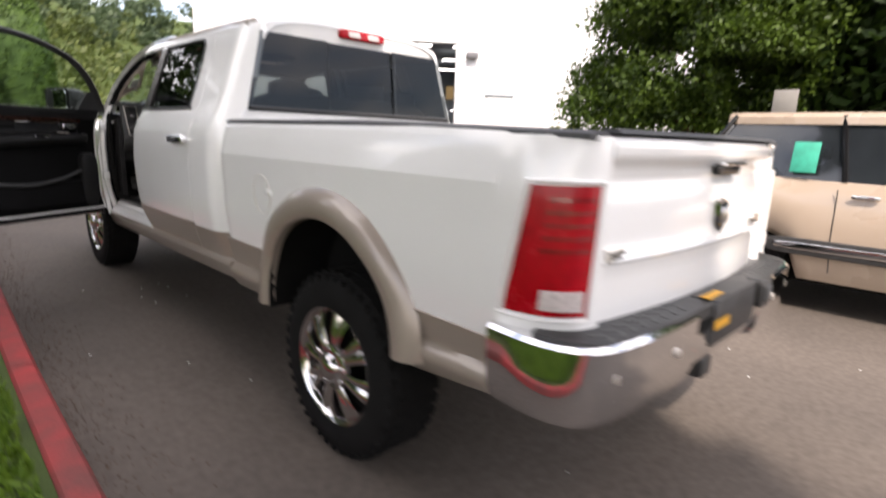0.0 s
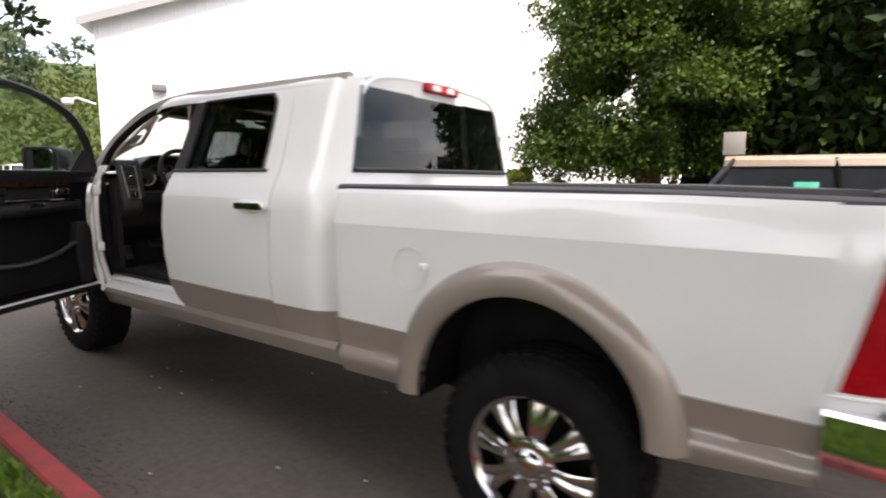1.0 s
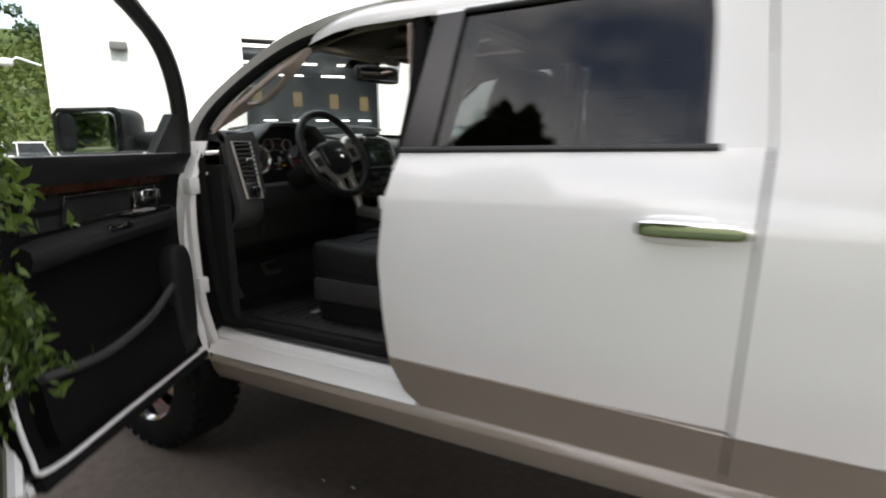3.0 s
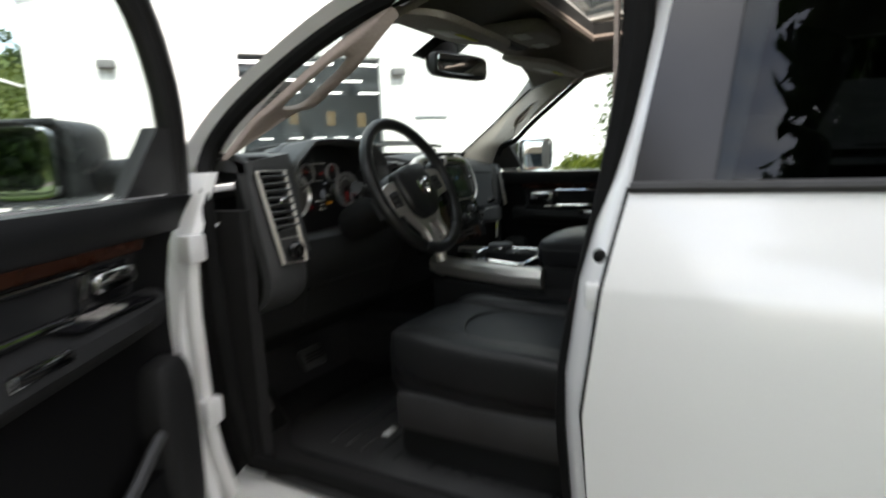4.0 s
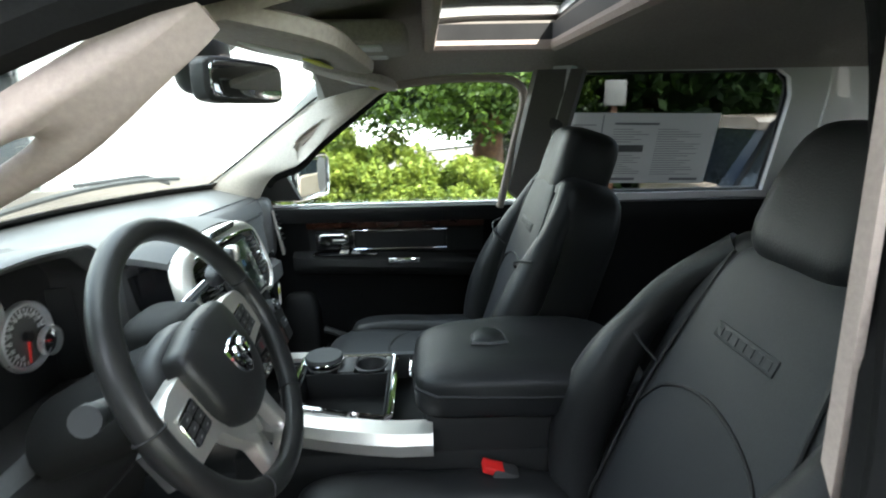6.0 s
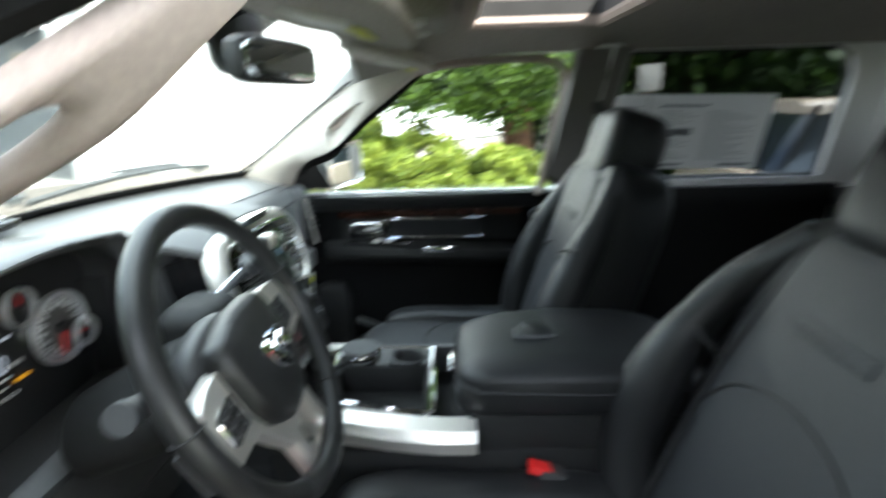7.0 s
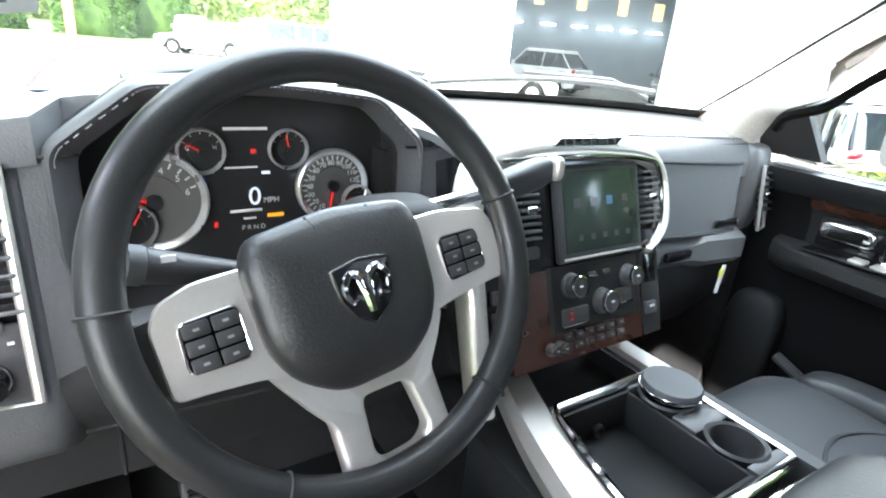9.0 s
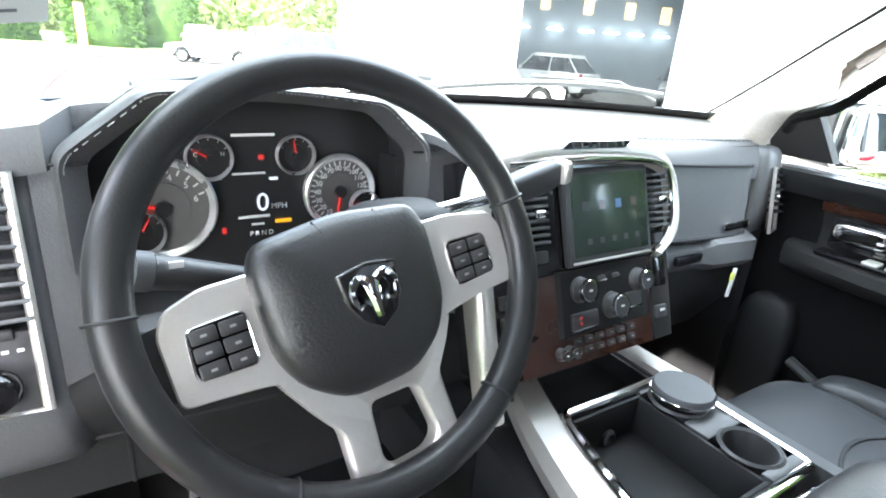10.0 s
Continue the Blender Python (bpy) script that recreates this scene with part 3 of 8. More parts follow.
roof_strip(-0.757, 0.757, 1.12, Y0, 60, 14, bm)
roof_strip(-0.757, 0.757, Y1, 3.27, 60, 6, bm)
roof_strip(-0.757, X0, Y0, Y1, 16, 4, bm)
roof_strip(X1, 0.757, Y0, Y1, 16, 4, bm)
part("roof", bm, M_WHITE, truck, "white painted roof", sharp=40)
bm = B()
thick_grid(bm, lambda u, v: Vector((u, v, roof_z(u, v) - 0.004)), steps(X0, X1, 8), steps(Y0, Y1, 6), lambda p: Vector((0, 0, -0.006)))
part("sunroof_glass", bm, M_SUNGLASS, truck, "tinted sunroof pane").visible_shadow = False

# windscreen, A pillars, cowl, bonnet, wings
def screen_pt(u, v):
    """u -1..1 across, v 0 bottom .. 1 top."""
    half = 0.79 - 0.18 * v ** 2.2
    y = 3.97 + (3.295 - 3.97) * v - (0.22 - 0.02 * v - 0.12 * v ** 4) * u * u
    z = 1.575 + (2.055 - 1.575) * v + 0.03 * math.sin(math.pi * v) - 0.012 * u * u
    return Vector((u * half, y, z))
bm = B()
thick_grid(bm, screen_pt, steps(-1, 1, 16), steps(0, 1, 10), lambda p: Vector((0, -0.004, -0.004)))
part("windscreen", bm, M_CLEAR, truck, "clear windscreen glass")
A_OUT = [(-0.888, 3.80, 1.56), (-0.872, 3.70, 1.625), (-0.835, 3.53, 1.785), (-0.770, 3.24, 1.965), (-0.735, 2.95, 2.048), (-0.715, 2.62, 2.075), (-0.71, 2.45, 2.075)]
for s in (-1, 1):
    bm = B()
    rings = []
    line = smooth_line(A_OUT, 5)
    for i, p in enumerate(line):
        t = i / (len(line) - 1)
        w = max(0.0, 1 - t * 1.5)
        sc = screen_pt(-1, max(0, min(1, (p.z - 1.575) / 0.48)))
        inner = Vector((p.x + 0.07, p.y + 0.015, p.z + 0.012)) if t > 0.6 else sc + Vector((-0.004, 0.0, 0.004))
        rings.append([Vector((a.x, a.y, a.z)) for a in (p, p * 0.5 + inner * 0.5 + Vector((-0.012, 0.006, 0.010)), inner, inner + Vector((0.0, -0.035, -0.022)), p + Vector((0.035, -0.03, -0.02)))])
    rings = [[Vector((abs(a.x) * s, a.y, a.z)) for a in r] for r in rings]
    loft(bm, rings)
    part("windscreen_pillar", bm, M_WHITE, truck, "white painted windscreen pillar")
bm = B()
thick_grid(bm, lambda u, v: Vector((u * 0.90, 3.86 + 0.20 * v - 0.16 * u * u, 1.545 + 0.012 * math.sin(v * 3.1) - 0.01 * u * u)), steps(-1, 1, 12), steps(0, 1, 3), lambda p: Vector((0, 0, -0.02)))
part("cowl_panel", bm, M_BLACK, truck, "black plastic cowl")
bm = B()
def bonnet(u, y):
    half = 0.86 - 0.10 * max(0, (y - 4.3) / 0.75)
    return Vector((u * half, y - 0.12 * u * u * (1 if y < 4.3 else -0.9), 1.535 - 0.10 * u * u - 0.05 * ((y - 4.0) / 1.0) ** 2 + 0.022 * math.exp(-((abs(u) - 0.5) / 0.1) ** 2)))
thick_grid(bm, bonnet, steps(-1, 1, 20), steps(4.02, 4.98, 10), lambda p: Vector((0, 0, -0.03)))
part("bonnet", bm, M_WHITE, truck, "white bonnet")
for s in (-1, 1):
    bm = B()
    def wing(u, v):
        y = 3.58 + u * (4.98 - 3.58)
        arch = 0.60 + math.sqrt(max(0.0, 0.49 ** 2 - (y - 4.077) ** 2)) if abs(y - 4.077) < 0.49 else 0.66
        top = 1.47 - 0.03 * u
        z = arch + (top - arch) * v
        return Vector((s * (lerp_rows([(0.6, 0.94), (0.9, 0.975), (1.2, 0.99), (1.38, 0.96), (1.47, 0.87)], z) - 0.05 * max(0, u - 0.7) / 0.3), y, z))
    thick_grid(bm, wing, steps(0, 1, 36), steps(0, 1, 12), lambda p: Vector((-s * 0.03, 0, 0)))
    part("front_wing", bm, M_WHITE, truck, "white front wing")
bm = B()
prism(bm, round_poly([(-0.80, 0.72), (0.80, 0.72), (0.82, 1.40), (-0.82, 1.40)], 0.06), "y", 4.95, 5.05, 0.02)
part("grille", bm, M_CHROME, truck, "chrome grille")
bm = B()
prism(bm, round_poly([(-0.98, 4.86), (-0.80, 5.12), (0.80, 5.12), (0.98, 4.86), (0.95, 4.75), (-0.95, 4.75)], 0.05), "z", 0.52, 0.76, 0.02)
part("front_bumper", bm, M_CHROME, truck, "chrome front bumper")


# ---- bed ----
ARCH_Y, ARCH_Z = 0.055, 0.60
def drop(y):
    """How far the bed's top edge falls towards the tailgate."""
    return 0.022 * max(0.0, min(1.0, (-0.2 - y) / 0.9)) ** 1.2


def bed_side(s):
    bm = B()
    def f(u, v):
        y = -0.895 + u * (1.068 + 0.895)
        d = abs(y - ARCH_Y)
        lo = ARCH_Z + math.sqrt(max(0.0, 0.50 ** 2 - d * d)) if d < 0.50 else trim_z(y)
        lo = max(lo, trim_z(y)) if d >= 0.46 else lo
        z = lo + (1.308 - lo) * v if v <= 1 else 1.318 + (1.475 - drop(y) - 1.318) * (v - 1.01) / 0.99
        return Vector((s * (xb(z) - 0.012 * max(0, (y - 1.03) / 0.038)), y, z))
    thick_grid(bm, f, steps(0, 1, 70), steps(0, 1, 10) + steps(1.01, 2.0, 6), lambda p: Vector((-s * 0.03, 0, 0)))
    side_ob = part("bed_side", bm, M_WHITE, truck, "white bed side panel", sharp=9)
    for a, b in ((0.565, 1.066), (-0.905, -0.435)):
        bm = B()
        def low_pt(u, v):
            y = a + u * (b - a)
            z0 = 0.556 + 0.055 * max(0, -0.45 - y) / 0.45
            z = z0 + v * (trim_z(y) - 0.003 - z0)
            return Vector((s * (xb(z) + 0.003), y, z))
        thick_grid(bm, low_pt, steps(0, 1, 8), steps(0, 1, 14), lambda p: Vector((-s * 0.03, 0, 0)))
        part("lower_panel", bm, M_TRIMPAINT, side_ob, "warm silver lower panel")
        bm = B()
        tube(bm, [(s * (xb(trim_z(y)) + 0.002), y, trim_z(y)) for y in steps(a, b, 5)], 0.006, 6)
        part("trim_line", bm, M_TRIMPAINT, side_ob)
    # wheel flare
    bm = B()
    rings = []
    for k in range(33):
        a = radians(-3 + 182 * k / 32)
        cy, cz = math.cos(a), math.sin(a)
        ring = []
        for r, off in ((0.475, 0.0), (0.478, 0.038), (0.50, 0.052), (0.55, 0.048), (0.592, 0.026), (0.612, -0.004), (0.54, -0.03)):
            y, z = ARCH_Y + r * cy * (1.0 + 0.03 * (cy > 0)), ARCH_Z + r * cz
            ring.append(Vector((s * (xb(max(z, 0.82)) + off), y, z)))
        rings.append(ring)
    loft(bm, rings)
    part("wheel_flare", bm, M_TRIMPAINT, side_ob, "warm silver wheel arch flare")
    bm = B()
    rings = []
    for k in range(25):
        a = radians(-5 + 190 * k / 24)
        rings.append([Vector((s * x, ARCH_Y + 0.49 * math.cos(a), ARCH_Z + 0.49 * math.sin(a))) for x in (0.99, 0.66)])
    loft(bm, rings, closed=False)
    part("wheel_well", bm, M_DARKBAY, truck)
    bm = B()
    bx2(bm, s * 0.60, s * 0.66, -0.52, 0.62, 0.50, 1.12)
    part("well_wall", bm, M_DARKBAY, truck)
    # rail cap
    bm = B()
    loft(bm, [[(s * (x - max(0, -1.0 - y) ** 1.5 * 1.2), y, z - drop(y)) for x, z in ((0.945, 1.466), (0.943, 1.480), (0.925, 1.490), (0.86, 1.490), (0.84, 1.482), (0.84, 1.45))] for y in (-1.135, -1.06, -0.98, -0.8, -0.6, -0.4, -0.2, 0.4, 1.06)])
    part("rail_cap", bm, M_RAIL, truck, "dark grey plastic rail cap")
    bm = B()
    bx2(bm, s * 0.84, s * 0.82, -1.10, 1.06, 1.12, 1.47)
    bx2(bm, s * 0.83, s * 0.62, -0.47, 0.58, 1.105, 1.125)
    bx2(bm, s * 0.84, s * 0.82, 0.60, 1.06, 0.86, 1.12)
    bx2(bm, s * 0.84, s * 0.82, -1.10, -0.49, 0.86, 1.12)
    part("bed_liner", bm, M_BLACK, truck)
    if s < 0:
        bm = B()
        ring = [Vector((s * (xb(1.13 + 0.095 * math.sin(t)) + 0.0035), 0.585 + 0.085 * math.cos(t), 1.13 + 0.095 * math.sin(t))) for t in (2 * math.pi * i / 40 for i in range(40))]
        tube(bm, ring, 0.0022, 6, closed=True)
        flap = part("fuel_flap", bm, M_SATIN, truck, "seam of the round fuel flap")
        bm = B()
        pillow(bm, (s * (xb(1.13) + 0.006), 0.515, 1.145), (0.010, 0.022, 0.016), 0.6, 0.6)
        part("flap_grip", bm, M_WHITE, flap)
    # rounded rear corner and tail lamp
    def corner_pt(u, z, out=0.0):
        p0, p1, p2 = Vector((xb(z), -0.893)), Vector((xb(z) - 0.002, -1.140)), Vector((0.785, -1.150))
        q = (1 - u) ** 2 * p0 + 2 * u * (1 - u) * p1 + u * u * p2
        n = Vector((q.x - 0.6, q.y + 0.6)).normalized()
        return Vector((s * (q.x + n.x * out), q.y + n.y * out, z))
    bm = B()
    thick_grid(bm, lambda u, z: corner_pt(u, z), steps(0, 1, 12), steps(0.80, 1.452, 12), lambda p: Vector((-s * 0.03, 0.03, 0)))
    part("bed_corner", bm, M_WHITE, side_ob, "white rounded bed corner")
    bm = B()
    def lamp(u, v, out=0.0):
        z = 0.915 + v * (1.325 - 0.915)
        u0, u1 = 0.02 + 0.22 * v, 0.84 + 0.07 * v
        return corner_pt(u0 + (u1 - u0) * u, z, out)
    thick_grid(bm, lambda u, v: lamp(u, v, 0.004 + 0.016 * (math.sin(math.pi * u) * math.sin(math.pi * v)) ** 0.5), steps(0.06, 0.98, 14), steps(0.03, 0.97, 16), lambda p: Vector((-s * 0.06, 0.06, 0)))
    lens = part("tail_lamp", bm, M_RED, truck, "red tail lamp with dark bars and a clear reversing lens")
    for k in range(5):
        bm = B()
        v0 = 0.50 + 0.09 * k
        thick_grid(bm, lambda u, v: lamp(u, v, 0.0055 + 0.016 * (math.sin(math.pi * u) * math.sin(math.pi * v)) ** 0.5), steps(0.28, 0.93, 10), steps(v0, v0 + 0.034, 2), lambda p: Vector((-s * 0.004, 0.004, 0)))
        part("lamp_bar", bm, M_REDDARK, lens)
    bm = B()
    thick_grid(bm, lambda u, v: lamp(u, v, 0.0225), steps(0.38, 0.88, 8), steps(0.08, 0.23, 4), lambda p: Vector((-s * 0.004, 0.004, 0)))
    part("reversing_lens", bm, M_CLEARLENS, lens, "clear ribbed reversing lens")
    for k in range(7):
        bm = B()
        v0 = 0.09 + 0.02 * k
        thick_grid(bm, lambda u, v: lamp(u, v, 0.0255), steps(0.40, 0.86, 6), steps(v0, v0 + 0.006, 1), lambda p: Vector((-s * 0.002, 0.002, 0)))
        part("lens_rib", bm, M_CLEARLENS, lens)
    bm = B()
    tube(bm, [lamp(u, 0.0, 0.010) for u in steps(0.0, 1, 10)] + [lamp(1, v, 0.008) for v in steps(0.1, 1, 8)] + [lamp(u, 1.0, 0.010) for u in steps(0.9, 0.0, 9)] + [lamp(0.0, v, 0.006) for v in steps(0.9, 0.1, 8)], 0.007, 8, closed=True)
    part("lamp_surround", bm, M_WHITE, lens, "white painted surround")


for s in (-1, 1):
    bed_side(s)
bm = B()
bx2(bm, -0.59, 0.59, -1.1, 1.06, 0.84, 0.87)
for side in (-1, 1):
    bx2(bm, side * 0.592, side * 0.82, 0.60, 1.06, 0.84, 0.87)
    bx2(bm, side * 0.592, side * 0.82, -1.1, -0.49, 0.84, 0.87)
bx2(bm, -0.93, 0.93, 1.03, 1.07, 0.84, 1.46)
bed_floor = part("bed_floor", bm, M_BLACK, truck)

# tailgate
bm = B()
def gate(u, v):
    x = -0.775 + 1.55 * u
    prof = [(0.84, -1.150), (0.90, -1.158), (1.06, -1.160), (1.075, -1.168), (1.09, -1.160), (1.28, -1.150), (1.325, -1.142), (1.36, -1.150), (1.395, -1.178), (1.43, -1.182), (1.452, -1.17), (1.46, -1.14)]
    i = v * (len(prof) - 1)
    k = min(int(i), len(prof) - 2)
    z = prof[k][0] + (prof[k + 1][0] - prof[k][0]) * (i - k)
    y = prof[k][1] + (prof[k + 1][1] - prof[k][1]) * (i - k)
    return Vector((x, y - 0.035 + 0.062 * (2 * u - 1) ** 2, z))
thick_grid(bm, gate, steps(0, 1, 16), steps(0, 1, 33), lambda p: Vector((0, 0.05, 0)))
tailgate = part("tailgate", bm, M_WHITE, truck, "white tailgate with a pressed crease")
bm = B()
loft(bm, [[(x, y, z) for y, z in ((-1.220 + 0.1 * x * x, 1.462), (-1.21 + 0.1 * x * x, 1.476), (-1.10, 1.476), (-1.09, 1.46))] for x in (-0.77, -0.5, -0.25, 0, 0.25, 0.5, 0.77)])
part("gate_cap", bm, M_RAIL, tailgate, "dark grey plastic cap")
bm = B()
pillow(bm, (0.03, -1.196, 1.352), (0.125, 0.014, 0.024), 0.35, 0.35)
gh = part("gate_handle", bm, M_GLOSSBLACK, tailgate, "black and chrome tailgate handle")
bm = B()
pillow(bm, (0.03, -1.218, 1.371), (0.13, 0.01, 0.008), 0.4, 0.4)
part("handle_bar", bm, M_CHROME, gh)
def shield(bm, centre, right, up, w, h, depth, bev=0.004):
    """A shield badge."""
    r, u = Vector(right).normalized(), Vector(up).normalized()
    n = r.cross(u)
    pts = [(-0.5, 0.42), (0.0, 0.5), (0.5, 0.42), (0.46, -0.05), (0.3, -0.32), (0.0, -0.5), (-0.3, -0.32), (-0.46, -0.05)]
    lo = [bm.verts.new(Vector(centre) + r * a * w + u * b * h) for a, b in pts]
    hi = [bm.verts.new(Vector(centre) + r * a * w * 0.93 + u * b * h * 0.93 + n * depth) for a, b in pts]
    bm.faces.new(lo[::-1])
    bm.faces.new(hi)
    for i in range(8):
        bm.faces.new((lo[i], lo[(i + 1) % 8], hi[(i + 1) % 8], hi[i]))
bm = B()
shield(bm, (0.01, -1.196, 1.17), (1, 0, 0), (0, 0, 1), 0.105, 0.145, 0.014)
badge = part("badge", bm, M_CHROME, tailgate, "chrome shield badge")
bm = B()
shield(bm, (0.01, -1.211, 1.17), (1, 0, 0), (0, 0, 1), 0.085, 0.12, 0.003)
part("badge_field", bm, M_GLOSSBLACK, badge)
for dx in (-0.02, 0.02):
    bm = B()
    pillow(bm, (0.01 + dx, -1.217, 1.175), (0.012, 0.006, 0.035), 0.8, 0.8)
    part("badge_relief", bm, M_CHROME, badge)
bm = B()
bx2(bm, -0.755, -0.645, -1.150, -1.130, 1.075, 1.115, 0.003)
np_ob = part("side_badge", bm, M_SATIN, tailgate, "small dark grey nameplate")
for k, (w, z) in enumerate(((0.09, 1.102), (0.06, 1.087))):
    bm = B()
    bx(bm, (-0.70, -1.152, z), (w, 0.003, 0.008))
    part("lettering_bar", bm, M_GLOSSBLACK, np_ob)
bm = B()
bx2(bm, 0.45, 0.58, -1.186, -1.16, 1.10, 1.14, 0.004)
part("side_badge", bm, M_CHROME, tailgate, "chrome letters badge")

# rear bumper
bm = B()
sec = [(-0.0, 0.865), (-0.02, 0.874), (-0.076, 0.876), (-0.092, 0.864), (-0.090, 0.78), (-0.085, 0.68), (-0.065, 0.628), (-0.02, 0.612), (0.02, 0.64)]
path = [(-1.005, -0.90, 1.0), (-1.02, -1.05, 1.0), (-1.0, -1.17, 1.0), (-0.93, -1.25, 1.0), (-0.78, -1.285, 1.0), (-0.55, -1.30, 1.0), (-0.36, -1.30, 1.0)]
def bumper_rings(pts, cut=1.0):
    rings = []
    line = smooth_line(pts, 5)
    for i, p in enumerate(line):
        d = (line[min(i + 1, len(line) - 1)] - line[max(i - 1, 0)])
        out = Vector((d.y, -d.x, 0)).normalized()
        rings.append([Vector((p.x, p.y, z)) - out * (a + 0.09) for a, z in sec])
    return rings
for s in (-1, 1):
    bm = B()
    rings = bumper_rings(path)
    loft(bm, [[Vector((-s * p.x, p.y, p.z)) for p in r] for r in rings])
    wing_ob = part("bumper_wing", bm, M_CHROME, truck, "chrome rear bumper wing")
    for x, y in ((0.86, -1.268), (0.52, -1.302)):
        bm = B()
        cyl(bm, (s * x, y + 0.02, 0.775), (s * x, y - 0.005, 0.775), 0.016, seg=16)
        part("parking_sensor", bm, M_SATIN, wing_ob)
bm = B()
loft(bm, [[(x, y, z) for y, z in ((-1.29, 0.79), (-1.30, 0.74), (-1.27, 0.66), (-1.2, 0.64), (-1.16, 0.70), (-1.2, 0.80))] for x in (-0.36, 0, 0.36)])
part("bumper_centre", bm, M_CHROME, truck, "chrome lower bumper step")
bm = B()
prism(bm, round_poly([(-0.985, -1.04), (-0.972, -1.165), (-0.905, -1.248), (-0.5, -1.296), (0.5, -1.296), (0.905, -1.248), (0.972, -1.165), (0.985, -1.04), (0.6, -1.05), (-0.6, -1.05)], 0.03), "z", 0.84, 0.884, 0.006)
step = part("step_pad", bm, M_BLACK, truck, "black ribbed step pad on the bumper")
for k in range(26):
    for j in range(2):
        bm = B()
        x = -0.86 + k * 0.069 if k < 8 else (0.35 + (k - 17) * 0.06 if k > 16 else None)
        if x is None:
            bm.free()
            continue
        bx(bm, (x, -1.195 - 0.045 * j, 0.8845), (0.05, 0.018, 0.003), 0.001, 1, Matrix.Rotation(0.6 if j else -0.6, 3, "Z"))
        part("tread_rib", bm, M_BLACK, step)
bm = B()
prism(bm, round_poly([(-0.25, 0.72), (0.25, 0.72), (0.22, 0.89), (-0.22, 0.89)], 0.03), "y", -1.305, -1.2, 0.01)
pc = part("plate_recess", bm, M_BLACK, truck, "black plate recess with yellow stickers")
for x, z, y in ((-0.14, 0.893, -1.26), (-0.15, 0.80, -1.31)):
    bm = B()
    bx(bm, (x, y, z), (0.15, 0.035 if z > 0.85 else 0.003, 0.003 if z > 0.85 else 0.035), 0.001, 1)
    part("warning_sticker", bm, M_AMBER, pc, "yellow warning sticker")
bm = B()
prism(bm, round_poly([(0.27, 0.77), (0.40, 0.77), (0.40, 0.89), (0.27, 0.89)], 0.025), "y", -1.322, -1.25, 0.006)
sock = part("trailer_socket", bm, M_BLACK, truck, "black square trailer socket")
bm = B()
prism(bm, round_poly([(0.295, 0.795), (0.375, 0.795), (0.375, 0.865), (0.295, 0.865)], 0.01), "y", -1.332, -1.318, 0.003)
part("socket_cover", bm, M_RAIL, sock)
bm = B()
bx(bm, (-0.06, -1.12, 0.58), (0.10, 0.26, 0.085), 0.012)
tube(bm, [(-0.35, -1.1, 0.60), (0.35, -1.1, 0.60)], 0.035, 10)
part("tow_hitch", bm, M_BLACK, truck, "black tow hitch receiver")

# chassis
bm = B()
bx2(bm, -0.86, 0.86, 1.12, 3.9, 0.64, 0.70)
chassis = part("floor_pan", bm, M_DARKBAY, truck, "dark steel underbody")
for s in (-1, 1):
    bm = B()
    bx2(bm, s * 0.42, s * 0.50, -1.1, 4.9, 0.48, 0.64, 0.01)
    part("frame_rail", bm, M_DARKBAY, chassis)
for y, z, r in ((0, 0.43, 0.06), (4.077, 0.53, 0.05)):
    bm = B()
    cyl(bm, (-0.8, y, z), (0.8, y, z), r)
    part("axle", bm, M_DARKBAY, chassis)
bm = B()
pillow(bm, (0.0, 0, 0.43), (0.19, 0.19, 0.17))
part("differential", bm, M_DARKBAY, chassis)
bm = B()
bx2(bm, -0.8, 0.8, 3.95, 4.9, 0.62, 1.40, 0.02)
part("engine_block", bm, M_DARKBAY, chassis)
for y in (4.077,):
    for s in (-1, 1):
        bm = B()
        loft(bm, [[Vector((s * x, y + 0.49 * math.cos(a), 0.60 + 0.49 * math.sin(a))) for x in (0.97, 0.62)] for a in (radians(-5 + 190 * k / 24) for k in range(25))], closed=False)
        part("wheel_well", bm, M_DARKBAY, truck)


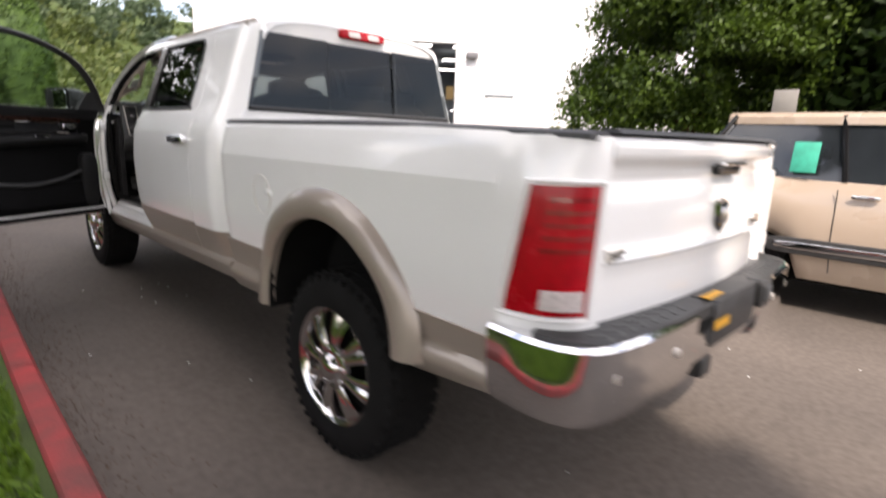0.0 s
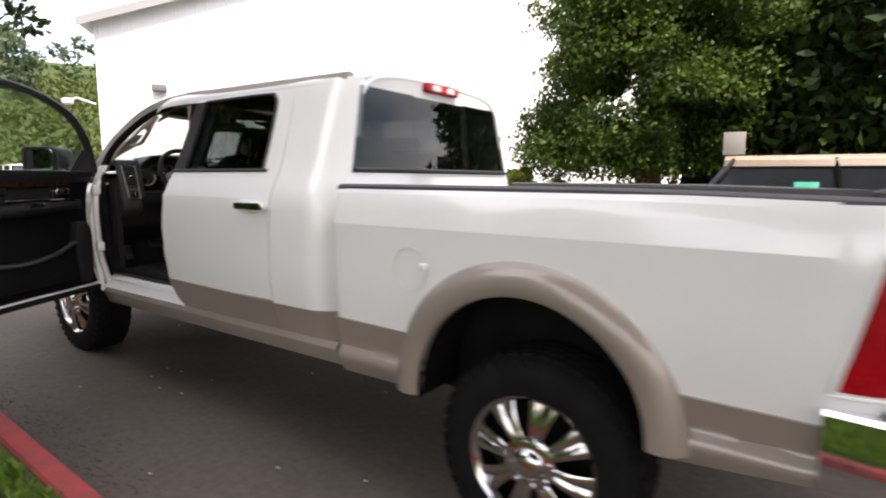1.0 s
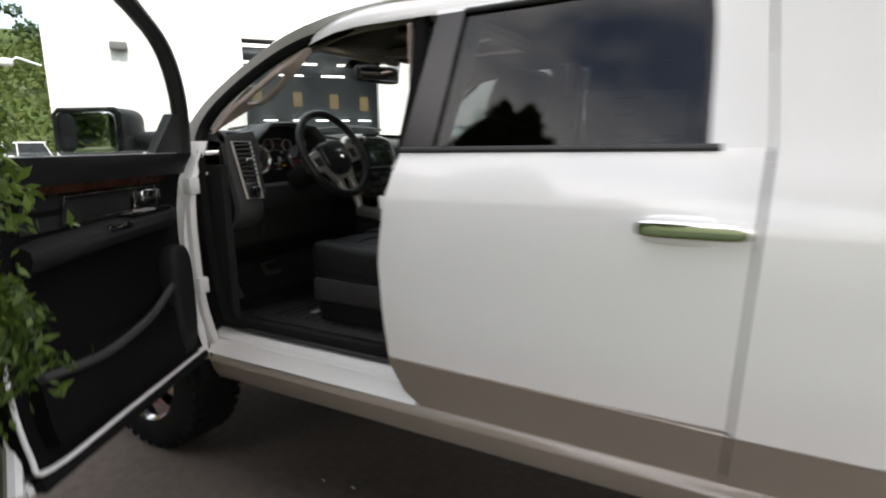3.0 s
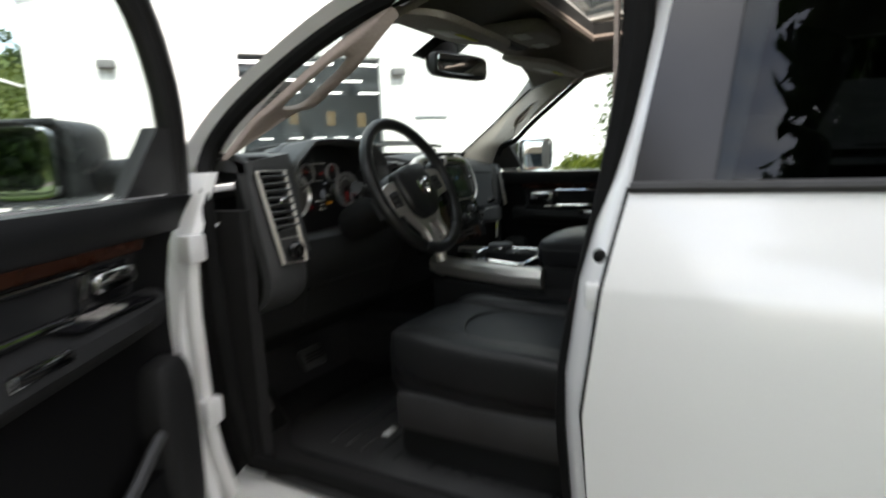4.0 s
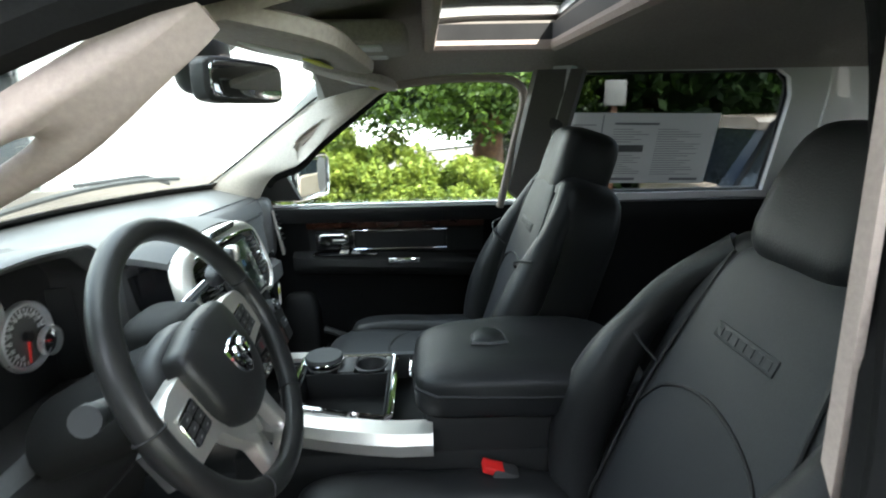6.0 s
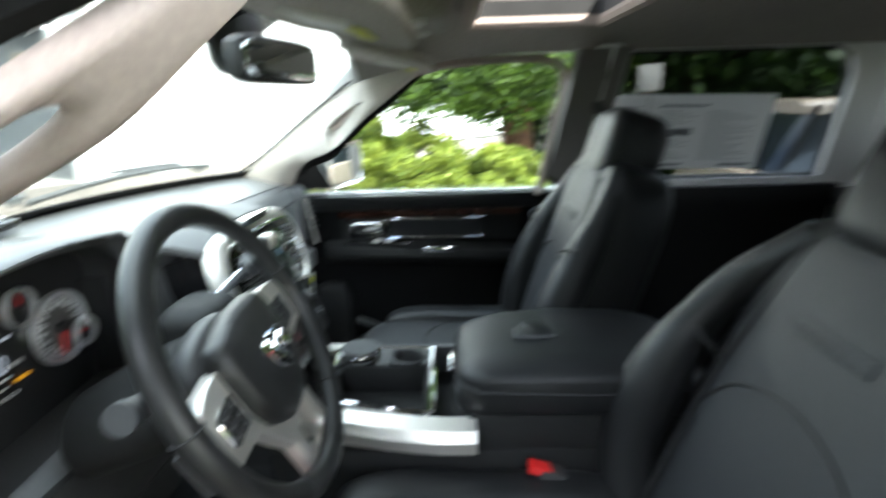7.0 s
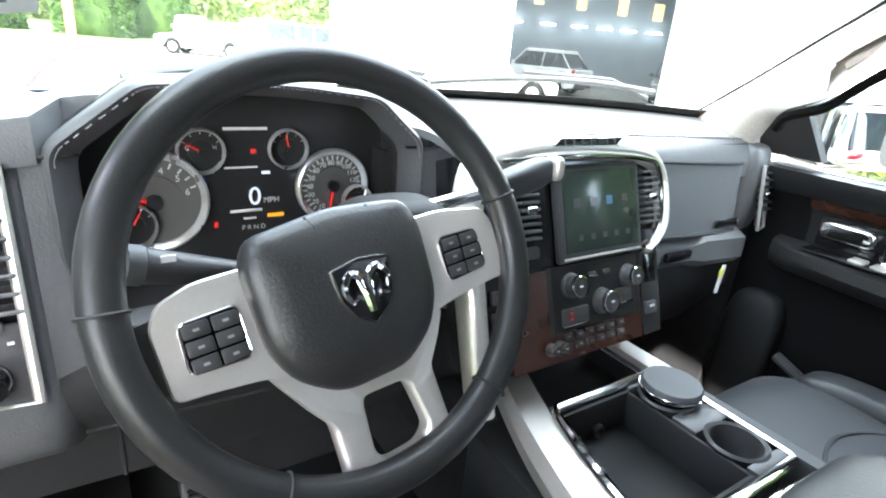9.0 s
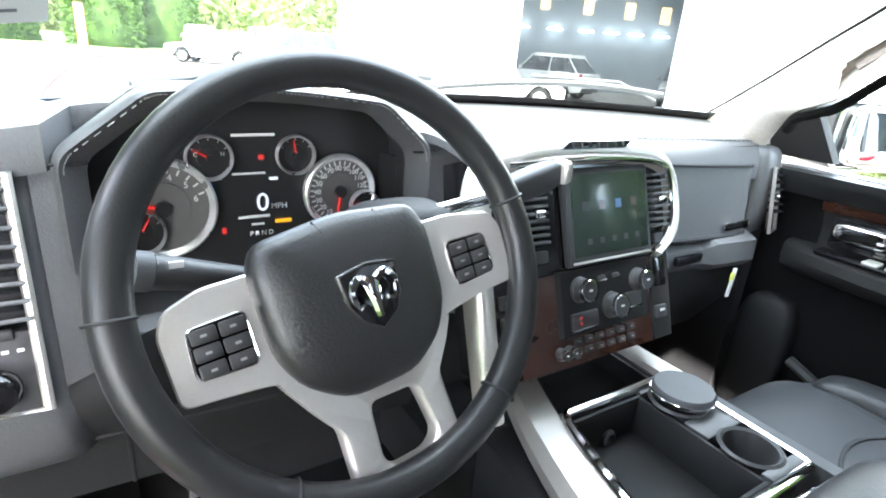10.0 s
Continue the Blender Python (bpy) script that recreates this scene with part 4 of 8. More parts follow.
def wheel(s, y):
    x = s * 0.945
    o = (s * (0.835 if y < 1 else 0.81), y + 0.01, 0.416 + 0.026 * y)
    bm = B()
    prof = [(0.262, -0.12), (0.29, -0.135), (0.36, -0.138), (0.402, -0.12), (0.424, -0.09), (0.428, -0.03), (0.428, 0.03), (0.424, 0.09), (0.402, 0.125), (0.36, 0.143), (0.30, 0.148), (0.268, 0.138), (0.258, 0.12)]
    rev(bm, [(r, h) for r, h in prof], o, (s, 0, 0), 56)
    w = part("wheel", bm, M_RUBBER, truck, "black all-terrain tyre on a chrome wheel")
    bm = B()
    for k in range(40):
        a = 2 * math.pi * k / 40
        for j, hh in enumerate((-0.085, -0.03, 0.03, 0.085)):
            aa = a + (0.08 if j % 2 else 0)
            m = Matrix.Rotation(aa, 3, "X")
            bx(bm, Vector(o) + m @ Vector((s * hh, 0, 0.4245)), (0.046, 0.042, 0.012), 0, 1, m)
        m = Matrix.Rotation(a, 3, "X")
        bx(bm, Vector(o) + m @ Vector((s * 0.120, 0, 0.399)), (0.028, 0.03, 0.024), 0, 1, m)
    part("tread", bm, M_RUBBER, w)
    bm = B()
    rev(bm, [(0.262, -0.11), (0.245, -0.10), (0.235, 0.02), (0.238, 0.11), (0.252, 0.132), (0.268, 0.142), (0.272, 0.132), (0.262, 0.12)], o, (s, 0, 0), 48)
    part("rim", bm, M_WHEELCHROME, w, "chrome rim")
    bm = B()
    rev(bm, [(0.236, 0.0), (0.10, -0.01), (0.02, -0.01)], o, (s, 0, 0), 40)
    part("brake_disc", bm, M_DARKBAY, w)
    ax = Vector((s, 0, 0))
    for k in range(8):
        bm = B()
        a0 = 2 * math.pi * k / 8 + 0.2
        rad, tan = Vector((0, math.cos(a0), math.sin(a0))), Vector((0, -math.sin(a0), math.cos(a0)))
        rings = []
        for t in steps(0, 1, 8):
            half = 0.027 - 0.003 * math.sin(math.pi * t) + 0.036 * t ** 1.5
            lift = 0.138 + 0.010 * math.sin(math.pi * t) - 0.014 * t * t
            groove = 0.004 + 0.012 * t
            mid = Vector(o) + rad * (0.055 + 0.196 * t)
            rings.append([mid + tan * (half * a) + ax * (lift + b) for a, b in ((-1.0, -0.030), (-1.0, -0.006), (-0.72, 0.0), (-0.40, -0.001), (0.0, -groove), (0.40, -0.001), (0.72, 0.0), (1.0, -0.006), (1.0, -0.030))])
        loft(bm, rings)
        part("spoke", bm, M_WHEELCHROME, w, "broad chrome spoke with a groove")
    bm = B()
    rev(bm, [(0.112, 0.118), (0.108, 0.140), (0.096, 0.146), (0.066, 0.148), (0.058, 0.165), (0.035, 0.178), (0.0, 0.18)], o, (s, 0, 0), 28)
    part("hub_cap", bm, M_WHEELCHROME, w, "chrome hub cap")
    for k in range(8):
        a = 2 * math.pi * k / 8 + 0.2 + math.pi / 8
        bm = B()
        p = Vector(o) + Vector((0, math.cos(a), math.sin(a))) * 0.088
        cyl(bm, p + ax * 0.12, p + ax * 0.158, 0.011, 0.008, 6)
        part("lug_nut", bm, M_CHROME, w)


for s in (-1, 1):
    for y in (0.0, 4.077):
        wheel(s, y)


# ---- pickup truck: inside ----
def bxp(name, parent, mat, c, s, bev=0.004, rot=None, label=""):
    bm = B()
    bx(bm, c, s, bev, 2, rot)
    return part(name, bm, mat, parent, label)


def plp(name, parent, mat, c, s, e1=0.5, e2=0.5, rot=None, label="", shape=None):
    bm = B()
    pillow(bm, c, s, e1, e2, rot, shape=shape)
    return part(name, bm, mat, parent, label)


def tbp(name, parent, mat, pts, r, seg=8, label="", flat=1.0, closed=False):
    bm = B()
    tube(bm, pts, r, seg, closed, flat)
    return part(name, bm, mat, parent, label)


# floor, firewall, back wall lining
bm = B()
bx2(bm, -0.80, 0.80, 1.16, 3.90, 0.74, 0.80)
carpet = part("carpet", bm, M_CARPET, truck, "black floor carpet")
bm = B()
bx2(bm, -0.80, 0.80, 3.86, 3.93, 0.74, 1.55)
part("firewall_lining", bm, M_CARPET, truck)
bm = B()
bx2(bm, -0.10, 0.10, 2.3, 3.858, 0.80, 0.98, 0.03)
part("tunnel_carpet", bm, M_CARPET, truck)
for s in (-1, 1):
    bm = B()
    bx2(bm, s * 0.803, s * 0.84, 3.50, 3.93, 0.74, 1.50)
    part("kick_panel", bm, M_CARPET, truck)
    bm = B()
    bx2(bm, s * 0.803, s * 0.84, 1.16, 1.62, 0.74, 1.52)
    part("quarter_lining", bm, M_CARPET, truck)
bm = B()
prism(bm, round_poly([(-0.74, 2.75), (-0.20, 2.75), (-0.18, 3.55), (-0.62, 3.62), (-0.74, 3.5)], 0.06), "z", 0.80, 0.812, 0.004)
mat_ob = part("floor_mat", bm, M_BLACK, truck, "black ribbed floor mat")
for k in range(11):
    bxp("mat_rib", mat_ob, M_BLACK, (-0.46, 2.86 + 0.055 * k, 0.815), (0.42, 0.014, 0.006), 0.002)
bxp("mat_badge", mat_ob, M_REDBTN, (-0.60, 3.30, 0.815), (0.05, 0.012, 0.004), 0.001)
bxp("mat_badge", mat_ob, M_MARK, (-0.555, 3.285, 0.815), (0.05, 0.03, 0.004), 0.001)
bxp("paper_tag", truck, M_LABELYELLOW, (-0.60, 2.92, 0.83), (0.02, 0.10, 0.03), 0.002, Matrix.Rotation(0.5, 3, "X"), "yellow and white paper tag on the mat")
# pedals
for x, y, z, w, h in ((-0.50, 3.62, 0.98, 0.10, 0.07), (-0.70, 3.66, 0.92, 0.06, 0.12)):
    p = bxp("pedal", truck, M_BLACK, (x, y, z), (w, 0.02, h), 0.008, Matrix.Rotation(-0.5, 3, "X"), "black pedal")
    for k in range(5):
        bxp("pedal_rib", p, M_RUBBER, (x, y - 0.012, z - h / 2 + h * (k + 0.7) / 6), (w * 0.8, 0.006, 0.006), 0.001, Matrix.Rotation(-0.5, 3, "X"))

# headliner
bm = B()
def liner(u, v):
    return Vector((u * (roof_half(v) / 0.70) * 0.985, v, roof_z(u, v) - 0.052 - 0.035 * (abs(u) / 0.7) ** 4))
def liner_strip(x0, x1, y0, y1, nx, ny):
    thick_grid(bm, liner, steps(x0, x1, nx), steps(y0, y1, ny), lambda p: Vector((0, 0, 0.015)))
LX0, LX1, LY0, LY1 = -0.355, 0.355, 2.585, 2.915
liner_strip(-0.70, 0.70, 1.20, LY0, 20, 12)
liner_strip(-0.70, 0.70, LY1, 3.24, 20, 5)
liner_strip(-0.70, LX0, LY0, LY1, 5, 3)
liner_strip(LX1, 0.70, LY0, LY1, 5, 3)
part("headliner", bm, M_HEADLINER, truck, "warm grey cloth headliner")
bm = B()
z = 2.045
for a, b in (((LX0, LY0), (LX1, LY0)), ((LX1, LY0), (LX1, LY1)), ((LX1, LY1), (LX0, LY1)), ((LX0, LY1), (LX0, LY0))):
    tube(bm, [(a[0], a[1], z - 0.012), ((a[0] + b[0]) / 2, (a[1] + b[1]) / 2, z - 0.012), (b[0], b[1], z - 0.012)], 0.016, 8)
sr = part("sunroof_trim", bm, M_PILLARTRIM, truck, "grey sunroof surround")
bm = B()
for a in ((LX0, LY0, LX0 + 0.01, LY1), (LX1 - 0.01, LY0, LX1, LY1), (LX0, LY0, LX1, LY0 + 0.01), (LX0, LY1 - 0.01, LX1, LY1)):
    bx2(bm, a[0], a[2], a[1], a[3], 2.03, 2.085)
part("sunroof_well", bm, M_BLACK, sr)

# side linings over the doors and posts between the windows
for s in (-1, 1):
    bm = B()
    line = smooth_line([(0.70, 1.20, 2.03), (0.705, 1.8, 2.035), (0.70, 2.4, 2.04), (0.685, 2.8, 2.035), (0.68, 3.05, 2.005)], 4)
    tube(bm, [(s * p.x, p.y, p.z) for p in line], 0.036, 8)
    part("roof_lining", bm, M_HEADLINER, truck, "grey cloth side lining")
    bm = B()
    rings = []
    for z in steps(0.80, 2.0, 14):
        yf = lerp_rows([(0.685, 2.50), (0.74, 2.56), (0.84, 2.595), (1.2, 2.615), (1.42, 2.585), (1.555, 2.555), (2.03, 2.475)], z)
        xo = xs(z) - 0.03
        rings.append([Vector((s * x, y, z)) for x, y in ((xo, yf - 0.02), (xo - 0.015, yf + 0.008), (xo - 0.035, yf + 0.025), (xo - 0.06, yf + 0.038), (xo - 0.09, yf + 0.042), (xo - 0.11, yf - 0.06 if s < 0 or z < 1.55 else yf - 0.01), (xo - 0.03, yf - 0.15 if s < 0 or z < 1.55 else yf - 0.06))])
    loft(bm, rings)
    part("centre_post", bm, M_WHITE, truck, "white painted door post")
    bm = B()
    rings = []
    for z in steps(0.80, 1.99, 12):
        yf = lerp_rows([(0.685, 2.52), (0.84, 2.595), (1.2, 2.615), (1.555, 2.555), (2.03, 2.475)], z)
        xo = xs(z) - 0.115
        w = (0.07 if s < 0 else 0.030) if z > 1.5 else 0.10
        if s > 0 and z > 1.5:
            rings.append([Vector((x, y, z)) for x, y in ((xo + 0.02, yf + 0.10), (xo - 0.010, yf + 0.09), (xo - 0.030, yf - w - 0.02), (xo, yf - w - 0.04))])
            continue
        rings.append([Vector((s * x, y, z)) for x, y in ((xo, yf - 0.02), (xo - 0.022, yf - 0.045), (xo - 0.022, yf - w - 0.02), (xo, yf - w - 0.04))])
    loft(bm, rings)
    pt = part("post_lining", bm, M_POST if s > 0 else M_BLACK, truck, "grey plastic post lining")
    tbp("belt", pt, M_SEAM, [(s * 0.70, 2.50, 1.87), (s * 0.735, 2.47, 1.5), (s * 0.74, 2.45, 1.1)], 0.024, 8, "black seat belt webbing", 0.15)
    plp("belt_guide", pt, M_BLACK, (s * 0.695, 2.495, 1.86), (0.018, 0.03, 0.06), 0.6, 0.6)
    hg = bxp("rear_hinge", truck, M_WHITE, (s * 0.955, 2.580, 1.390), (0.026, 0.036, 0.045), 0.006, label="white rear door hinge")
    plp("hinge_bump", hg, M_RUBBER, (s * 0.960, 2.576, 1.455), (0.010, 0.010, 0.011), 1.0, 1.0)
    # hinge post
    bm = B()
    rings = []
    for z in steps(0.70, 1.60, 10):
        xo = xs(z) - 0.012
        rings.append([Vector((s * x, y, z)) for x, y in ((xo, 3.585), (xo - 0.01, 3.56), (xo - 0.03, 3.55), (xo - 0.05, 3.57), (xo - 0.06, 3.64), (xo - 0.02, 3.66))])
    loft(bm, rings)
    part("hinge_post", bm, M_WHITE, truck, "white painted hinge post")
bm = B()
thick_grid(bm, lambda u, z: Vector((-0.772 + 0.017 * u * min(1.0, max(0.0, (z - 1.540 - 0.02 * u) / 0.012)) + 0.02 * (z - 1.55), 2.599, z)), steps(0, 1, 2), (1.535, 1.55, 1.575, 1.7, 1.85, 1.975), lambda p: Vector((0, -0.008, 0)))
part("post_edge", bm, M_PILLARTRIM, truck, "pale grey trim strip on the door post")
tbp("window_trim", truck, M_PILLARTRIM, smooth_line([(0.80, 2.667, 1.528), (0.765, 2.626, 1.742), (0.735, 2.598, 1.893), (0.715, 2.619, 1.949), (0.71, 2.695, 1.97), (0.705, 2.898, 1.967), (0.70, 3.067, 1.941), (0.70, 3.20, 1.881), (0.715, 3.343, 1.775)], 5), 0.014, 8, "pale grey trim round the door opening")
tbp("post_seal", truck, M_RUBBER, smooth_line([(-0.725, 2.566, 1.995), (-0.764, 2.560, 1.80), (-0.822, 2.587, 1.55), (-0.858, 2.652, 1.2), (-0.845, 2.645, 0.9)], 5), [0.027] * 13 + [0.027 - 0.001 * k for k in range(8)], 8, "black rubber seal on the door post")
# rubber seal round the open doorway, latch, hinges
seal = smooth_line([(-0.872, 3.515, 0.83), (-0.898, 3.535, 1.1), (-0.890, 3.565, 1.5), (-0.828, 3.60, 1.655), (-0.786, 3.455, 1.795), (-0.722, 3.19, 1.945), (-0.682, 2.91, 2.008), (-0.685, 2.70, 2.035), (-0.70, 2.58, 2.005), (-0.74, 2.56, 1.80), (-0.80, 2.588, 1.55), (-0.845, 2.638, 1.2), (-0.835, 2.63, 0.9), (-0.82, 2.69, 0.81), (-0.82, 3.0, 0.80), (-0.82, 3.40, 0.80)], 5)
tbp("door_seal", truck, M_RUBBER, seal, 0.022, 8, "black rubber door seal", closed=True)
lt = bxp("door_striker", truck, M_BLACK, (-0.905, 2.585, 1.28), (0.03, 0.03, 0.10), 0.01, label="black door striker")
for z in (1.10, 1.18):
    tbp("striker_loop", lt, M_CHROME, [(-0.90, 2.60, z), (-0.90, 2.635, z), (-0.90, 2.635, z + 0.03), (-0.90, 2.60, z + 0.03)], 0.006, 8)
for z in (1.00, 1.42):
    bxp("door_hinge", truck, M_WHITE, (-0.945, 3.56, z), (0.05, 0.05, 0.07), 0.008, label="white door hinge")

# windscreen post linings with grab handles
def post_lining(s):
    bm = B()
    rings = []
    line = smooth_line(A_OUT[:6], 5)
    for i, p in enumerate(line):
        t = i / (len(line) - 1)
        sc = screen_pt(-1, max(0, min(1, (p.z - 1.575) / 0.48))) if p.z < 2.0 else Vector((p.x + 0.12, p.y + 0.02, p.z - 0.005))
        a = p + Vector((0.040, -0.020, -0.018))
        b = sc + Vector((0.022, -0.012, -0.006))
        b = a.lerp(b, 0.75)
        c = (a + b) / 2 + Vector((0.020, -0.030, -0.014))
        d = (a + b) / 2 + Vector((-0.01, 0.03, 0.01))
        bow = [(1 - k) ** 2 * a + 2 * k * (1 - k) * c + k * k * b for k in steps(0, 1, 8)]
        rings.append([Vector((abs(q.x) * s, q.y, q.z)) for q in (*bow, d)])
    loft(bm, rings)
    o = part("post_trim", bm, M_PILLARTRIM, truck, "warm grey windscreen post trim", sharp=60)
    return o
left_post = post_lining(-1)
ROOT = smooth_line([(-0.825, 3.56, 1.62), (-0.81, 3.46, 1.708), (-0.797, 3.40, 1.748), (-0.78, 3.335, 1.793), (-0.755, 3.244, 1.856), (-0.73, 3.174, 1.903), (-0.712, 3.09, 1.955)], 8)
LIP = smooth_line([(-0.80, 3.474, 1.673), (-0.70, 3.416, 1.744), (-0.675, 3.374, 1.756), (-0.68, 3.307, 1.79), (-0.70, 3.202, 1.839), (-0.705, 3.128, 1.895), (-0.70, 3.08, 1.935)], 8)
def flange(k, v):
    """A place on the hand hold: k along the post 0..1, v from the post to the lip."""
    i = max(0.0, min(0.9999, k)) * (len(ROOT) - 1)
    j, f = int(i), i - int(i)
    return ROOT[j].lerp(ROOT[j + 1], f).lerp(LIP[j].lerp(LIP[j + 1], f), v)
bm = B()
rings = []
deep = Vector((0.006, 0.020, 0.014))
for r, d in ((1.0, 0.5), (0.97, 0.12), (0.88, 0.0), (0.5, -0.1), (0.15, 0.0), (0.03, 0.15), (0.0, 0.5), (0.03, 0.85), (0.15, 1.0), (0.5, 1.1), (0.88, 1.0), (0.97, 0.88)):
    ring = []
    for i in range(80):
        a = 2 * math.pi * i / 80
        ck, cv = math.cos(a), math.sin(a)
        out = min((0.505 if ck > 0 else 0.495) / max(abs(ck), 1e-6), (0.53 if cv > 0 else 0.47) / max(abs(cv), 1e-6))
        hole = ((abs(ck) / 0.185) ** 3 + (abs(cv) / 0.29) ** 3) ** (-1 / 3)
        q = hole + (out - hole) * r
        ring.append(flange(0.495 + ck * q, 0.47 + cv * q) + deep * d)
    rings.append(ring)
loft(bm, rings + rings[:1], caps=False)
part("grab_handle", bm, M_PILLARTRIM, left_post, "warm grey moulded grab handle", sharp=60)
TOP = smooth_line([(0.785, 3.755, 1.583), (0.768, 3.65, 1.652), (0.755, 3.552, 1.720), (0.742, 3.455, 1.79), (0.727, 3.365, 1.853), (0.70, 3.22, 1.945), (0.665, 3.02, 2.005)], 8)
LOW = smooth_line([(0.800, 3.525, 1.565), (0.765, 3.480, 1.635), (0.715, 3.440, 1.668), (0.690, 3.385, 1.688), (0.680, 3.345, 1.707), (0.682, 3.255, 1.788), (0.705, 3.02, 1.975)], 8)
bm = B()
def cover(k, v):
    a, b = TOP[k], LOW[k]
    hole = (abs((k / (len(TOP) - 1) - 0.690) / 0.085) ** 4 + abs((v - 0.60) / 0.25) ** 4) ** 0.25
    deep = max(0.0, min(1.0, (1.12 - hole) / 0.30))
    deep = deep * deep * (3 - 2 * deep)
    return a.lerp(b, v) + Vector((-0.022, -0.030, -0.004)) * math.sin(math.pi * v) ** 0.7 + Vector((0.050, 0.055, 0.012)) * deep + Vector((0.010, 0.012, 0.0)) * max(0.0, (v - 0.9) / 0.1)
thick_grid(bm, cover, range(len(TOP)), steps(0, 1, 36), lambda p: Vector((0.010, 0.012, 0.006)))
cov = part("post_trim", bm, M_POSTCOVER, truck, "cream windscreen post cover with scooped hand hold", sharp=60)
tbp("cover_seal", cov, M_RUBBER, [p + Vector((-0.003, 0.004, 0.006)) for p in TOP], 0.0035, 6)
tbp("cover_seal", cov, M_RUBBER, [p + Vector((0.030, 0.006, -0.010)) for p in LOW[8:]], 0.012, 6)

# mirror, sensor pod, visors, overhead console
pod = plp("sensor_pod", truck, M_BLACK, (0.02, 3.375, 1.975), (0.055, 0.05, 0.065), 0.6, 0.6, label="black mirror mount and sensor pod")
tbp("mirror_arm", pod, M_BLACK, [(0.02, 3.37, 1.95), (0.015, 3.315, 1.938)], 0.018, 10)
turn = Matrix.Rotation(radians(-14), 3, "Z")
mir = plp("inside_mirror", truck, M_BLACK, (0.015, 3.300, 1.935), (0.142, 0.020, 0.043), 0.35, 0.3, turn, "black framed inside mirror")
bm = B()
pillow(bm, Vector((0.015, 3.300, 1.935)) + turn @ Vector((0, -0.0185, 0)), (0.130, 0.004, 0.034), 0.3, 0.3, turn)
part("mirror_glass", bm, M_MIRROR, mir)
bm = B()
thick_grid(bm, lambda u, v: screen_pt(u, v) + Vector((0, -0.006, -0.006)), steps(-0.99, 0.99, 24), (0.0, 0.07, 0.148), lambda p: Vector((0, -0.002, -0.002)))
part("shade_band", bm, M_GLOSSBLACK, truck, "black printed band on the windscreen")
bm = B()
thick_grid(bm, lambda u, v: screen_pt(u, v) + Vector((0, -0.006, -0.006)), steps(-0.16, 0.20, 6), steps(0.80, 1.0, 4), lambda p: Vector((0, -0.002, -0.002)))
part("shade_band", bm, M_GLOSSBLACK, truck, "black printed band on the windscreen")
bm = B()
thick_grid(bm, lambda u, v: screen_pt(-0.945 + 0.115 * u, 0.305 + 0.02 * u + 0.19 * v) + Vector((0.004, -0.008, -0.006)), steps(0, 1, 3), steps(0, 1, 4), lambda p: Vector((0, -0.001, -0.001)))
ws = part("windscreen_sheet", bm, M_PAPER, truck, "white printed sheet behind the windscreen")
for k in range(6):
    bm = B()
    thick_grid(bm, lambda u, v: screen_pt(-0.945 + 0.115 * u, 0.305 + 0.02 * u + 0.19 * v) + Vector((0.004, -0.0095, -0.0075)), (0.12, 0.70), (0.12 + 0.12 * k, 0.145 + 0.12 * k), lambda p: Vector((0, -0.0006, -0.0006)))
    part("print_bar", bm, M_PAPERGREY, ws)
bm = B()
pillow(bm, (0.03, 3.075, 2.012), (0.135, 0.115, 0.026), 0.35, 0.35)
oc = part("overhead_console", bm, M_HEADLINER, truck, "grey overhead console with reading lamps")
for x in (-0.06, 0.11):
    bxp("reading_lamp", oc, M_PAPER, (x, 3.03, 1.987), (0.07, 0.045, 0.006), 0.004, label="clear reading lamp")
bxp("console_panel", oc, M_BLACK, (0.025, 3.105, 1.986), (0.19, 0.055, 0.008), 0.006)
for k in range(5):
    bxp("console_button", oc, M_RAIL, (-0.045 + 0.035 * k, 3.105, 1.981), (0.025, 0.025, 0.006), 0.003)
for s in (-1, 1):
    vis = plp("sun_visor", truck, M_HEADLINER, (s * 0.41, 3.115, 1.962), (0.235, 0.11, 0.014), 0.4, 0.3, Matrix.Rotation(radians(12), 3, "X"), "grey cloth sun visor, folded up")
    bxp("visor_label", vis, M_PAPER, (s * 0.41, 3.11, 1.9455), (0.12, 0.075, 0.003), 0.001, Matrix.Rotation(radians(12), 3, "X"), "white warning label")
    bxp("label_band", vis, M_LABELYELLOW, (s * 0.41 + 0.02, 3.068, 1.934), (0.10, 0.022, 0.003), 0.001, Matrix.Rotation(radians(12), 3, "X"))


# ---- dashboard ----
def dash_front(x):
    """Front edge (y, z) of the soft dash top."""
    a = 1 / (1 + math.exp((x + 0.19) / 0.018))
    return (3.615 if -0.650 < x < -0.190 else 3.505 - 0.015 * a + 0.02 * max(0, abs(x) - 0.6)), 1.592 + 0.060 * a - 0.03 * max(0, (-x - 0.60) / 0.2) ** 1
bm = B()
def dash_top(u, v):
    x = 0.81 * u
    yf, zf = dash_front(x)
    yb, zb = 3.93 - 0.20 * u * u, 1.632
    y = yf + (yb - yf) * v
    z = zf + (zb - zf) * v + 0.010 * math.sin(math.pi * v) * (1 - 0.3 * abs(u))
    roll = {0: 0.018, 0.02: 0.0, 0.06: 0.0}.get(v, 0.0) if x < 0.16 else {0: 0.042, 0.02: 0.020, 0.06: 0.006}.get(v, 0.0) + 0.03 * (x - 0.16) * (1 - v)
    z -= roll
    return Vector((x, y, z))
thick_grid(bm, dash_top, steps(-1, 1, 64), (0, 0.02, 0.06, 0.12, 0.25, 0.4, 0.6, 0.8, 1.0), lambda p: Vector((0, 0, -0.03)))
dashboard = part("dashboard", bm, M_DASH, truck, "dark grey soft dashboard with stitched seams")
bm = B()
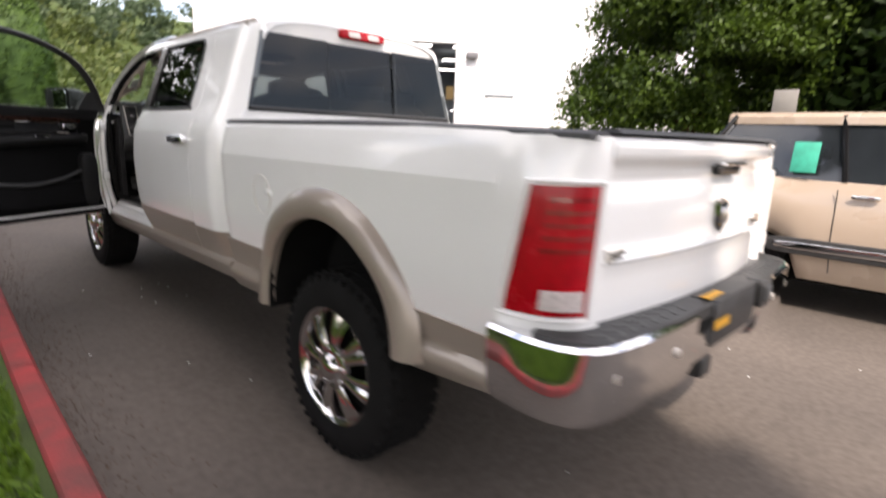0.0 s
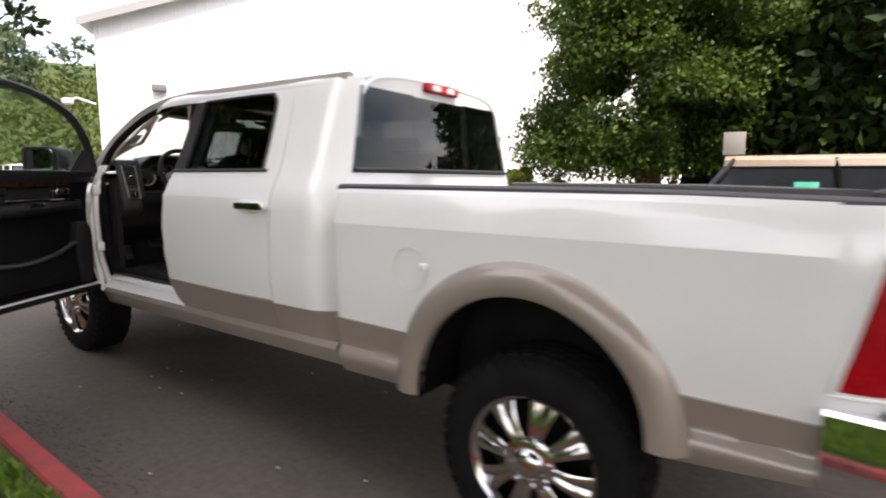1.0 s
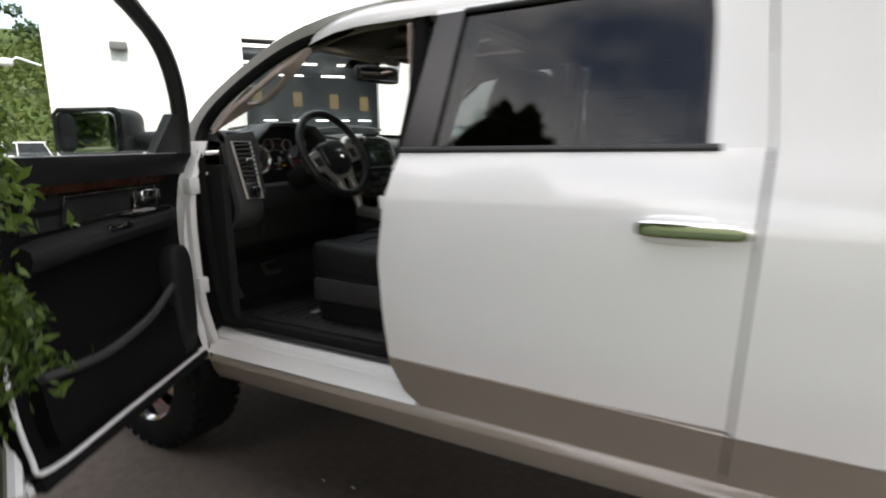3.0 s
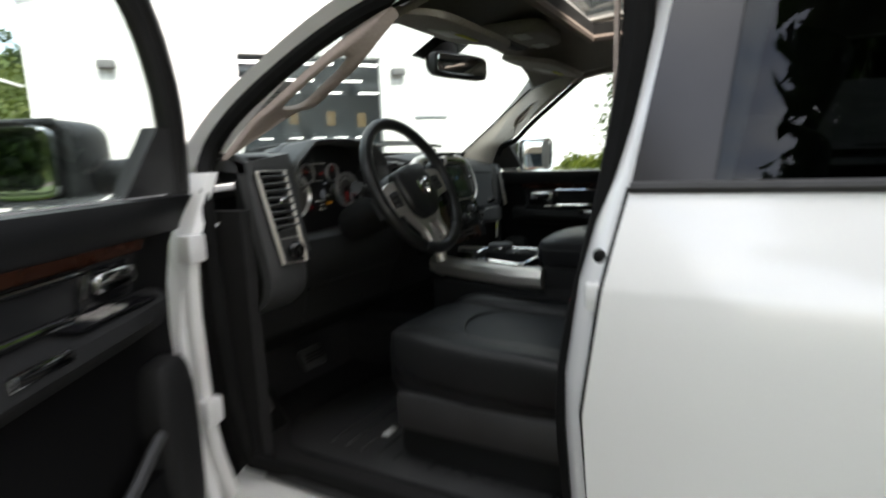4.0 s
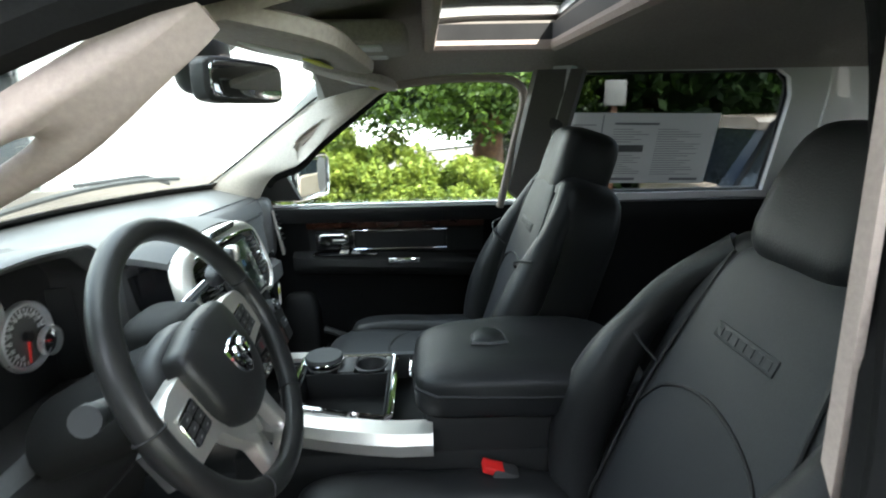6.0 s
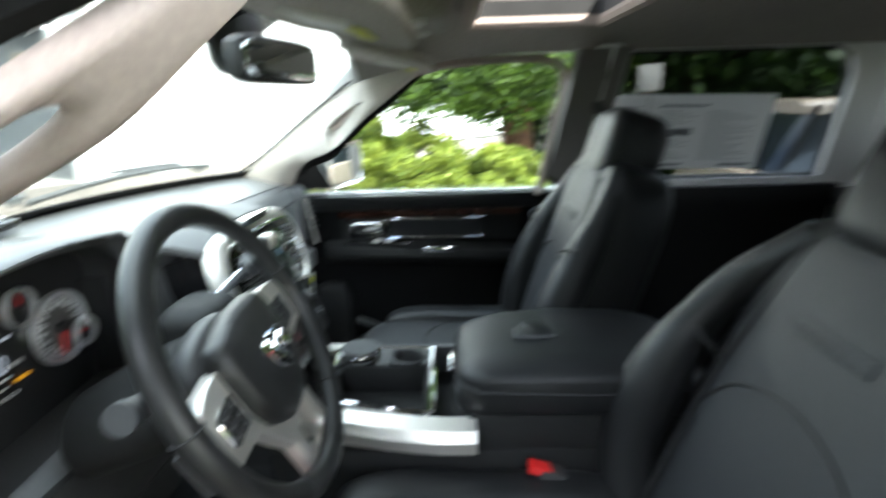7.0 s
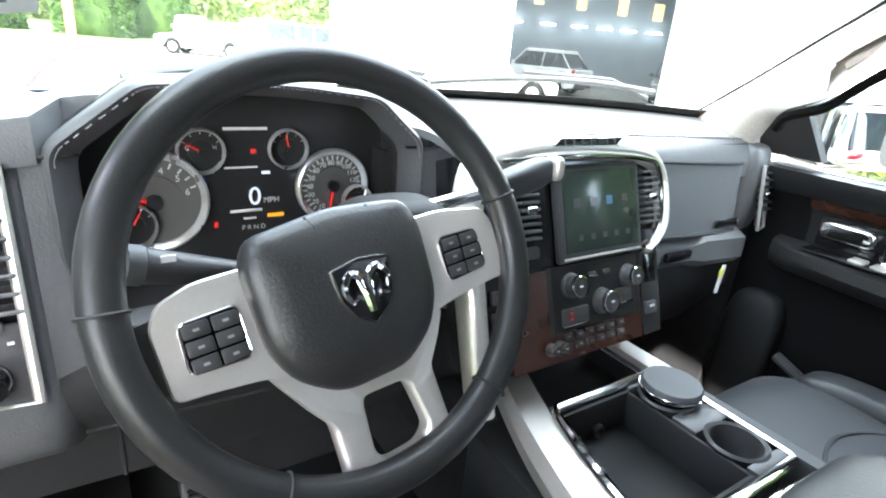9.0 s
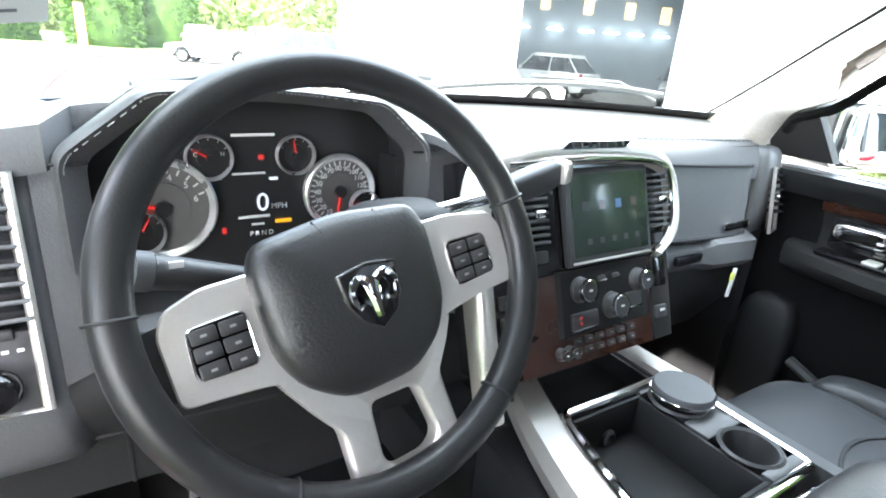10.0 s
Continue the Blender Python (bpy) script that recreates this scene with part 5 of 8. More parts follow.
def dash_skirt(u, v):
    """Body below the dash top."""
    x = 0.80 * u
    prof = [(3.53, 1.58), (3.52, 1.45), (3.50, 1.30), (3.56, 1.12), (3.75, 1.00)]
    i = v * 4
    k = min(int(i), 3)
    y = prof[k][0] + (prof[k + 1][0] - prof[k][0]) * (i - k)
    z = prof[k][1] + (prof[k + 1][1] - prof[k][1]) * (i - k)
    return Vector((x, y + 0.13 * (1 if -0.66 < x < -0.2 and z > 1.36 else 0), z))
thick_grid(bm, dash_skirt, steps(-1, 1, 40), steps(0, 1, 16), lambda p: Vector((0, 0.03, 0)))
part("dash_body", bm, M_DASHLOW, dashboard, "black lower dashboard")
bm = B()
bx2(bm, -0.80, 0.80, 3.80, 3.83, 0.60, 1.53, 0.01)
part("bulkhead", bm, M_CARPET, truck, "dark carpeted bulkhead in the footwells")
# seam lines on the top pad
for off in (0.035,):
    tbp("seam_line", dashboard, M_SEAM, [dash_top(u, 0.16) + Vector((0, 0, 0.002)) for u in steps(-0.20, 0.98, 40)], 0.0015, 6)
bm = B()
for k in range(54):
    u = -0.20 + 1.17 * k / 54
    p, q = dash_top(u, 0.145) + Vector((0, 0, 0.003)), dash_top(u + 0.010, 0.145) + Vector((0, 0, 0.003))
    tube(bm, [p, q], 0.0009, 4)
part("stitching", bm, M_STITCH, dashboard, "grey stitching", kind="stuff")
plp("light_sensor", dashboard, M_GLOSSBLACK, (-0.12, 3.82, 1.652), (0.05, 0.03, 0.010), 0.6, 0.8)
plp("sensor_dome", dashboard, M_CHROME, (-0.12, 3.815, 1.662), (0.018, 0.012, 0.006), 0.8, 0.8)

# instrument binnacle
bm = B()
arch = round_poly([(-0.655, 1.385), (-0.655, 1.613), (-0.563, 1.684), (-0.42, 1.692), (-0.268, 1.676), (-0.195, 1.612), (-0.195, 1.40)], [0.01, 0.016, 0.014, 0.08, 0.016, 0.02, 0.01], 4)
cen = (-0.425, 1.53)
def binn(f, y):
    return [Vector((cen[0] + (a - cen[0]) * f, y, cen[1] + (b - cen[1]) * f)) for a, b in arch]
loft(bm, [[p + Vector((0, 0.16, -0.022)) for p in binn(1.0, 3.52)], binn(1.0, 3.500), binn(0.99, 3.484), binn(0.97, 3.479), binn(0.87, 3.502), binn(0.862, 3.510)], caps=False)
bz = part("binnacle", bm, M_DASH, dashboard, "stitched hood round the instruments", sharp=50)
bm = B()
loft(bm, [binn(0.862, 3.510), binn(0.91, 3.535), binn(0.955, 3.606)], caps=False)
part("hood_lining", bm, M_BLACK, bz, "black lining of the hood")
bm = B()
line = smooth_line([Vector((cen[0] + (a - cen[0]) * 0.950, 3.4800, cen[1] + (b - cen[1]) * 0.950)) for a, b in arch[5:-5]], 12)
for k in range(0, len(line) - 1, 2):
    tube(bm, [line[k], line[k + 1]], 0.0008, 4)
part("hood_stitching", bm, M_STITCH, bz, kind="stuff")
for x0, x1 in ((-0.656, -0.622), (-0.228, -0.194)):
    tbp("seam_line", bz, M_SEAM, [(x0, 3.485, 1.604), ((x0 + x1) / 2, 3.486, 1.603), (x1, 3.498, 1.602)], 0.0022, 6)
bm = B()
loft(bm, [binn(0.957, 3.604), binn(0.957, 3.625)])
face = part("instrument_panel", bm, M_DIALFACE, dashboard, "black instrument panel with lit dials")


def text(body, c, size, mat, parent, rot, name="display_text", depth=0.0004):
    cu = bpy.data.curves.new(name, "FONT")
    cu.body, cu.size, cu.align_x, cu.align_y, cu.extrude = body, size, "CENTER", "CENTER", depth
    tmp = bpy.data.objects.new(name, cu)
    me = bpy.data.meshes.new_from_object(tmp)
    bpy.data.objects.remove(tmp)
    me.materials.append(mat)
    ob = new(name, me)
    ob.parent = parent
    ob.matrix_basis = Matrix.Translation(c) @ rot.to_4x4()
    return ob
FACING = Matrix.Rotation(radians(90), 3, "X")


def dial(x, z, r, needle, ticks, span=(225, -45), bezel=M_DIALRING, digits=(), near=0.0):
    bm = B()
    inner = 0.90 if r > 0.04 else 0.93
    rev(bm, [(r * 1.06, 0.0), (r * 1.05, 0.010), (r * 1.0, 0.012), (r * inner, 0.006), (r * inner, 0.0)], (x, 3.602, z), (0, -1, 0), 40)
    d = part("dial", bm, bezel, face, "silver ringed dial")
    bm = B()
    rev(bm, [(r * 0.92, 0.002), (r * 0.55, 0.002), (r * 0.54, 0.004), (0, 0.004)], (x, 3.602, z), (0, -1, 0), 36)
    part("dial_face", bm, M_DIALGREY if r > 0.04 else M_DIALFACE, d)
    bm = B()
    for k in range(ticks):
        a = radians(span[0] + (span[1] - span[0]) * k / (ticks - 1))
        for rr, w in ((0.84, 0.004),):
            rr = 0.80 if r > 0.04 else 0.84
            bx(bm, (x + r * rr * math.cos(a), 3.5985, z + r * rr * math.sin(a)), (r * 0.12, 0.001, r * 0.035), 0, 1, Matrix.Rotation(-a, 3, "Y"))
    part("dial_marks", bm, M_MARK, d, kind="stuff")
    for word, deg in digits:
        f = 0.66 if r > 0.04 else 0.60
        text(word, (x + r * f * math.cos(radians(deg)), 3.5978, z + r * f * math.sin(radians(deg))), r * (0.19 if r > 0.04 else 0.26), M_MARK, d, FACING, "dial_digit")
    a = radians(needle)
    bm = B()
    tube(bm, [(x, 3.594, z), (x + r * 0.8 * math.cos(a), 3.594, z + r * 0.8 * math.sin(a))], [r * 0.045, r * 0.02], 6)
    part("needle", bm, M_REDGLOW, d, "glowing red needle")
    bm = B()
    cyl(bm, (x, 3.598, z), (x, 3.590, z), r * 0.16, seg=16)
    part("needle_hub", bm, M_DIALFACE, d)
    d.location.y -= near


dial(-0.545, 1.515, 0.066, 165, 13, (200, 20), M_DIALRING, [(str(k), 195 - 30 * k) for k in range(7)])
dial(-0.292, 1.522, 0.056, 262, 25, (262, 5), M_DIALRING, [(str(v), 95 - 2.1 * (v - 80)) for v in range(10, 121, 10)])
dial(-0.482, 1.582, 0.030, 150, 5, (150, 30), digits=[("C", 165), ("H", 15)])
dial(-0.362, 1.582, 0.028, 100, 5, (150, 30))
dial(-0.575, 1.486, 0.030, 60, 5, (150, 30), near=0.008)
dial(-0.253, 1.498, 0.024, 160, 5, (150, 30), near=0.008)
text("0", (-0.412, 3.600, 1.512), 0.038, M_WHITEGLOW, face, FACING)
text("P R N D", (-0.415, 3.600, 1.4655), 0.010, M_MARK, face, FACING)
text("MPH", (-0.388, 3.600, 1.506), 0.012, M_MARK, face, FACING)
for x, z, w, h, m in ((-0.43, 1.557, 0.046, 0.0028, M_MARK), (-0.395, 1.548, 0.012, 0.004, M_WHITEGLOW), (-0.425, 1.492, 0.045, 0.004, M_MARK), (-0.42, 1.480, 0.018, 0.003, M_MARK), (-0.422, 1.612, 0.06, 0.004, M_MARK), (-0.412, 1.580, 0.007, 0.006, M_REDGLOW), (-0.468, 1.474, 0.005, 0.008, M_REDGLOW), (-0.382, 1.482, 0.024, 0.005, M_AMBERGLOW), (-0.483, 1.535, 0.006, 0.018, M_BLUEGLOW), (-0.470, 1.552, 0.006, 0.004, M_MARK)):
    bxp("display_mark", face, m, (x, 3.6005, z), (w, 0.002, h), 0)

# left end: air vent and light switches
vent_tilt = Matrix.Rotation(radians(-13), 3, "X")
def on_vent(x, z, out=0.0):
    return Vector((x, 3.497 - 0.055 * (1.60 - z) / 0.26 - out, z))
bm = B()
END = smooth_line([(0, 3.74, 1.646), (0, 3.62, 1.648), (0, 3.550, 1.645), (0, 3.518, 1.635), (0, 3.503, 1.615), (0, 3.498, 1.585), (0, 3.472, 1.46), (0, 3.450, 1.36), (0, 3.444, 1.31), (0, 3.462, 1.26), (0, 3.52, 1.215)], 4)
def dash_end(x, k):
    p = END[k]
    roll = max(0.0, (x + 0.690) / 0.045)
    return Vector((x, p.y + 0.055 * roll ** 2.2, p.z - 0.012 * roll ** 2))
thick_grid(bm, dash_end, (-0.81, -0.76, -0.70, -0.685, -0.675, -0.666, -0.658, -0.651, -0.645), range(len(END)), lambda p: Vector((0, 0.03, -0.01)))
part("dash_end", bm, M_DASH, dashboard, "soft rounded dash end round the air vent", sharp=60)
bm = B()
fr = [(-0.790, 1.597), (-0.692, 1.597), (-0.688, 1.352), (-0.770, 1.356)]
tube(bm, [on_vent(x, z, 0.012) for x, z in fr], 0.006, 8, closed=True)
vf = part("vent_frame", bm, M_SATIN, dashboard, "satin silver vent frame")
bm = B()
vs = [bm.verts.new(on_vent(x, z, 0.003)) for x, z in fr]
bm.faces.new(vs)
part("vent_back", bm, M_GLOSSBLACK, vf)
for k in range(8):
    z = 1.580 - 0.0185 * k
    bxp("louvre", vf, M_LOUVRE, on_vent(-0.739 + 0.001 * k, z, 0.012), (0.088, 0.022, 0.0045), 0.0015, Matrix.Rotation(radians(-24), 3, "X"))
plp("vent_slider", vf, M_CHROME, on_vent(-0.732, 1.518, 0.026), (0.016, 0.006, 0.009), 0.6, 0.6)
bxp("switch_panel", vf, M_BLACK, on_vent(-0.7295, 1.395, 0.008), (0.074, 0.008, 0.088), 0.006, vent_tilt)
knob_c = on_vent(-0.730, 1.388, 0.018)
bm = B()
rev(bm, [(0.024, 0.0), (0.024, 0.012), (0.020, 0.018), (0.0, 0.019)], knob_c, (0, -1, -0.2), 28)
kn = part("light_knob", bm, M_GLOSSBLACK, vf, "round headlamp knob")
bxp("knob_grip", kn, M_CHROME, knob_c + Vector((0, -0.02, -0.004)), (0.006, 0.006, 0.034), 0.002, vent_tilt)
bxp("dimmer_wheel", vf, M_RAIL, on_vent(-0.732, 1.438, 0.014), (0.05, 0.008, 0.012), 0.003)
for k in range(5):
    bxp("switch_mark", vf, M_MARK, on_vent(-0.756 + 0.013 * k, 1.420, 0.0135), (0.006, 0.002, 0.003), 0)
demist = Matrix.Rotation(radians(-24), 3, "X")
dv = bxp("demist_vent", dashboard, M_GLOSSBLACK, (-0.742, 3.504, 1.620), (0.094, 0.006, 0.030), 0.002, demist, "small black demister vent")
for k in range(6):
    bxp("vent_bar", dv, M_BLACK, (-0.782 + 0.016 * k, 3.500, 1.619), (0.003, 0.006, 0.028), 0.001, demist)
for dz in (-0.0155, 0.0155):
    bxp("vent_edge", dv, M_BLACK, Vector((-0.742, 3.501, 1.6195)) + demist @ Vector((0, 0, dz)), (0.098, 0.006, 0.003), 0.001, demist)
# flanks beside the instruments and the knee panel
bm = B()
loft(bm, [[(-0.672, 3.455, 1.36), (-0.640, 3.46, 1.37), (-0.645, 3.58, 1.37), (-0.672, 3.58, 1.36)], [(-0.676, 3.500, 1.60), (-0.652, 3.50, 1.595), (-0.652, 3.60, 1.595), (-0.68, 3.60, 1.60)]])
part("dash_flank", bm, M_DASH, dashboard)
bm = B()
loft(bm, [[(-0.212, 3.45, 1.36), (-0.15, 3.42, 1.36), (-0.15, 3.58, 1.36), (-0.205, 3.58, 1.37)], [(-0.199, 3.490, 1.595), (-0.14, 3.485, 1.605), (-0.13, 3.60, 1.605), (-0.199, 3.60, 1.595)]])
part("dash_flank", bm, M_DASH, dashboard)
bm = B()
def knee(u, v):
    return Vector((-0.79 + 0.60 * u, 3.458 + 0.055 * v - 0.035 * math.sin(math.pi * min(1, v * 1.6)) + 0.02 * (1 - u), 1.395 - 0.25 * v))
thick_grid(bm, knee, steps(0, 1, 12), steps(0, 1, 10), lambda p: Vector((0, 0.03, 0)))
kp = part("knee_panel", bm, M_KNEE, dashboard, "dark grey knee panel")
tbp("seam_line", kp, M_SEAM, [knee(u, 0.55) + Vector((0, -0.001, 0)) for u in steps(0.0, 1, 10)], 0.003, 5)
tbp("seam_line", kp, M_SEAM, [knee(0.28, v) + Vector((0, -0.001, 0)) for v in steps(0.55, 1, 6)], 0.003, 5)

# passenger side
bm = B()
def glove(u, v):
    x = 0.225 + 0.545 * u
    return Vector((x, 3.503 - 0.018 * v - 0.010 * math.sin(math.pi * u) + 0.030 * max(0.0, (u - 0.86) / 0.14) ** 2, 1.576 - 0.056 * x - 0.158 * v))
thick_grid(bm, glove, steps(0, 0.85, 10) + [0.87, 0.90, 0.93, 0.96, 1.0], steps(0, 1, 6), lambda p: Vector((0, 0.03, 0)))
gl = part("upper_glove_box", bm, M_GLOVE, dashboard, "dark grey upper glove box lid")
tbp("seam_line", gl, M_SEAM, [glove(u, 0.0) + Vector((0, -0.002, 0.002)) for u in steps(0, 1, 10)], 0.004, 6)
tbp("seam_line", gl, M_SEAM, [glove(u, 1.0) + Vector((0, -0.002, -0.004)) for u in steps(0, 1, 10)], 0.006, 6)
nb = bxp("nameplate", gl, M_CHROME, (0.665, 3.474, 1.402), (0.10, 0.006, 0.020), 0.003, label="chrome nameplate")
bxp("lettering_bar", nb, M_GLOSSBLACK, (0.665, 3.4705, 1.402), (0.085, 0.002, 0.009), 0)
bm = B()
sec = [(3.475, 1.405), (3.455, 1.395), (3.452, 1.345), (3.47, 1.325), (3.53, 1.32), (3.53, 1.405)]
loft(bm, [[(x, y + 0.016 * (0.40 < x < 0.56) + 0.03 * (x > 0.75), z + 0.006 - 0.052 * x - 0.016 * (0.40 < x < 0.56) * (z > 1.38)) for y, z in sec] for x in (0.215, 0.30, 0.385, 0.41, 0.55, 0.575, 0.66, 0.74, 0.775)])
lg = part("glove_ledge", bm, M_GLOVE, dashboard, "grey ledge over the lower glove box")
bxp("glove_latch", lg, M_GLOSSBLACK, (0.48, 3.462, 1.345), (0.09, 0.015, 0.022), 0.005)
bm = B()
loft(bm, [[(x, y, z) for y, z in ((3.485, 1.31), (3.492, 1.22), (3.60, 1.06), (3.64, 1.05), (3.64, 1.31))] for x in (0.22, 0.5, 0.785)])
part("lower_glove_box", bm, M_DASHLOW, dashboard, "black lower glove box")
bxp("paper_tag", dashboard, M_PAPER, (0.665, 3.45, 1.262), (0.014, 0.004, 0.075), 0.001, Matrix.Rotation(0.1, 3, "Y"), "white and yellow paper tag")
bxp("paper_tag", dashboard, M_LABELYELLOW, (0.662, 3.4495, 1.279), (0.015, 0.004, 0.02), 0.001)
bm = B()
sv = [(0.787, 3.482, 1.535), (0.832, 3.494, 1.526), (0.838, 3.468, 1.375), (0.794, 3.458, 1.372)]
tube(bm, [Vector(p) for p in sv], 0.0045, 8, closed=True)
rv = part("vent_frame", bm, M_SATIN, dashboard, "satin silver vent frame")
bm = B()
bm.faces.new([bm.verts.new(Vector(p) + Vector((0, 0.01, 0))) for p in sv])
part("vent_back", bm, M_GLOSSBLACK, rv)
for k in range(6):
    bxp("louvre", rv, M_BLACK, (0.811 + 0.001 * k, 3.484 - 0.003 * k, 1.515 - 0.018 * k), (0.042, 0.02, 0.004), 0.001)
plp("vent_slider", rv, M_CHROME, (0.812, 3.468, 1.462), (0.010, 0.006, 0.008), 0.6, 0.6)
plp("dash_end", dashboard, M_DASH, (0.800, 3.535, 1.470), (0.044, 0.050, 0.112), 0.45, 0.6)


# ---- centre stack ----
def st(x, t, out=0.0):
    """A place on the sloping face of the centre stack."""
    return Vector((x, 3.405 - 0.13 * t, 1.635 - 0.385 * t)) + Vector((0, -0.947, 0.32)) * out
ST = Matrix.Rotation(radians(-18.7), 3, "X")
def stack_box(name, x, t, w, h, d, mat, out=0.0, bev=0.003, parent=None, label=""):
    return bxp(name, parent or stack, mat, st(x, t, out), (w, d, h), bev, ST, label)
bm = B()
loft(bm, [[st(-0.175, t, 0.0), st(0.205, t, 0.0), st(0.205, t, -0.10), st(-0.175, t, -0.10)] for t in (0.06, 0.5, 0.85)])
stack = part("dash_centre", bm, M_GLOSSBLACK, truck, "black centre stack with a touch screen and knobs")
bm = B()
def stack_top(u, v):
    a = st(-0.185 + 0.385 * u, 0.0 + 0.06 * abs(2 * u - 1) ** 3, -0.006)
    b = Vector((-0.20 + 0.42 * u, 3.56, 1.622))
    return a + (b - a) * v + Vector((0, 0, 0.010 * math.sin(math.pi * v)))
thick_grid(bm, stack_top, steps(0, 1, 12), steps(0, 1, 6), lambda p: Vector((0, 0, -0.012)))
part("soft_cover", bm, M_GLOVE, stack, "dark grey soft top of the stack")
# silver surround: top bar and side rails
bm = B()
OUT = [(-0.216, 0.95), (-0.217, 0.70), (-0.216, 0.45), (-0.208, 0.22), (-0.182, 0.075), (-0.12, 0.022), (-0.03, 0.008), (0.06, 0.012), (0.15, 0.032), (0.199, 0.075), (0.222, 0.16), (0.226, 0.30), (0.218, 0.40), (0.195, 0.465), (0.165, 0.505)]
INN = [(-0.178, 0.95), (-0.177, 0.70), (-0.175, 0.45), (-0.168, 0.26), (-0.150, 0.150), (-0.10, 0.116), (-0.03, 0.106), (0.06, 0.106), (0.14, 0.118), (0.184, 0.142), (0.206, 0.19), (0.210, 0.30), (0.203, 0.38), (0.184, 0.435), (0.160, 0.472)]
OUT, INN = ([(p.x, p.y) for p in smooth_line([(a, b, 0) for a, b in line], 4)] for line in (OUT, INN))
def band(u, k):
    x, t = OUT[k][0] + (INN[k][0] - OUT[k][0]) * u, OUT[k][1] + (INN[k][1] - OUT[k][1]) * u
    return st(x, t, -0.012 + 0.034 * math.sin(math.pi * min(1.0, 0.08 + u * 0.86)) ** 0.45)
thick_grid(bm, band, steps(0, 1, 8), range(len(OUT)), lambda p: Vector((0, 0.016, -0.005)))
part("silver_surround", bm, M_SATIN, stack, "broad satin silver surround", sharp=60)
bm = B()
tube(bm, smooth_line([st(-0.14, 0.095, 0.018), st(0.02, 0.088, 0.020), st(0.165, 0.112, 0.018), st(0.200, 0.17, 0.018), st(0.203, 0.36, 0.014), st(0.178, 0.448, 0.012), st(0.160, 0.475, 0.010)], 6), 0.0045, 8)
part("chrome_edge", bm, M_CHROME, stack, "chrome edge line")
bm = B()
prism(bm, round_poly([(-0.075, -0.0055), (0.062, -0.0055), (0.078, 0.0055), (-0.058, 0.0065)], 0.003, 3), "z", 0, 0.004, 0.001, mapping=lambda p: st(0.03 + p.x, 0.040 - p.y / 0.41, 0.0195 + p.z))
cv = part("top_vent", bm, M_GLOSSBLACK, stack, "flat black vent in the silver surround")
for k in range(7):
    stack_box("vent_bar", -0.022 + 0.018 * k, 0.040, 0.003, 0.008, 0.002, M_BLACK, 0.0240, 0.0005, cv)
for x0 in (-0.090, 0.181):
    for k in range(9):
        stack_box("louvre", x0, 0.165 + 0.026 * k, 0.036, 0.004, 0.020, M_LOUVRE, 0.006, 0.001)
    plp("vent_slider", stack, M_CHROME, st(x0, 0.27, 0.018), (0.010, 0.005, 0.006), 0.6, 0.6)
    stack_box("vent_switch", x0, 0.425, 0.032, 0.018, 0.010, M_RAIL, 0.006)
stack_box("screen_bezel", 0.058, 0.302, 0.192, 0.150, 0.012, M_BLACK, 0.006, 0.006, label="black screen bezel")
stack_box("screen_edge", 0.058, 0.305, 0.184, 0.142, 0.005, M_RAIL, 0.0115, 0.003)
stack_box("screen_trim", 0.058, 0.470, 0.176, 0.004, 0.003, M_SATIN, 0.0145, 0.001)
scr = stack_box("touch_screen", 0.058, 0.295, 0.166, 0.124, 0.004, M_SCREEN, 0.0140, 0.001, label="dark reflecting touch screen")
for k in range(5):
    stack_box("screen_icon", 0.006 + 0.027 * k, 0.395, 0.009, 0.009, 0.001, M_RAIL, 0.0163, 0, scr)
for k in range(4):
    stack_box("screen_icon", 0.002 + 0.036 * k, 0.262, 0.013, 0.014, 0.001, (M_RAIL, M_PAPERGREY, M_BLUEMARK, M_WOOD)[k], 0.0163, 0, scr)
bm = B()
loft(bm, [[st(-0.135, t, 0.004), st(0.150, t, 0.004), st(0.150, t, -0.01), st(-0.135, t, -0.01)] for t in (0.50, 0.70, 0.85)])
part("wood_panel", bm, M_WOOD, stack, "brown wood veneer panel")
bm = B()
loft(bm, [[st(x, t, o) for x, o in ((-0.062, 0.003), (-0.056, 0.010), (0.138, 0.010), (0.144, 0.003))] for t in (0.49, 0.735)])
part("control_panel", bm, M_DASHLOW, stack, "black control panel")
def knob(x, t, r, h=0.020):
    bm = B()
    rev(bm, [(r * 1.15, 0.0), (r * 1.12, 0.004), (r, 0.006), (r * 0.94, h), (r * 0.85, h + 0.002), (0, h + 0.001)], st(x, t, 0.010), (0, -0.947, 0.32), 28)
    k = part("knob", bm, M_BLACK, stack, "round black knob with a chrome ring")
    bm = B()
    rev(bm, [(r * 0.97, h - 0.003), (r * 0.97, h + 0.003), (r * 0.86, h + 0.0035)], st(x, t, 0.010), (0, -0.947, 0.32), 28)
    part("knob_ring", bm, M_CHROME, k)
    bxp("knob_mark", k, M_MARK, st(x + r * 0.1, t, 0.010 + h + 0.002), (r * 0.35, 0.0012, r * 0.16), 0, ST)
knob(-0.018, 0.568, 0.0175)
knob(0.112, 0.576, 0.0165)
knob(0.048, 0.653, 0.0185)
knob(-0.068, 0.787, 0.009, 0.014)
knob(-0.050, 0.787, 0.009, 0.014)
for x, t, w, h in ((0.030, 0.54, 0.018, 0.007), (0.062, 0.54, 0.018, 0.007), (-0.012, 0.685, 0.058, 0.026), (0.100, 0.650, 0.038, 0.024)):
    stack_box("button", x, t, w, h, 0.008, M_BLACK, 0.009)
    stack_box("button_frame", x, t + h * 0.5 / 0.406, w, 0.0016, 0.009, M_CHROME, 0.0092, 0)
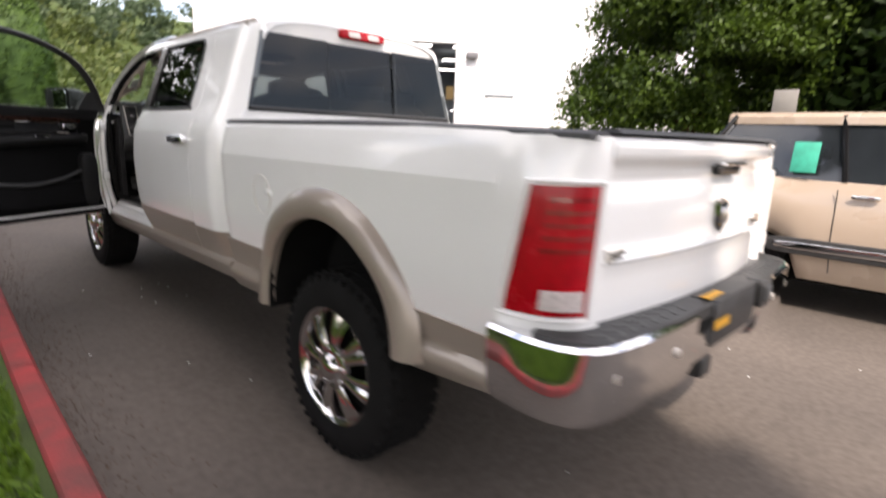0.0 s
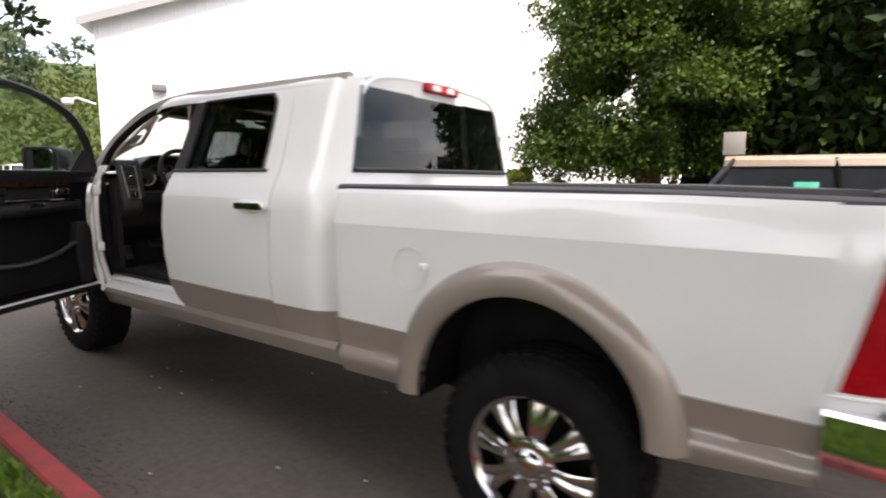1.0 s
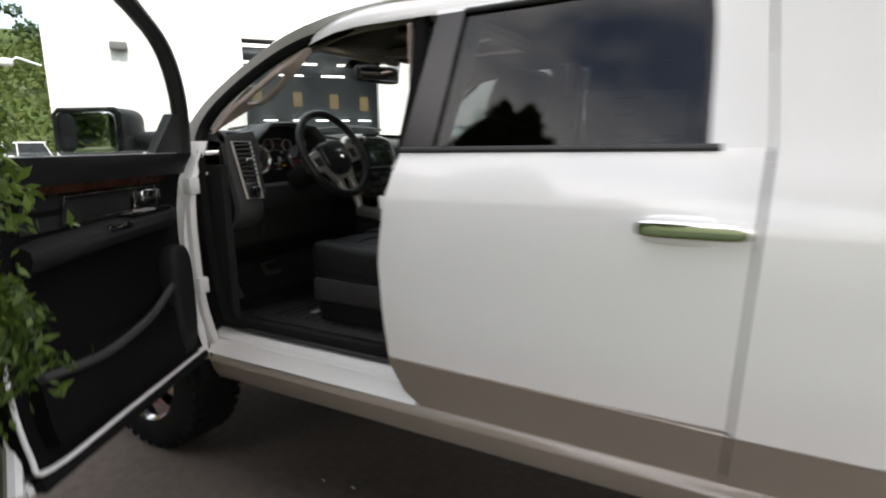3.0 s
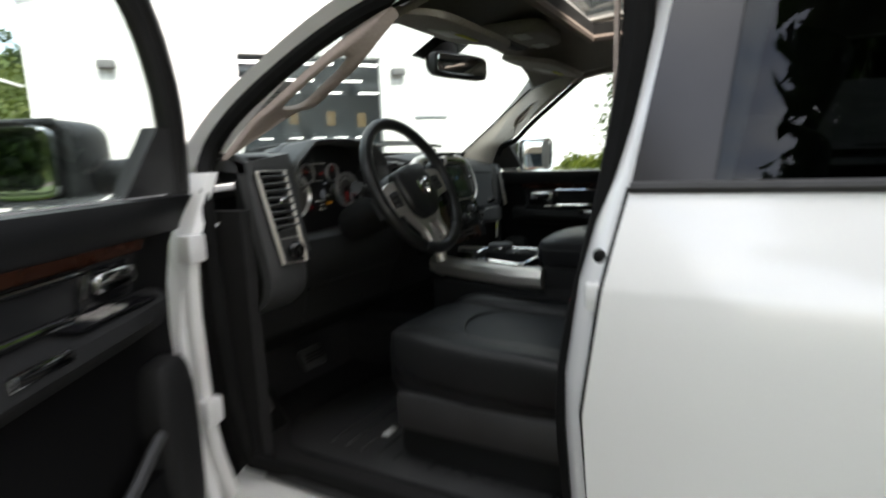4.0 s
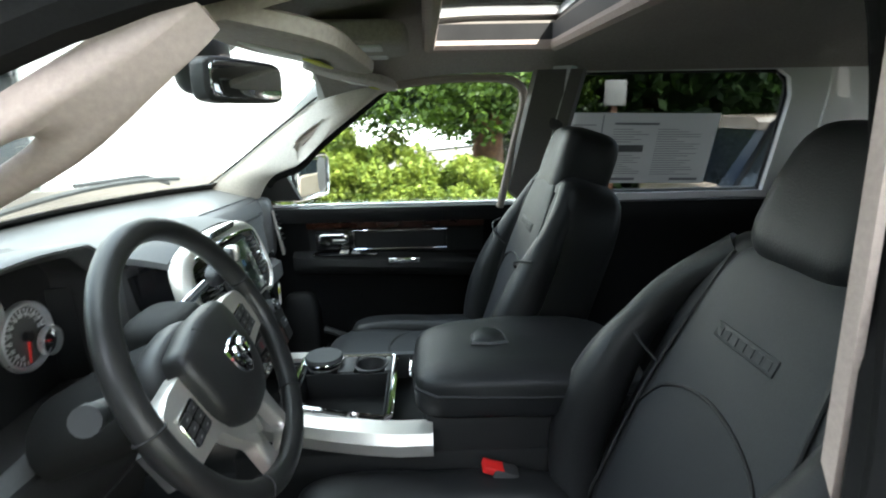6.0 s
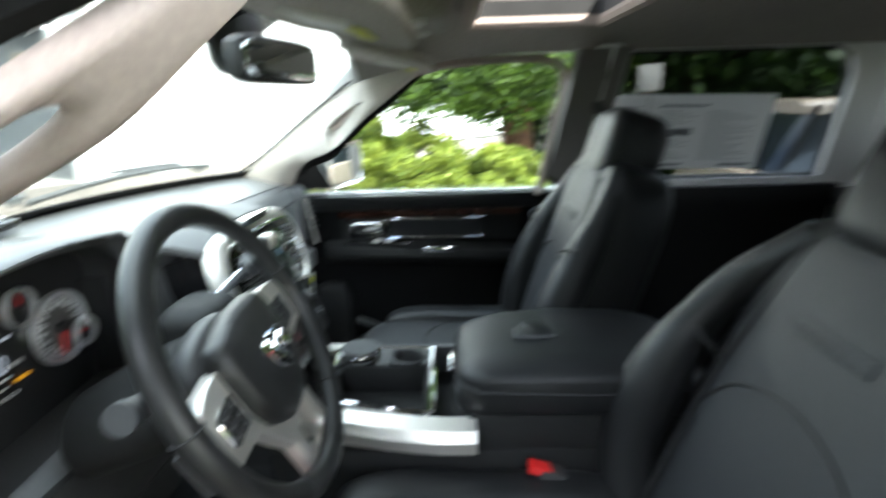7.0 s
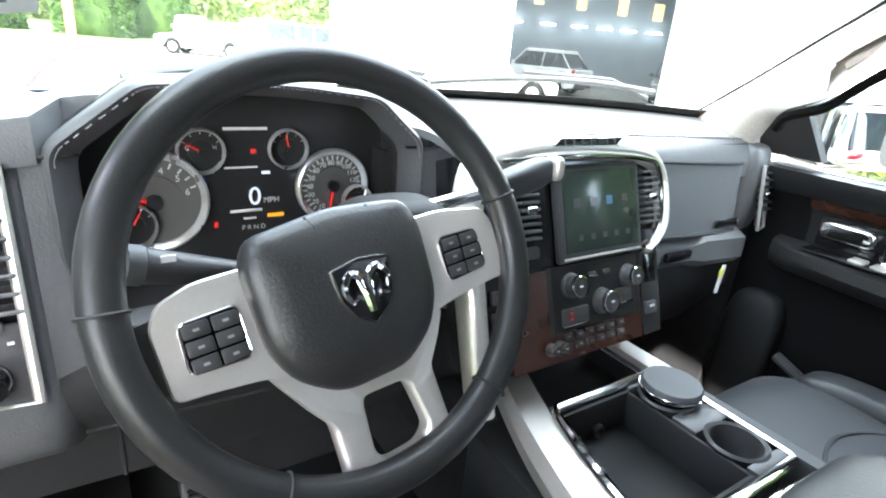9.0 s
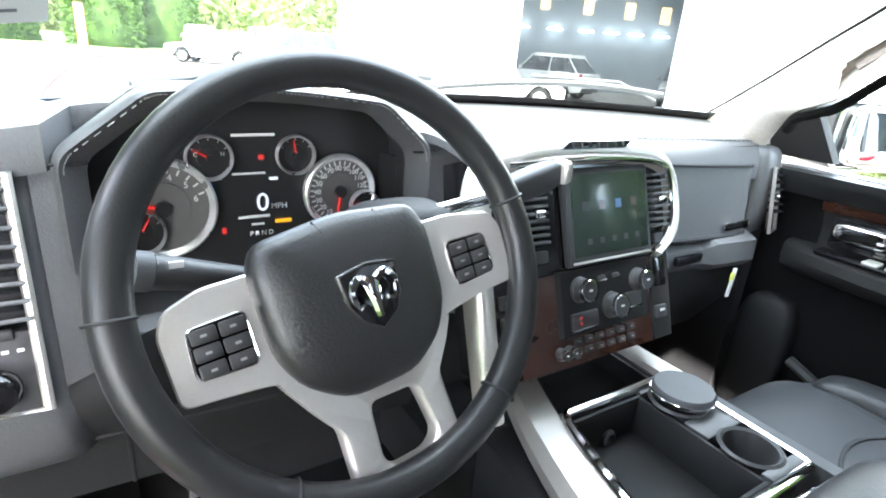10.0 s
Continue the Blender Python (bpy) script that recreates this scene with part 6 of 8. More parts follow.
stack_box("button_lamp", -0.022, 0.673, 0.004, 0.003, 0.001, M_REDGLOW, 0.0135, 0)
stack_box("button_lamp", -0.022, 0.695, 0.004, 0.003, 0.001, M_REDGLOW, 0.0135, 0)
for r_ in range(2):
    for k in range(6):
        stack_box("button", -0.026 + 0.024 * k, 0.762 + 0.040 * r_, 0.017, 0.010, 0.006, M_BLACK, 0.006, 0.002)
        stack_box("button_mark", -0.026 + 0.024 * k, 0.760 + 0.040 * r_, 0.006, 0.002, 0.0006, M_STITCH, 0.0093, 0)
bm = B()
loft(bm, [[st(x, t, o) for x, o in ((0.152, -0.004), (0.156, 0.004), (0.203, 0.002), (0.205, -0.01))] for t in (0.50, 0.62, 0.85)])
part("socket_panel", bm, M_DASHLOW, stack)
stack_box("socket_cover", 0.172, 0.735, 0.028, 0.022, 0.008, M_RAIL, 0.006)
stack_box("button_mark", 0.172, 0.728, 0.012, 0.004, 0.001, M_MARK, 0.0103, 0)
stack_box("trim_slot", 0.178, 0.57, 0.03, 0.05, 0.008, M_GLOSSBLACK, 0.002)
# side switch strip
for k in range(4):
    stack_box("side_switch", -0.155, 0.56 + 0.075 * k, 0.024, 0.020, 0.008, M_BLACK, 0.004)
    stack_box("button_mark", -0.155, 0.56 + 0.075 * k, 0.008, 0.002, 0.0006, M_STITCH, 0.0083, 0)

# ---- centre console ----
bm = B()
bx2(bm, -0.17, 0.17, 2.50, 3.34, 0.82, 1.195, 0.01)
console = part("centre_console", bm, M_DASHLOW, truck, "black centre console with silver rails")
def console_left(y):
    """Left inner edge of the console, which narrows towards the dash."""
    t = max(0.0, y - 3.0)
    return -0.150 + 0.13 * t + 0.45 * t * t
for s, ys in ((-1, (2.93, 3.00, 3.05, 3.10, 3.15, 3.20, 3.25, 3.30, 3.35, 3.40)), (1, (3.235, 3.30, 3.40))):
    bm = B()
    sec = [(0.055, 1.208), (0.060, 1.235), (0.048, 1.254), (0.003, 1.258), (-0.002, 1.235), (0.0, 1.18)]
    rings = []
    for y in ys:
        edge = -console_left(y) if s < 0 else 0.152
        rings.append([(s * (edge + x), y, z) for x, z in sec])
    loft(bm, rings)
    part("silver_rail", bm, M_SATIN, console, "satin silver console rail")
bm = B()
loft(bm, [[(0.152 + x, y, z) for x, z in ((0.050, 1.19), (0.052, 1.225), (0.040, 1.252), (0.0, 1.262), (-0.004, 1.235), (0.0, 1.18))] for y in (2.93, 3.10, 3.233)])
part("holder_surround", bm, M_RAIL, console, "dark grey surround of the cup holders")
# front tray
bm = B()
thick_grid(bm, lambda u, v: Vector((console_left(3.26 + 0.14 * v) * (1 - u) + 0.152 * u, 3.26 + 0.14 * v, 1.238 - 0.030 * (1 if 0.04 < u < 0.96 and 0.05 < v else 0))), (0, 0.03, 0.05, 0.3, 0.7, 0.95, 0.97, 1), (0, 0.04, 0.07, 0.4, 0.7, 1), lambda p: Vector((0, 0, -0.008)))
tray = part("front_tray", bm, M_DASHLOW, console, "black rubber-lined tray")
tbp("tray_edge", tray, M_RAIL, [(console_left(3.39) + 0.003, 3.39, 1.246), (console_left(3.32) + 0.003, 3.32, 1.246), (console_left(3.265) + 0.004, 3.265, 1.247), (0.146, 3.265, 1.247), (0.149, 3.39, 1.246)], 0.004, 6)
# storage box with chrome frame
BX0, BX1, BY0, BY1 = -0.144, 0.150, 3.020, 3.250
bm = B()
bx2(bm, -0.13, 0.065, BY0 + 0.01, BY1 - 0.01, 1.05, 1.065)
box = part("storage_box", bm, M_DASHLOW, console, "open black storage box")
for a in ((0.058, 0.064, BY0 + 0.017, BY1 - 0.017), (-0.128, 0.064, BY0 + 0.01, BY0 + 0.016), (-0.080, 0.064, BY1 - 0.016, BY1 - 0.01)):
    bm = B()
    bx2(bm, a[0], a[1], a[2], a[3], 1.062, 1.258, 0.001)
    part("box_wall", bm, M_DASHLOW, box)
bm = B()
loft(bm, [[(console_left(y) + 0.006, y, 1.062), (console_left(y) + 0.006, y, 1.254), (console_left(y) + 0.012, y, 1.254), (console_left(y) + 0.012, y, 1.062)] for y in (BY0 + 0.017, 3.10, 3.20, BY1 - 0.017)])
part("box_wall", bm, M_DASHLOW, box)
bm = B()
bx2(bm, 0.066, BX1, BY0 + 0.004, BY1 - 0.004, 1.15, 1.20)
part("holder_floor", bm, M_BLACK, box)
tbp("chrome_frame", box, M_CHROME, [(BX0 + 0.006, BY0, 1.258), (console_left(3.03) + 0.002, BY0 + 0.01, 1.258), (console_left(3.10) + 0.002, 3.10, 1.260), (console_left(3.17) + 0.002, 3.17, 1.262), (console_left(3.23) + 0.002, 3.23, 1.262), (console_left(3.242) + 0.003, 3.242, 1.262), (-0.080, BY1, 1.262), (BX1 - 0.01, BY1, 1.262), (BX1, BY1 - 0.01, 1.262), (BX1, BY0 + 0.01, 1.258), (BX1 - 0.006, BY0, 1.258)], 0.0075, 8, "chrome frame", closed=True)
bxp("box_end_bar", box, M_CHROME, (0.005, BY0 - 0.002, 1.260), (0.27, 0.014, 0.008), 0.004)
for a, b in ((BY0 + 0.006, 3.045), (3.118, 3.160), (3.235, BY1 - 0.006)):
    bm = B()
    bx2(bm, 0.066, 0.146, a, b, 1.20, 1.262, 0.004)
    part("holder_bridge", bm, M_BLACK, box)
for y, r in ((3.080, 0.040), (3.197, 0.040)):
    bm = B()
    rev(bm, [(r + 0.004, 0.0), (r, 0.003), (r - 0.004, 0.0), (r - 0.008, -0.05), (0, -0.05)], (0.104, y, 1.262), (0, 0, 1), 32)
    part("cup_holder", bm, M_BLACK, box, "round black cup holder")
bm = B()
rev(bm, [(0.043, 0.0), (0.047, 0.004), (0.047, 0.014), (0.044, 0.018), (0.0, 0.019)], (0.112, 3.197, 1.268), (0, 0.0, 1), 36)
ash = part("cup_lid", bm, M_RAIL, truck, "round dark grey lid in the cup holder")
bm = B()
rev(bm, [(0.0475, 0.003), (0.0485, 0.006), (0.0475, 0.009)], (0.112, 3.197, 1.268), (0, 0, 1), 36)
part("lid_ring", bm, M_CHROME, ash)
for x in (-0.05, 0.0):
    bm = B()
    rev(bm, [(0.013, 0.0), (0.013, 0.006), (0.009, 0.008), (0.008, -0.01), (0, -0.01)], (x, BY1 - 0.016, 1.205), (0, -1, 0), 20)
    part("power_socket", bm, M_CHROME if x < -0.02 else M_RAIL, box, "round power socket")
# armrest lid
bm = B()
def lid_shape(p):
    return Vector((p.x * (1 - 0.10 * max(0, p.y / 0.24)), p.y, p.z - 0.02 * (p.y / 0.24) ** 2 + 0.008 * (1 - (p.x / 0.17) ** 2)))
pillow(bm, (-0.01, 2.725, 1.315), (0.178, 0.245, 0.052), 0.35, 0.35, shape=lid_shape)
lid = part("armrest_lid", bm, M_LEATHER, truck, "black leather console lid with a pressed badge")
tbp("seam_line", lid, M_SEAM, [(-0.01 + 0.176 * a, 2.725 + 0.243 * b, 1.318) for a, b in ((1, -0.8), (1, 0), (0.93, 0.8), (0.7, 0.98), (0, 1.0), (-0.7, 0.98), (-0.93, 0.8), (-1, 0), (-1, -0.8))], 0.004, 6)
bm = B()
shield(bm, (0.0, 2.80, 1.3725), (0, 1, 0), (-1, 0, 0), 0.085, 0.105, 0.005)
em = part("pressed_badge", bm, M_RAIL, lid, "pressed shield badge")
bm = B()
shield(bm, (0.0, 2.80, 1.3775), (0, 1, 0), (-1, 0, 0), 0.070, 0.088, 0.0015)
part("badge_field", bm, M_LEATHER, em)
bxp("lid_latch", lid, M_CHROME, (0.0, 2.975, 1.300), (0.07, 0.012, 0.024), 0.005)
bm = B()
bx2(bm, -0.165, 0.155, 2.49, 2.95, 1.10, 1.27, 0.02)
part("armrest_bin", bm, M_DASHLOW, console, "black console bin")
bk = bxp("buckle", truck, M_BLACK, (-0.205, 2.80, 1.13), (0.04, 0.055, 0.10), 0.008, Matrix.Rotation(0.3, 3, "X"), "seat belt buckle with a red button")
bxp("buckle_button", bk, M_REDBTN, (-0.205, 2.812, 1.178), (0.034, 0.045, 0.016), 0.004, Matrix.Rotation(0.3, 3, "X"), "red release button")


# ---- steering wheel ----
SW_C, SW_N = Vector((-0.422, 3.238, 1.540)), Vector((0, -0.905, 0.425)).normalized()
SW_UP = SW_N.cross(Vector((1, 0, 0)))
SW_R = (Vector((1, 0, 0)) * math.cos(radians(9)) + SW_UP * math.sin(radians(9))).normalized()
SW_U = SW_N.cross(SW_R)
def sw(a, b, out=0.0):
    """A place on the wheel: a to the right, b up, out towards the driver."""
    return SW_C + SW_R * a + SW_U * b + SW_N * out
SW_M = Matrix((SW_R, SW_U, SW_N)).transposed()
bm = B()
ringpts = [sw(0.198 * math.cos(t), 0.199 * math.sin(t)) for t in (2 * math.pi * i / 72 for i in range(72))]
tube(bm, ringpts, 0.0175, 14, closed=True)
wheel_ob = part("steering_wheel", bm, M_WHEEL, truck, "black leather steering wheel with silver spokes")
for a in (172, 8, 235, 305):
    t = radians(a)
    bm = B()
    tang = [sw(0.198 * math.cos(t) + 0.0182 * math.cos(k) * math.cos(t), 0.199 * math.sin(t) + 0.0182 * math.cos(k) * math.sin(t), 0.0182 * math.sin(k)) for k in (2 * math.pi * i / 18 for i in range(18))]
    tube(bm, tang, 0.0018, 5, closed=True)
    part("rim_seam", bm, M_SEAM, wheel_ob)
def hw(a, b, out=0.0):
    """A place on the wheel's hub, which is set back from the rim."""
    return sw(a, b, out - 0.023) + Vector((-0.004, 0, 0)) - SW_UP * 0.014
bm = B()
hub_line = round_poly([(-0.089, 0.042), (-0.078, 0.068), (0.0, 0.077), (0.078, 0.068), (0.089, 0.042), (0.087, -0.030), (0.070, -0.064), (0.034, -0.089), (-0.034, -0.089), (-0.070, -0.064), (-0.087, -0.030)], 0.016, 3)
loft(bm, [[hw(a * f, b * f, o) for a, b in hub_line] for f, o in ((0.97, 0.004), (1.0, 0.014), (1.0, 0.026), (0.985, 0.033), (0.945, 0.039), (0.85, 0.044), (0.65, 0.049), (0.4, 0.0515), (0.15, 0.0525))])
hub = part("airbag_cover", bm, M_AIRBAG, wheel_ob, "black grained airbag cover")
tbp("cover_seam", wheel_ob, M_SEAM, [hw(-0.024, 0.073, 0.036), hw(-0.021, 0.062, 0.0435), hw(-0.017, 0.036, 0.0500)], 0.0012, 5)
tbp("cover_seam", wheel_ob, M_SEAM, [hw(0.036, 0.070, 0.037), hw(0.033, 0.060, 0.0435), hw(0.030, 0.034, 0.0500)], 0.0012, 5)
bm = B()
shield(bm, hw(0.006, -0.005, 0.050), SW_R, SW_U, 0.060, 0.064, 0.005)
eb = part("wheel_badge", bm, M_CHROME, wheel_ob, "chrome shield badge")
bm = B()
shield(bm, hw(0.006, -0.005, 0.0552), SW_R, SW_U, 0.054, 0.058, 0.001)
part("badge_field", bm, M_GLOSSBLACK, wheel_ob)
for dx in (-1, 1):
    bm = B()
    horn = smooth_line([hw(0.006 + dx * 0.004, 0.008, 0.057), hw(0.006 + dx * 0.013, 0.014, 0.059), hw(0.006 + dx * 0.021, 0.004, 0.059), hw(0.006 + dx * 0.019, -0.010, 0.058), hw(0.006 + dx * 0.012, -0.010, 0.057)], 4)
    tube(bm, horn, [0.0045 - 0.0025 * k / (len(horn) - 1) for k in range(len(horn))], 6)
    part("badge_relief", bm, M_CHROME, wheel_ob)
bm = B()
loft(bm, [[hw(0.006 + a * w, y, 0.0555 + o) for a, o in ((-1, 0), (-0.4, 0.004), (0.4, 0.004), (1, 0))] for y, w in ((0.012, 0.010), (0.0, 0.008), (-0.014, 0.0055), (-0.024, 0.004))])
part("badge_relief", bm, M_CHROME, wheel_ob)
bm = B()
pillow(bm, hw(0, 0, -0.03), (0.085, 0.075, 0.03), 0.6, 0.7, SW_M)
part("wheel_back", bm, M_BLACK, wheel_ob)
def plate(name, outline, top, back, label):
    """A thin plate with a rounded rim in the plane of the spokes."""
    bm = B()
    c = (sum(p[0] for p in outline) / len(outline), sum(p[1] for p in outline) / len(outline))
    loft(bm, [[hw(c[0] + (a - c[0]) * f, c[1] + (b - c[1]) * f, o) for a, b in outline] for f, o in ((0.98, back), (1.0, top - 0.006), (0.992, top - 0.002), (0.965, top), (0.5, top + 0.001))])
    return part(name, bm, M_SATIN, wheel_ob, label)
for s in (-1, 1):
    far, dx = (0.166, -0.010) if s < 0 else (0.188, 0.004)
    side = [(0.070, 0.046), (0.125, 0.046), (far - 0.010, 0.036), (far, 0.018), (far - 0.002, -0.044), (0.140, -0.046), (0.096, -0.052), (0.070, -0.060)]
    bm = B()
    arm = [(0.12, 0.030), (0.192, 0.022), (0.192, -0.036), (0.12, -0.038)]
    loft(bm, [[hw(s * a, b, o) for a, b in arm] for o in (-0.008, 0.010)])
    part("spoke_arm", bm, M_BLACK, wheel_ob, "black arm between spoke and rim")
    plate("side_spoke", [(s * a, b) for a, b in round_poly(side, 0.008, 3)], 0.020, -0.004, "satin silver spoke")
    pts = round_poly([(0.107 + dx, 0.018), (0.155 + dx, 0.016), (0.157 + dx, -0.026), (0.107 + dx, -0.029)], 0.007, 3)
    bm = B()
    loft(bm, [[hw(s * a, b, 0.0185) for a, b in pts], [hw(s * a, b, 0.0230) for a, b in pts]])
    part("switch_panel", bm, M_GLOSSBLACK, wheel_ob)
    bm = B()
    tube(bm, [hw(s * a, b, 0.0225) for a, b in pts], 0.0010, 5, closed=True)
    part("switch_frame", bm, M_CHROME, wheel_ob)
    for i in range(2):
        for j in range(3):
            c = hw(s * (0.1195 + dx + 0.0235 * i), 0.0085 - 0.0145 * j, 0.0238)
            bxp("wheel_button", wheel_ob, M_BLACK, c, (0.0215, 0.0125, 0.004), 0.0025, SW_M)
            bxp("button_mark", wheel_ob, M_STITCH, c + SW_N * 0.0022, (0.005, 0.0022, 0.0005), 0, SW_M)
# lower spoke: one silver frame round a window
fork_out = round_poly([(-0.096, -0.044), (0.006, -0.060), (0.100, -0.044), (0.084, -0.076), (0.066, -0.102), (0.070, -0.174), (0.040, -0.190), (-0.018, -0.190), (-0.050, -0.176), (-0.050, -0.116), (-0.066, -0.094)], 0.006, 3)
fork_hole = round_poly([(-0.014, -0.104), (0.034, -0.106), (0.043, -0.160), (0.030, -0.171), (-0.006, -0.171), (-0.017, -0.160)], 0.008, 3)
fork_c = (0.011, -0.138)
def reach(poly, ang):
    """Distance from the window's middle to an outline in one direction."""
    dx, dy = math.cos(ang), math.sin(ang)
    best = 0.0
    for (ax, ay), (bx_, by_) in zip(poly, poly[1:] + poly[:1]):
        ex, ey = bx_ - ax, by_ - ay
        den = dx * ey - dy * ex
        if abs(den) > 1e-12:
            k = ((ax - fork_c[0]) * ey - (ay - fork_c[1]) * ex) / den
            u = ((ax - fork_c[0]) * dy - (ay - fork_c[1]) * dx) / den
            if k > 0 and -1e-6 <= u <= 1 + 1e-6:
                best = max(best, k)
    return best
bm = B()
rings = []
angs = [2 * math.pi * k / 96 for k in range(96)]
fork_out, fork_hole = [tuple(p) for p in fork_out], [tuple(p) for p in fork_hole]
for poly, grow, o in ((fork_out, -0.002, -0.004), (fork_out, 0.0, 0.012), (fork_out, -0.0015, 0.016), (fork_out, -0.005, 0.0185), (fork_hole, 0.005, 0.0185), (fork_hole, 0.0015, 0.016), (fork_hole, 0.0, 0.012), (fork_hole, 0.002, -0.004)):
    rings.append([hw(fork_c[0] + (reach(poly, a) + grow) * math.cos(a), fork_c[1] + (reach(poly, a) + grow) * math.sin(a), o) for a in angs])
loft(bm, rings, caps=False)
part("lower_spoke", bm, M_SATIN, wheel_ob, "satin silver forked lower spoke")
# column, stalks
bm = B()
rings = []
for t, r in ((0.03, 0.055), (0.06, 0.075), (0.14, 0.08), (0.26, 0.07)):
    rings.append([sw(r * 1.15 * math.cos(k), r * 0.8 * math.sin(k) - 0.01, -t) for k in (2 * math.pi * i / 24 for i in range(24))])
loft(bm, rings)
column = part("steering_column", bm, M_DASHLOW, truck, "black steering column cover")
stalk = tbp("stalk", column, M_BLACK, [(-0.49, 3.325, 1.515), (-0.535, 3.325, 1.525), (-0.585, 3.318, 1.540)], [0.010, 0.014, 0.017], 14, "black multifunction stalk")
tbp("stalk_ring", column, M_RAIL, [(-0.586, 3.318, 1.540), (-0.600, 3.316, 1.544)], [0.0185, 0.0185], 14)
bxp("stalk_mark", column, M_MARK, (-0.565, 3.304, 1.549), (0.012, 0.002, 0.006), 0)
tbp("gear_lever", column, M_CHROME, smooth_line([(-0.36, 3.36, 1.53), (-0.28, 3.35, 1.555), (-0.20, 3.335, 1.575)], 4), 0.009, 10, "chrome column gear lever")
plp("lever_grip", column, M_RAIL, (-0.145, 3.325, 1.592), (0.052, 0.017, 0.018), 0.5, 0.6, Matrix.Rotation(radians(-16), 3, "Y"), "dark grey lever grip")
plp("lever_cap", column, M_SATIN, (-0.096, 3.318, 1.606), (0.008, 0.015, 0.016), 0.6, 0.6)
plp("lever_boot", column, M_DASHLOW, (-0.31, 3.36, 1.53), (0.07, 0.05, 0.04), 0.6, 0.6)


# ---- seats ----
def front_seat(s):
    cx, sy, lean, rest = s * 0.435, (0.07 if s > 0 else -0.055), (18 if s > 0 else 22), (0.70 if s > 0 else 0.735)
    bm = B()
    def cush(p):
        front = max(0, p.y / 0.29)
        return Vector((p.x * (1 - 0.16 * front ** 2), p.y, p.z + 0.035 * front - 0.03 * front ** 4 - 0.018 * max(0, 1 - (p.x / 0.16) ** 2) * (1 if p.z > 0 else 0)))
    pillow(bm, (cx, 2.950, 1.055), (0.255, 0.30, 0.090), 0.35, 0.4, shape=cush)
    seat = part("front_seat", bm, M_LEATHER, truck, "black leather front seat with perforated centre panels")
    bm = B()
    pillow(bm, (cx, 2.990, 1.107), (0.172, 0.275, 0.042), 0.35, 0.35, shape=lambda p: Vector((p.x, p.y, p.z + 0.022 * max(0, p.y / 0.27) - 0.03 * max(0, p.y / 0.27) ** 4)))
    part("seat_panel", bm, M_LEATHER2, seat)
    tbp("seat_seam", seat, M_SEAM, smooth_line([(cx - 0.165, 2.96, 1.136), (cx - 0.10, 3.03, 1.151), (cx, 3.06, 1.156), (cx + 0.10, 3.03, 1.151), (cx + 0.165, 2.96, 1.136)], 5), 0.004, 6)
    for k in (-1, 1):
        tbp("seat_seam", seat, M_SEAM, smooth_line([(cx + k * 0.172, 2.72, 1.125), (cx + k * 0.174, 2.95, 1.130), (cx + k * 0.166, 3.15, 1.137), (cx + k * 0.145, 3.24, 1.117)], 5), 0.0045, 6)
        plp("seat_bolster", seat, M_LEATHER, (cx + k * 0.208, 2.93, 1.100), (0.056, 0.27, 0.068), 0.5, 0.4, shape=lambda p: Vector((p.x - k * 0.030 * max(0, p.y / 0.27) ** 2, p.y, p.z + 0.018 * max(0, p.y / 0.27))))
    # backrest, leaning back
    R = Matrix.Rotation(radians(lean), 3, "X")
    base = Vector((cx, 2.70 + sy, 1.06))
    bk_pt = lambda x, y, z: base + R @ Vector((x, y, z))
    bm = B()
    pillow(bm, bk_pt(0, -0.082, 0.33), (0.258, 0.100, 0.345), 0.35, 0.4, R, shape=lambda p: Vector((p.x * (1 - 0.07 * max(0, p.z / 0.34) ** 4), p.y, p.z)))
    back = part("seat_back", bm, M_LEATHER, seat, "black leather backrest")
    bm = B()
    pillow(bm, bk_pt(0, -0.008, 0.33), (0.190, 0.028, 0.315), 0.3, 0.35, R, shape=lambda p: Vector((p.x * (1 - 0.22 * max(0, p.z / 0.3)), p.y, p.z)))
    part("back_panel", bm, M_LEATHER2, seat)
    for k in (-1, 1):
        bm = B()
        if s < 0:
            line = smooth_line([bk_pt(k * 0.215, 0.020, 0.03), bk_pt(k * 0.255, 0.057, 0.16), bk_pt(k * 0.258, 0.064, 0.28), bk_pt(k * 0.252, 0.056, 0.39), bk_pt(k * 0.240, 0.020, 0.51), bk_pt(k * 0.170, -0.020, 0.625)], 6)
        else:
            line = smooth_line([bk_pt(k * 0.215, 0.012, 0.03), bk_pt(k * 0.240, 0.030, 0.16), bk_pt(k * 0.244, 0.028, 0.30), bk_pt(k * 0.232, 0.006, 0.46), bk_pt(k * 0.205, -0.018, 0.57), bk_pt(k * 0.150, -0.030, 0.640)], 6)
        tube(bm, line, [0.044 + 0.018 * math.sin(math.pi * min(1, i / 20)) - 0.010 * (i / 30) for i in range(31)], 14)
        part("back_bolster", bm, M_LEATHER, seat, "rounded leather side bolster")
        tbp("seat_seam", seat, M_SEAM, smooth_line([bk_pt(k * 0.186, 0.018, 0.05), bk_pt(k * 0.188, 0.0185, 0.30), bk_pt(k * 0.168, 0.018, 0.45), bk_pt(k * 0.142, 0.010, 0.62)], 4), 0.0035, 6)
        tbp("seat_seam", seat, M_SEAM, smooth_line([bk_pt(k * 0.178, 0.022, 0.385), bk_pt(k * 0.205, 0.058, 0.405), bk_pt(k * 0.245, 0.074, 0.43), bk_pt(k * 0.29, 0.045, 0.45)], 4), 0.0035, 6)
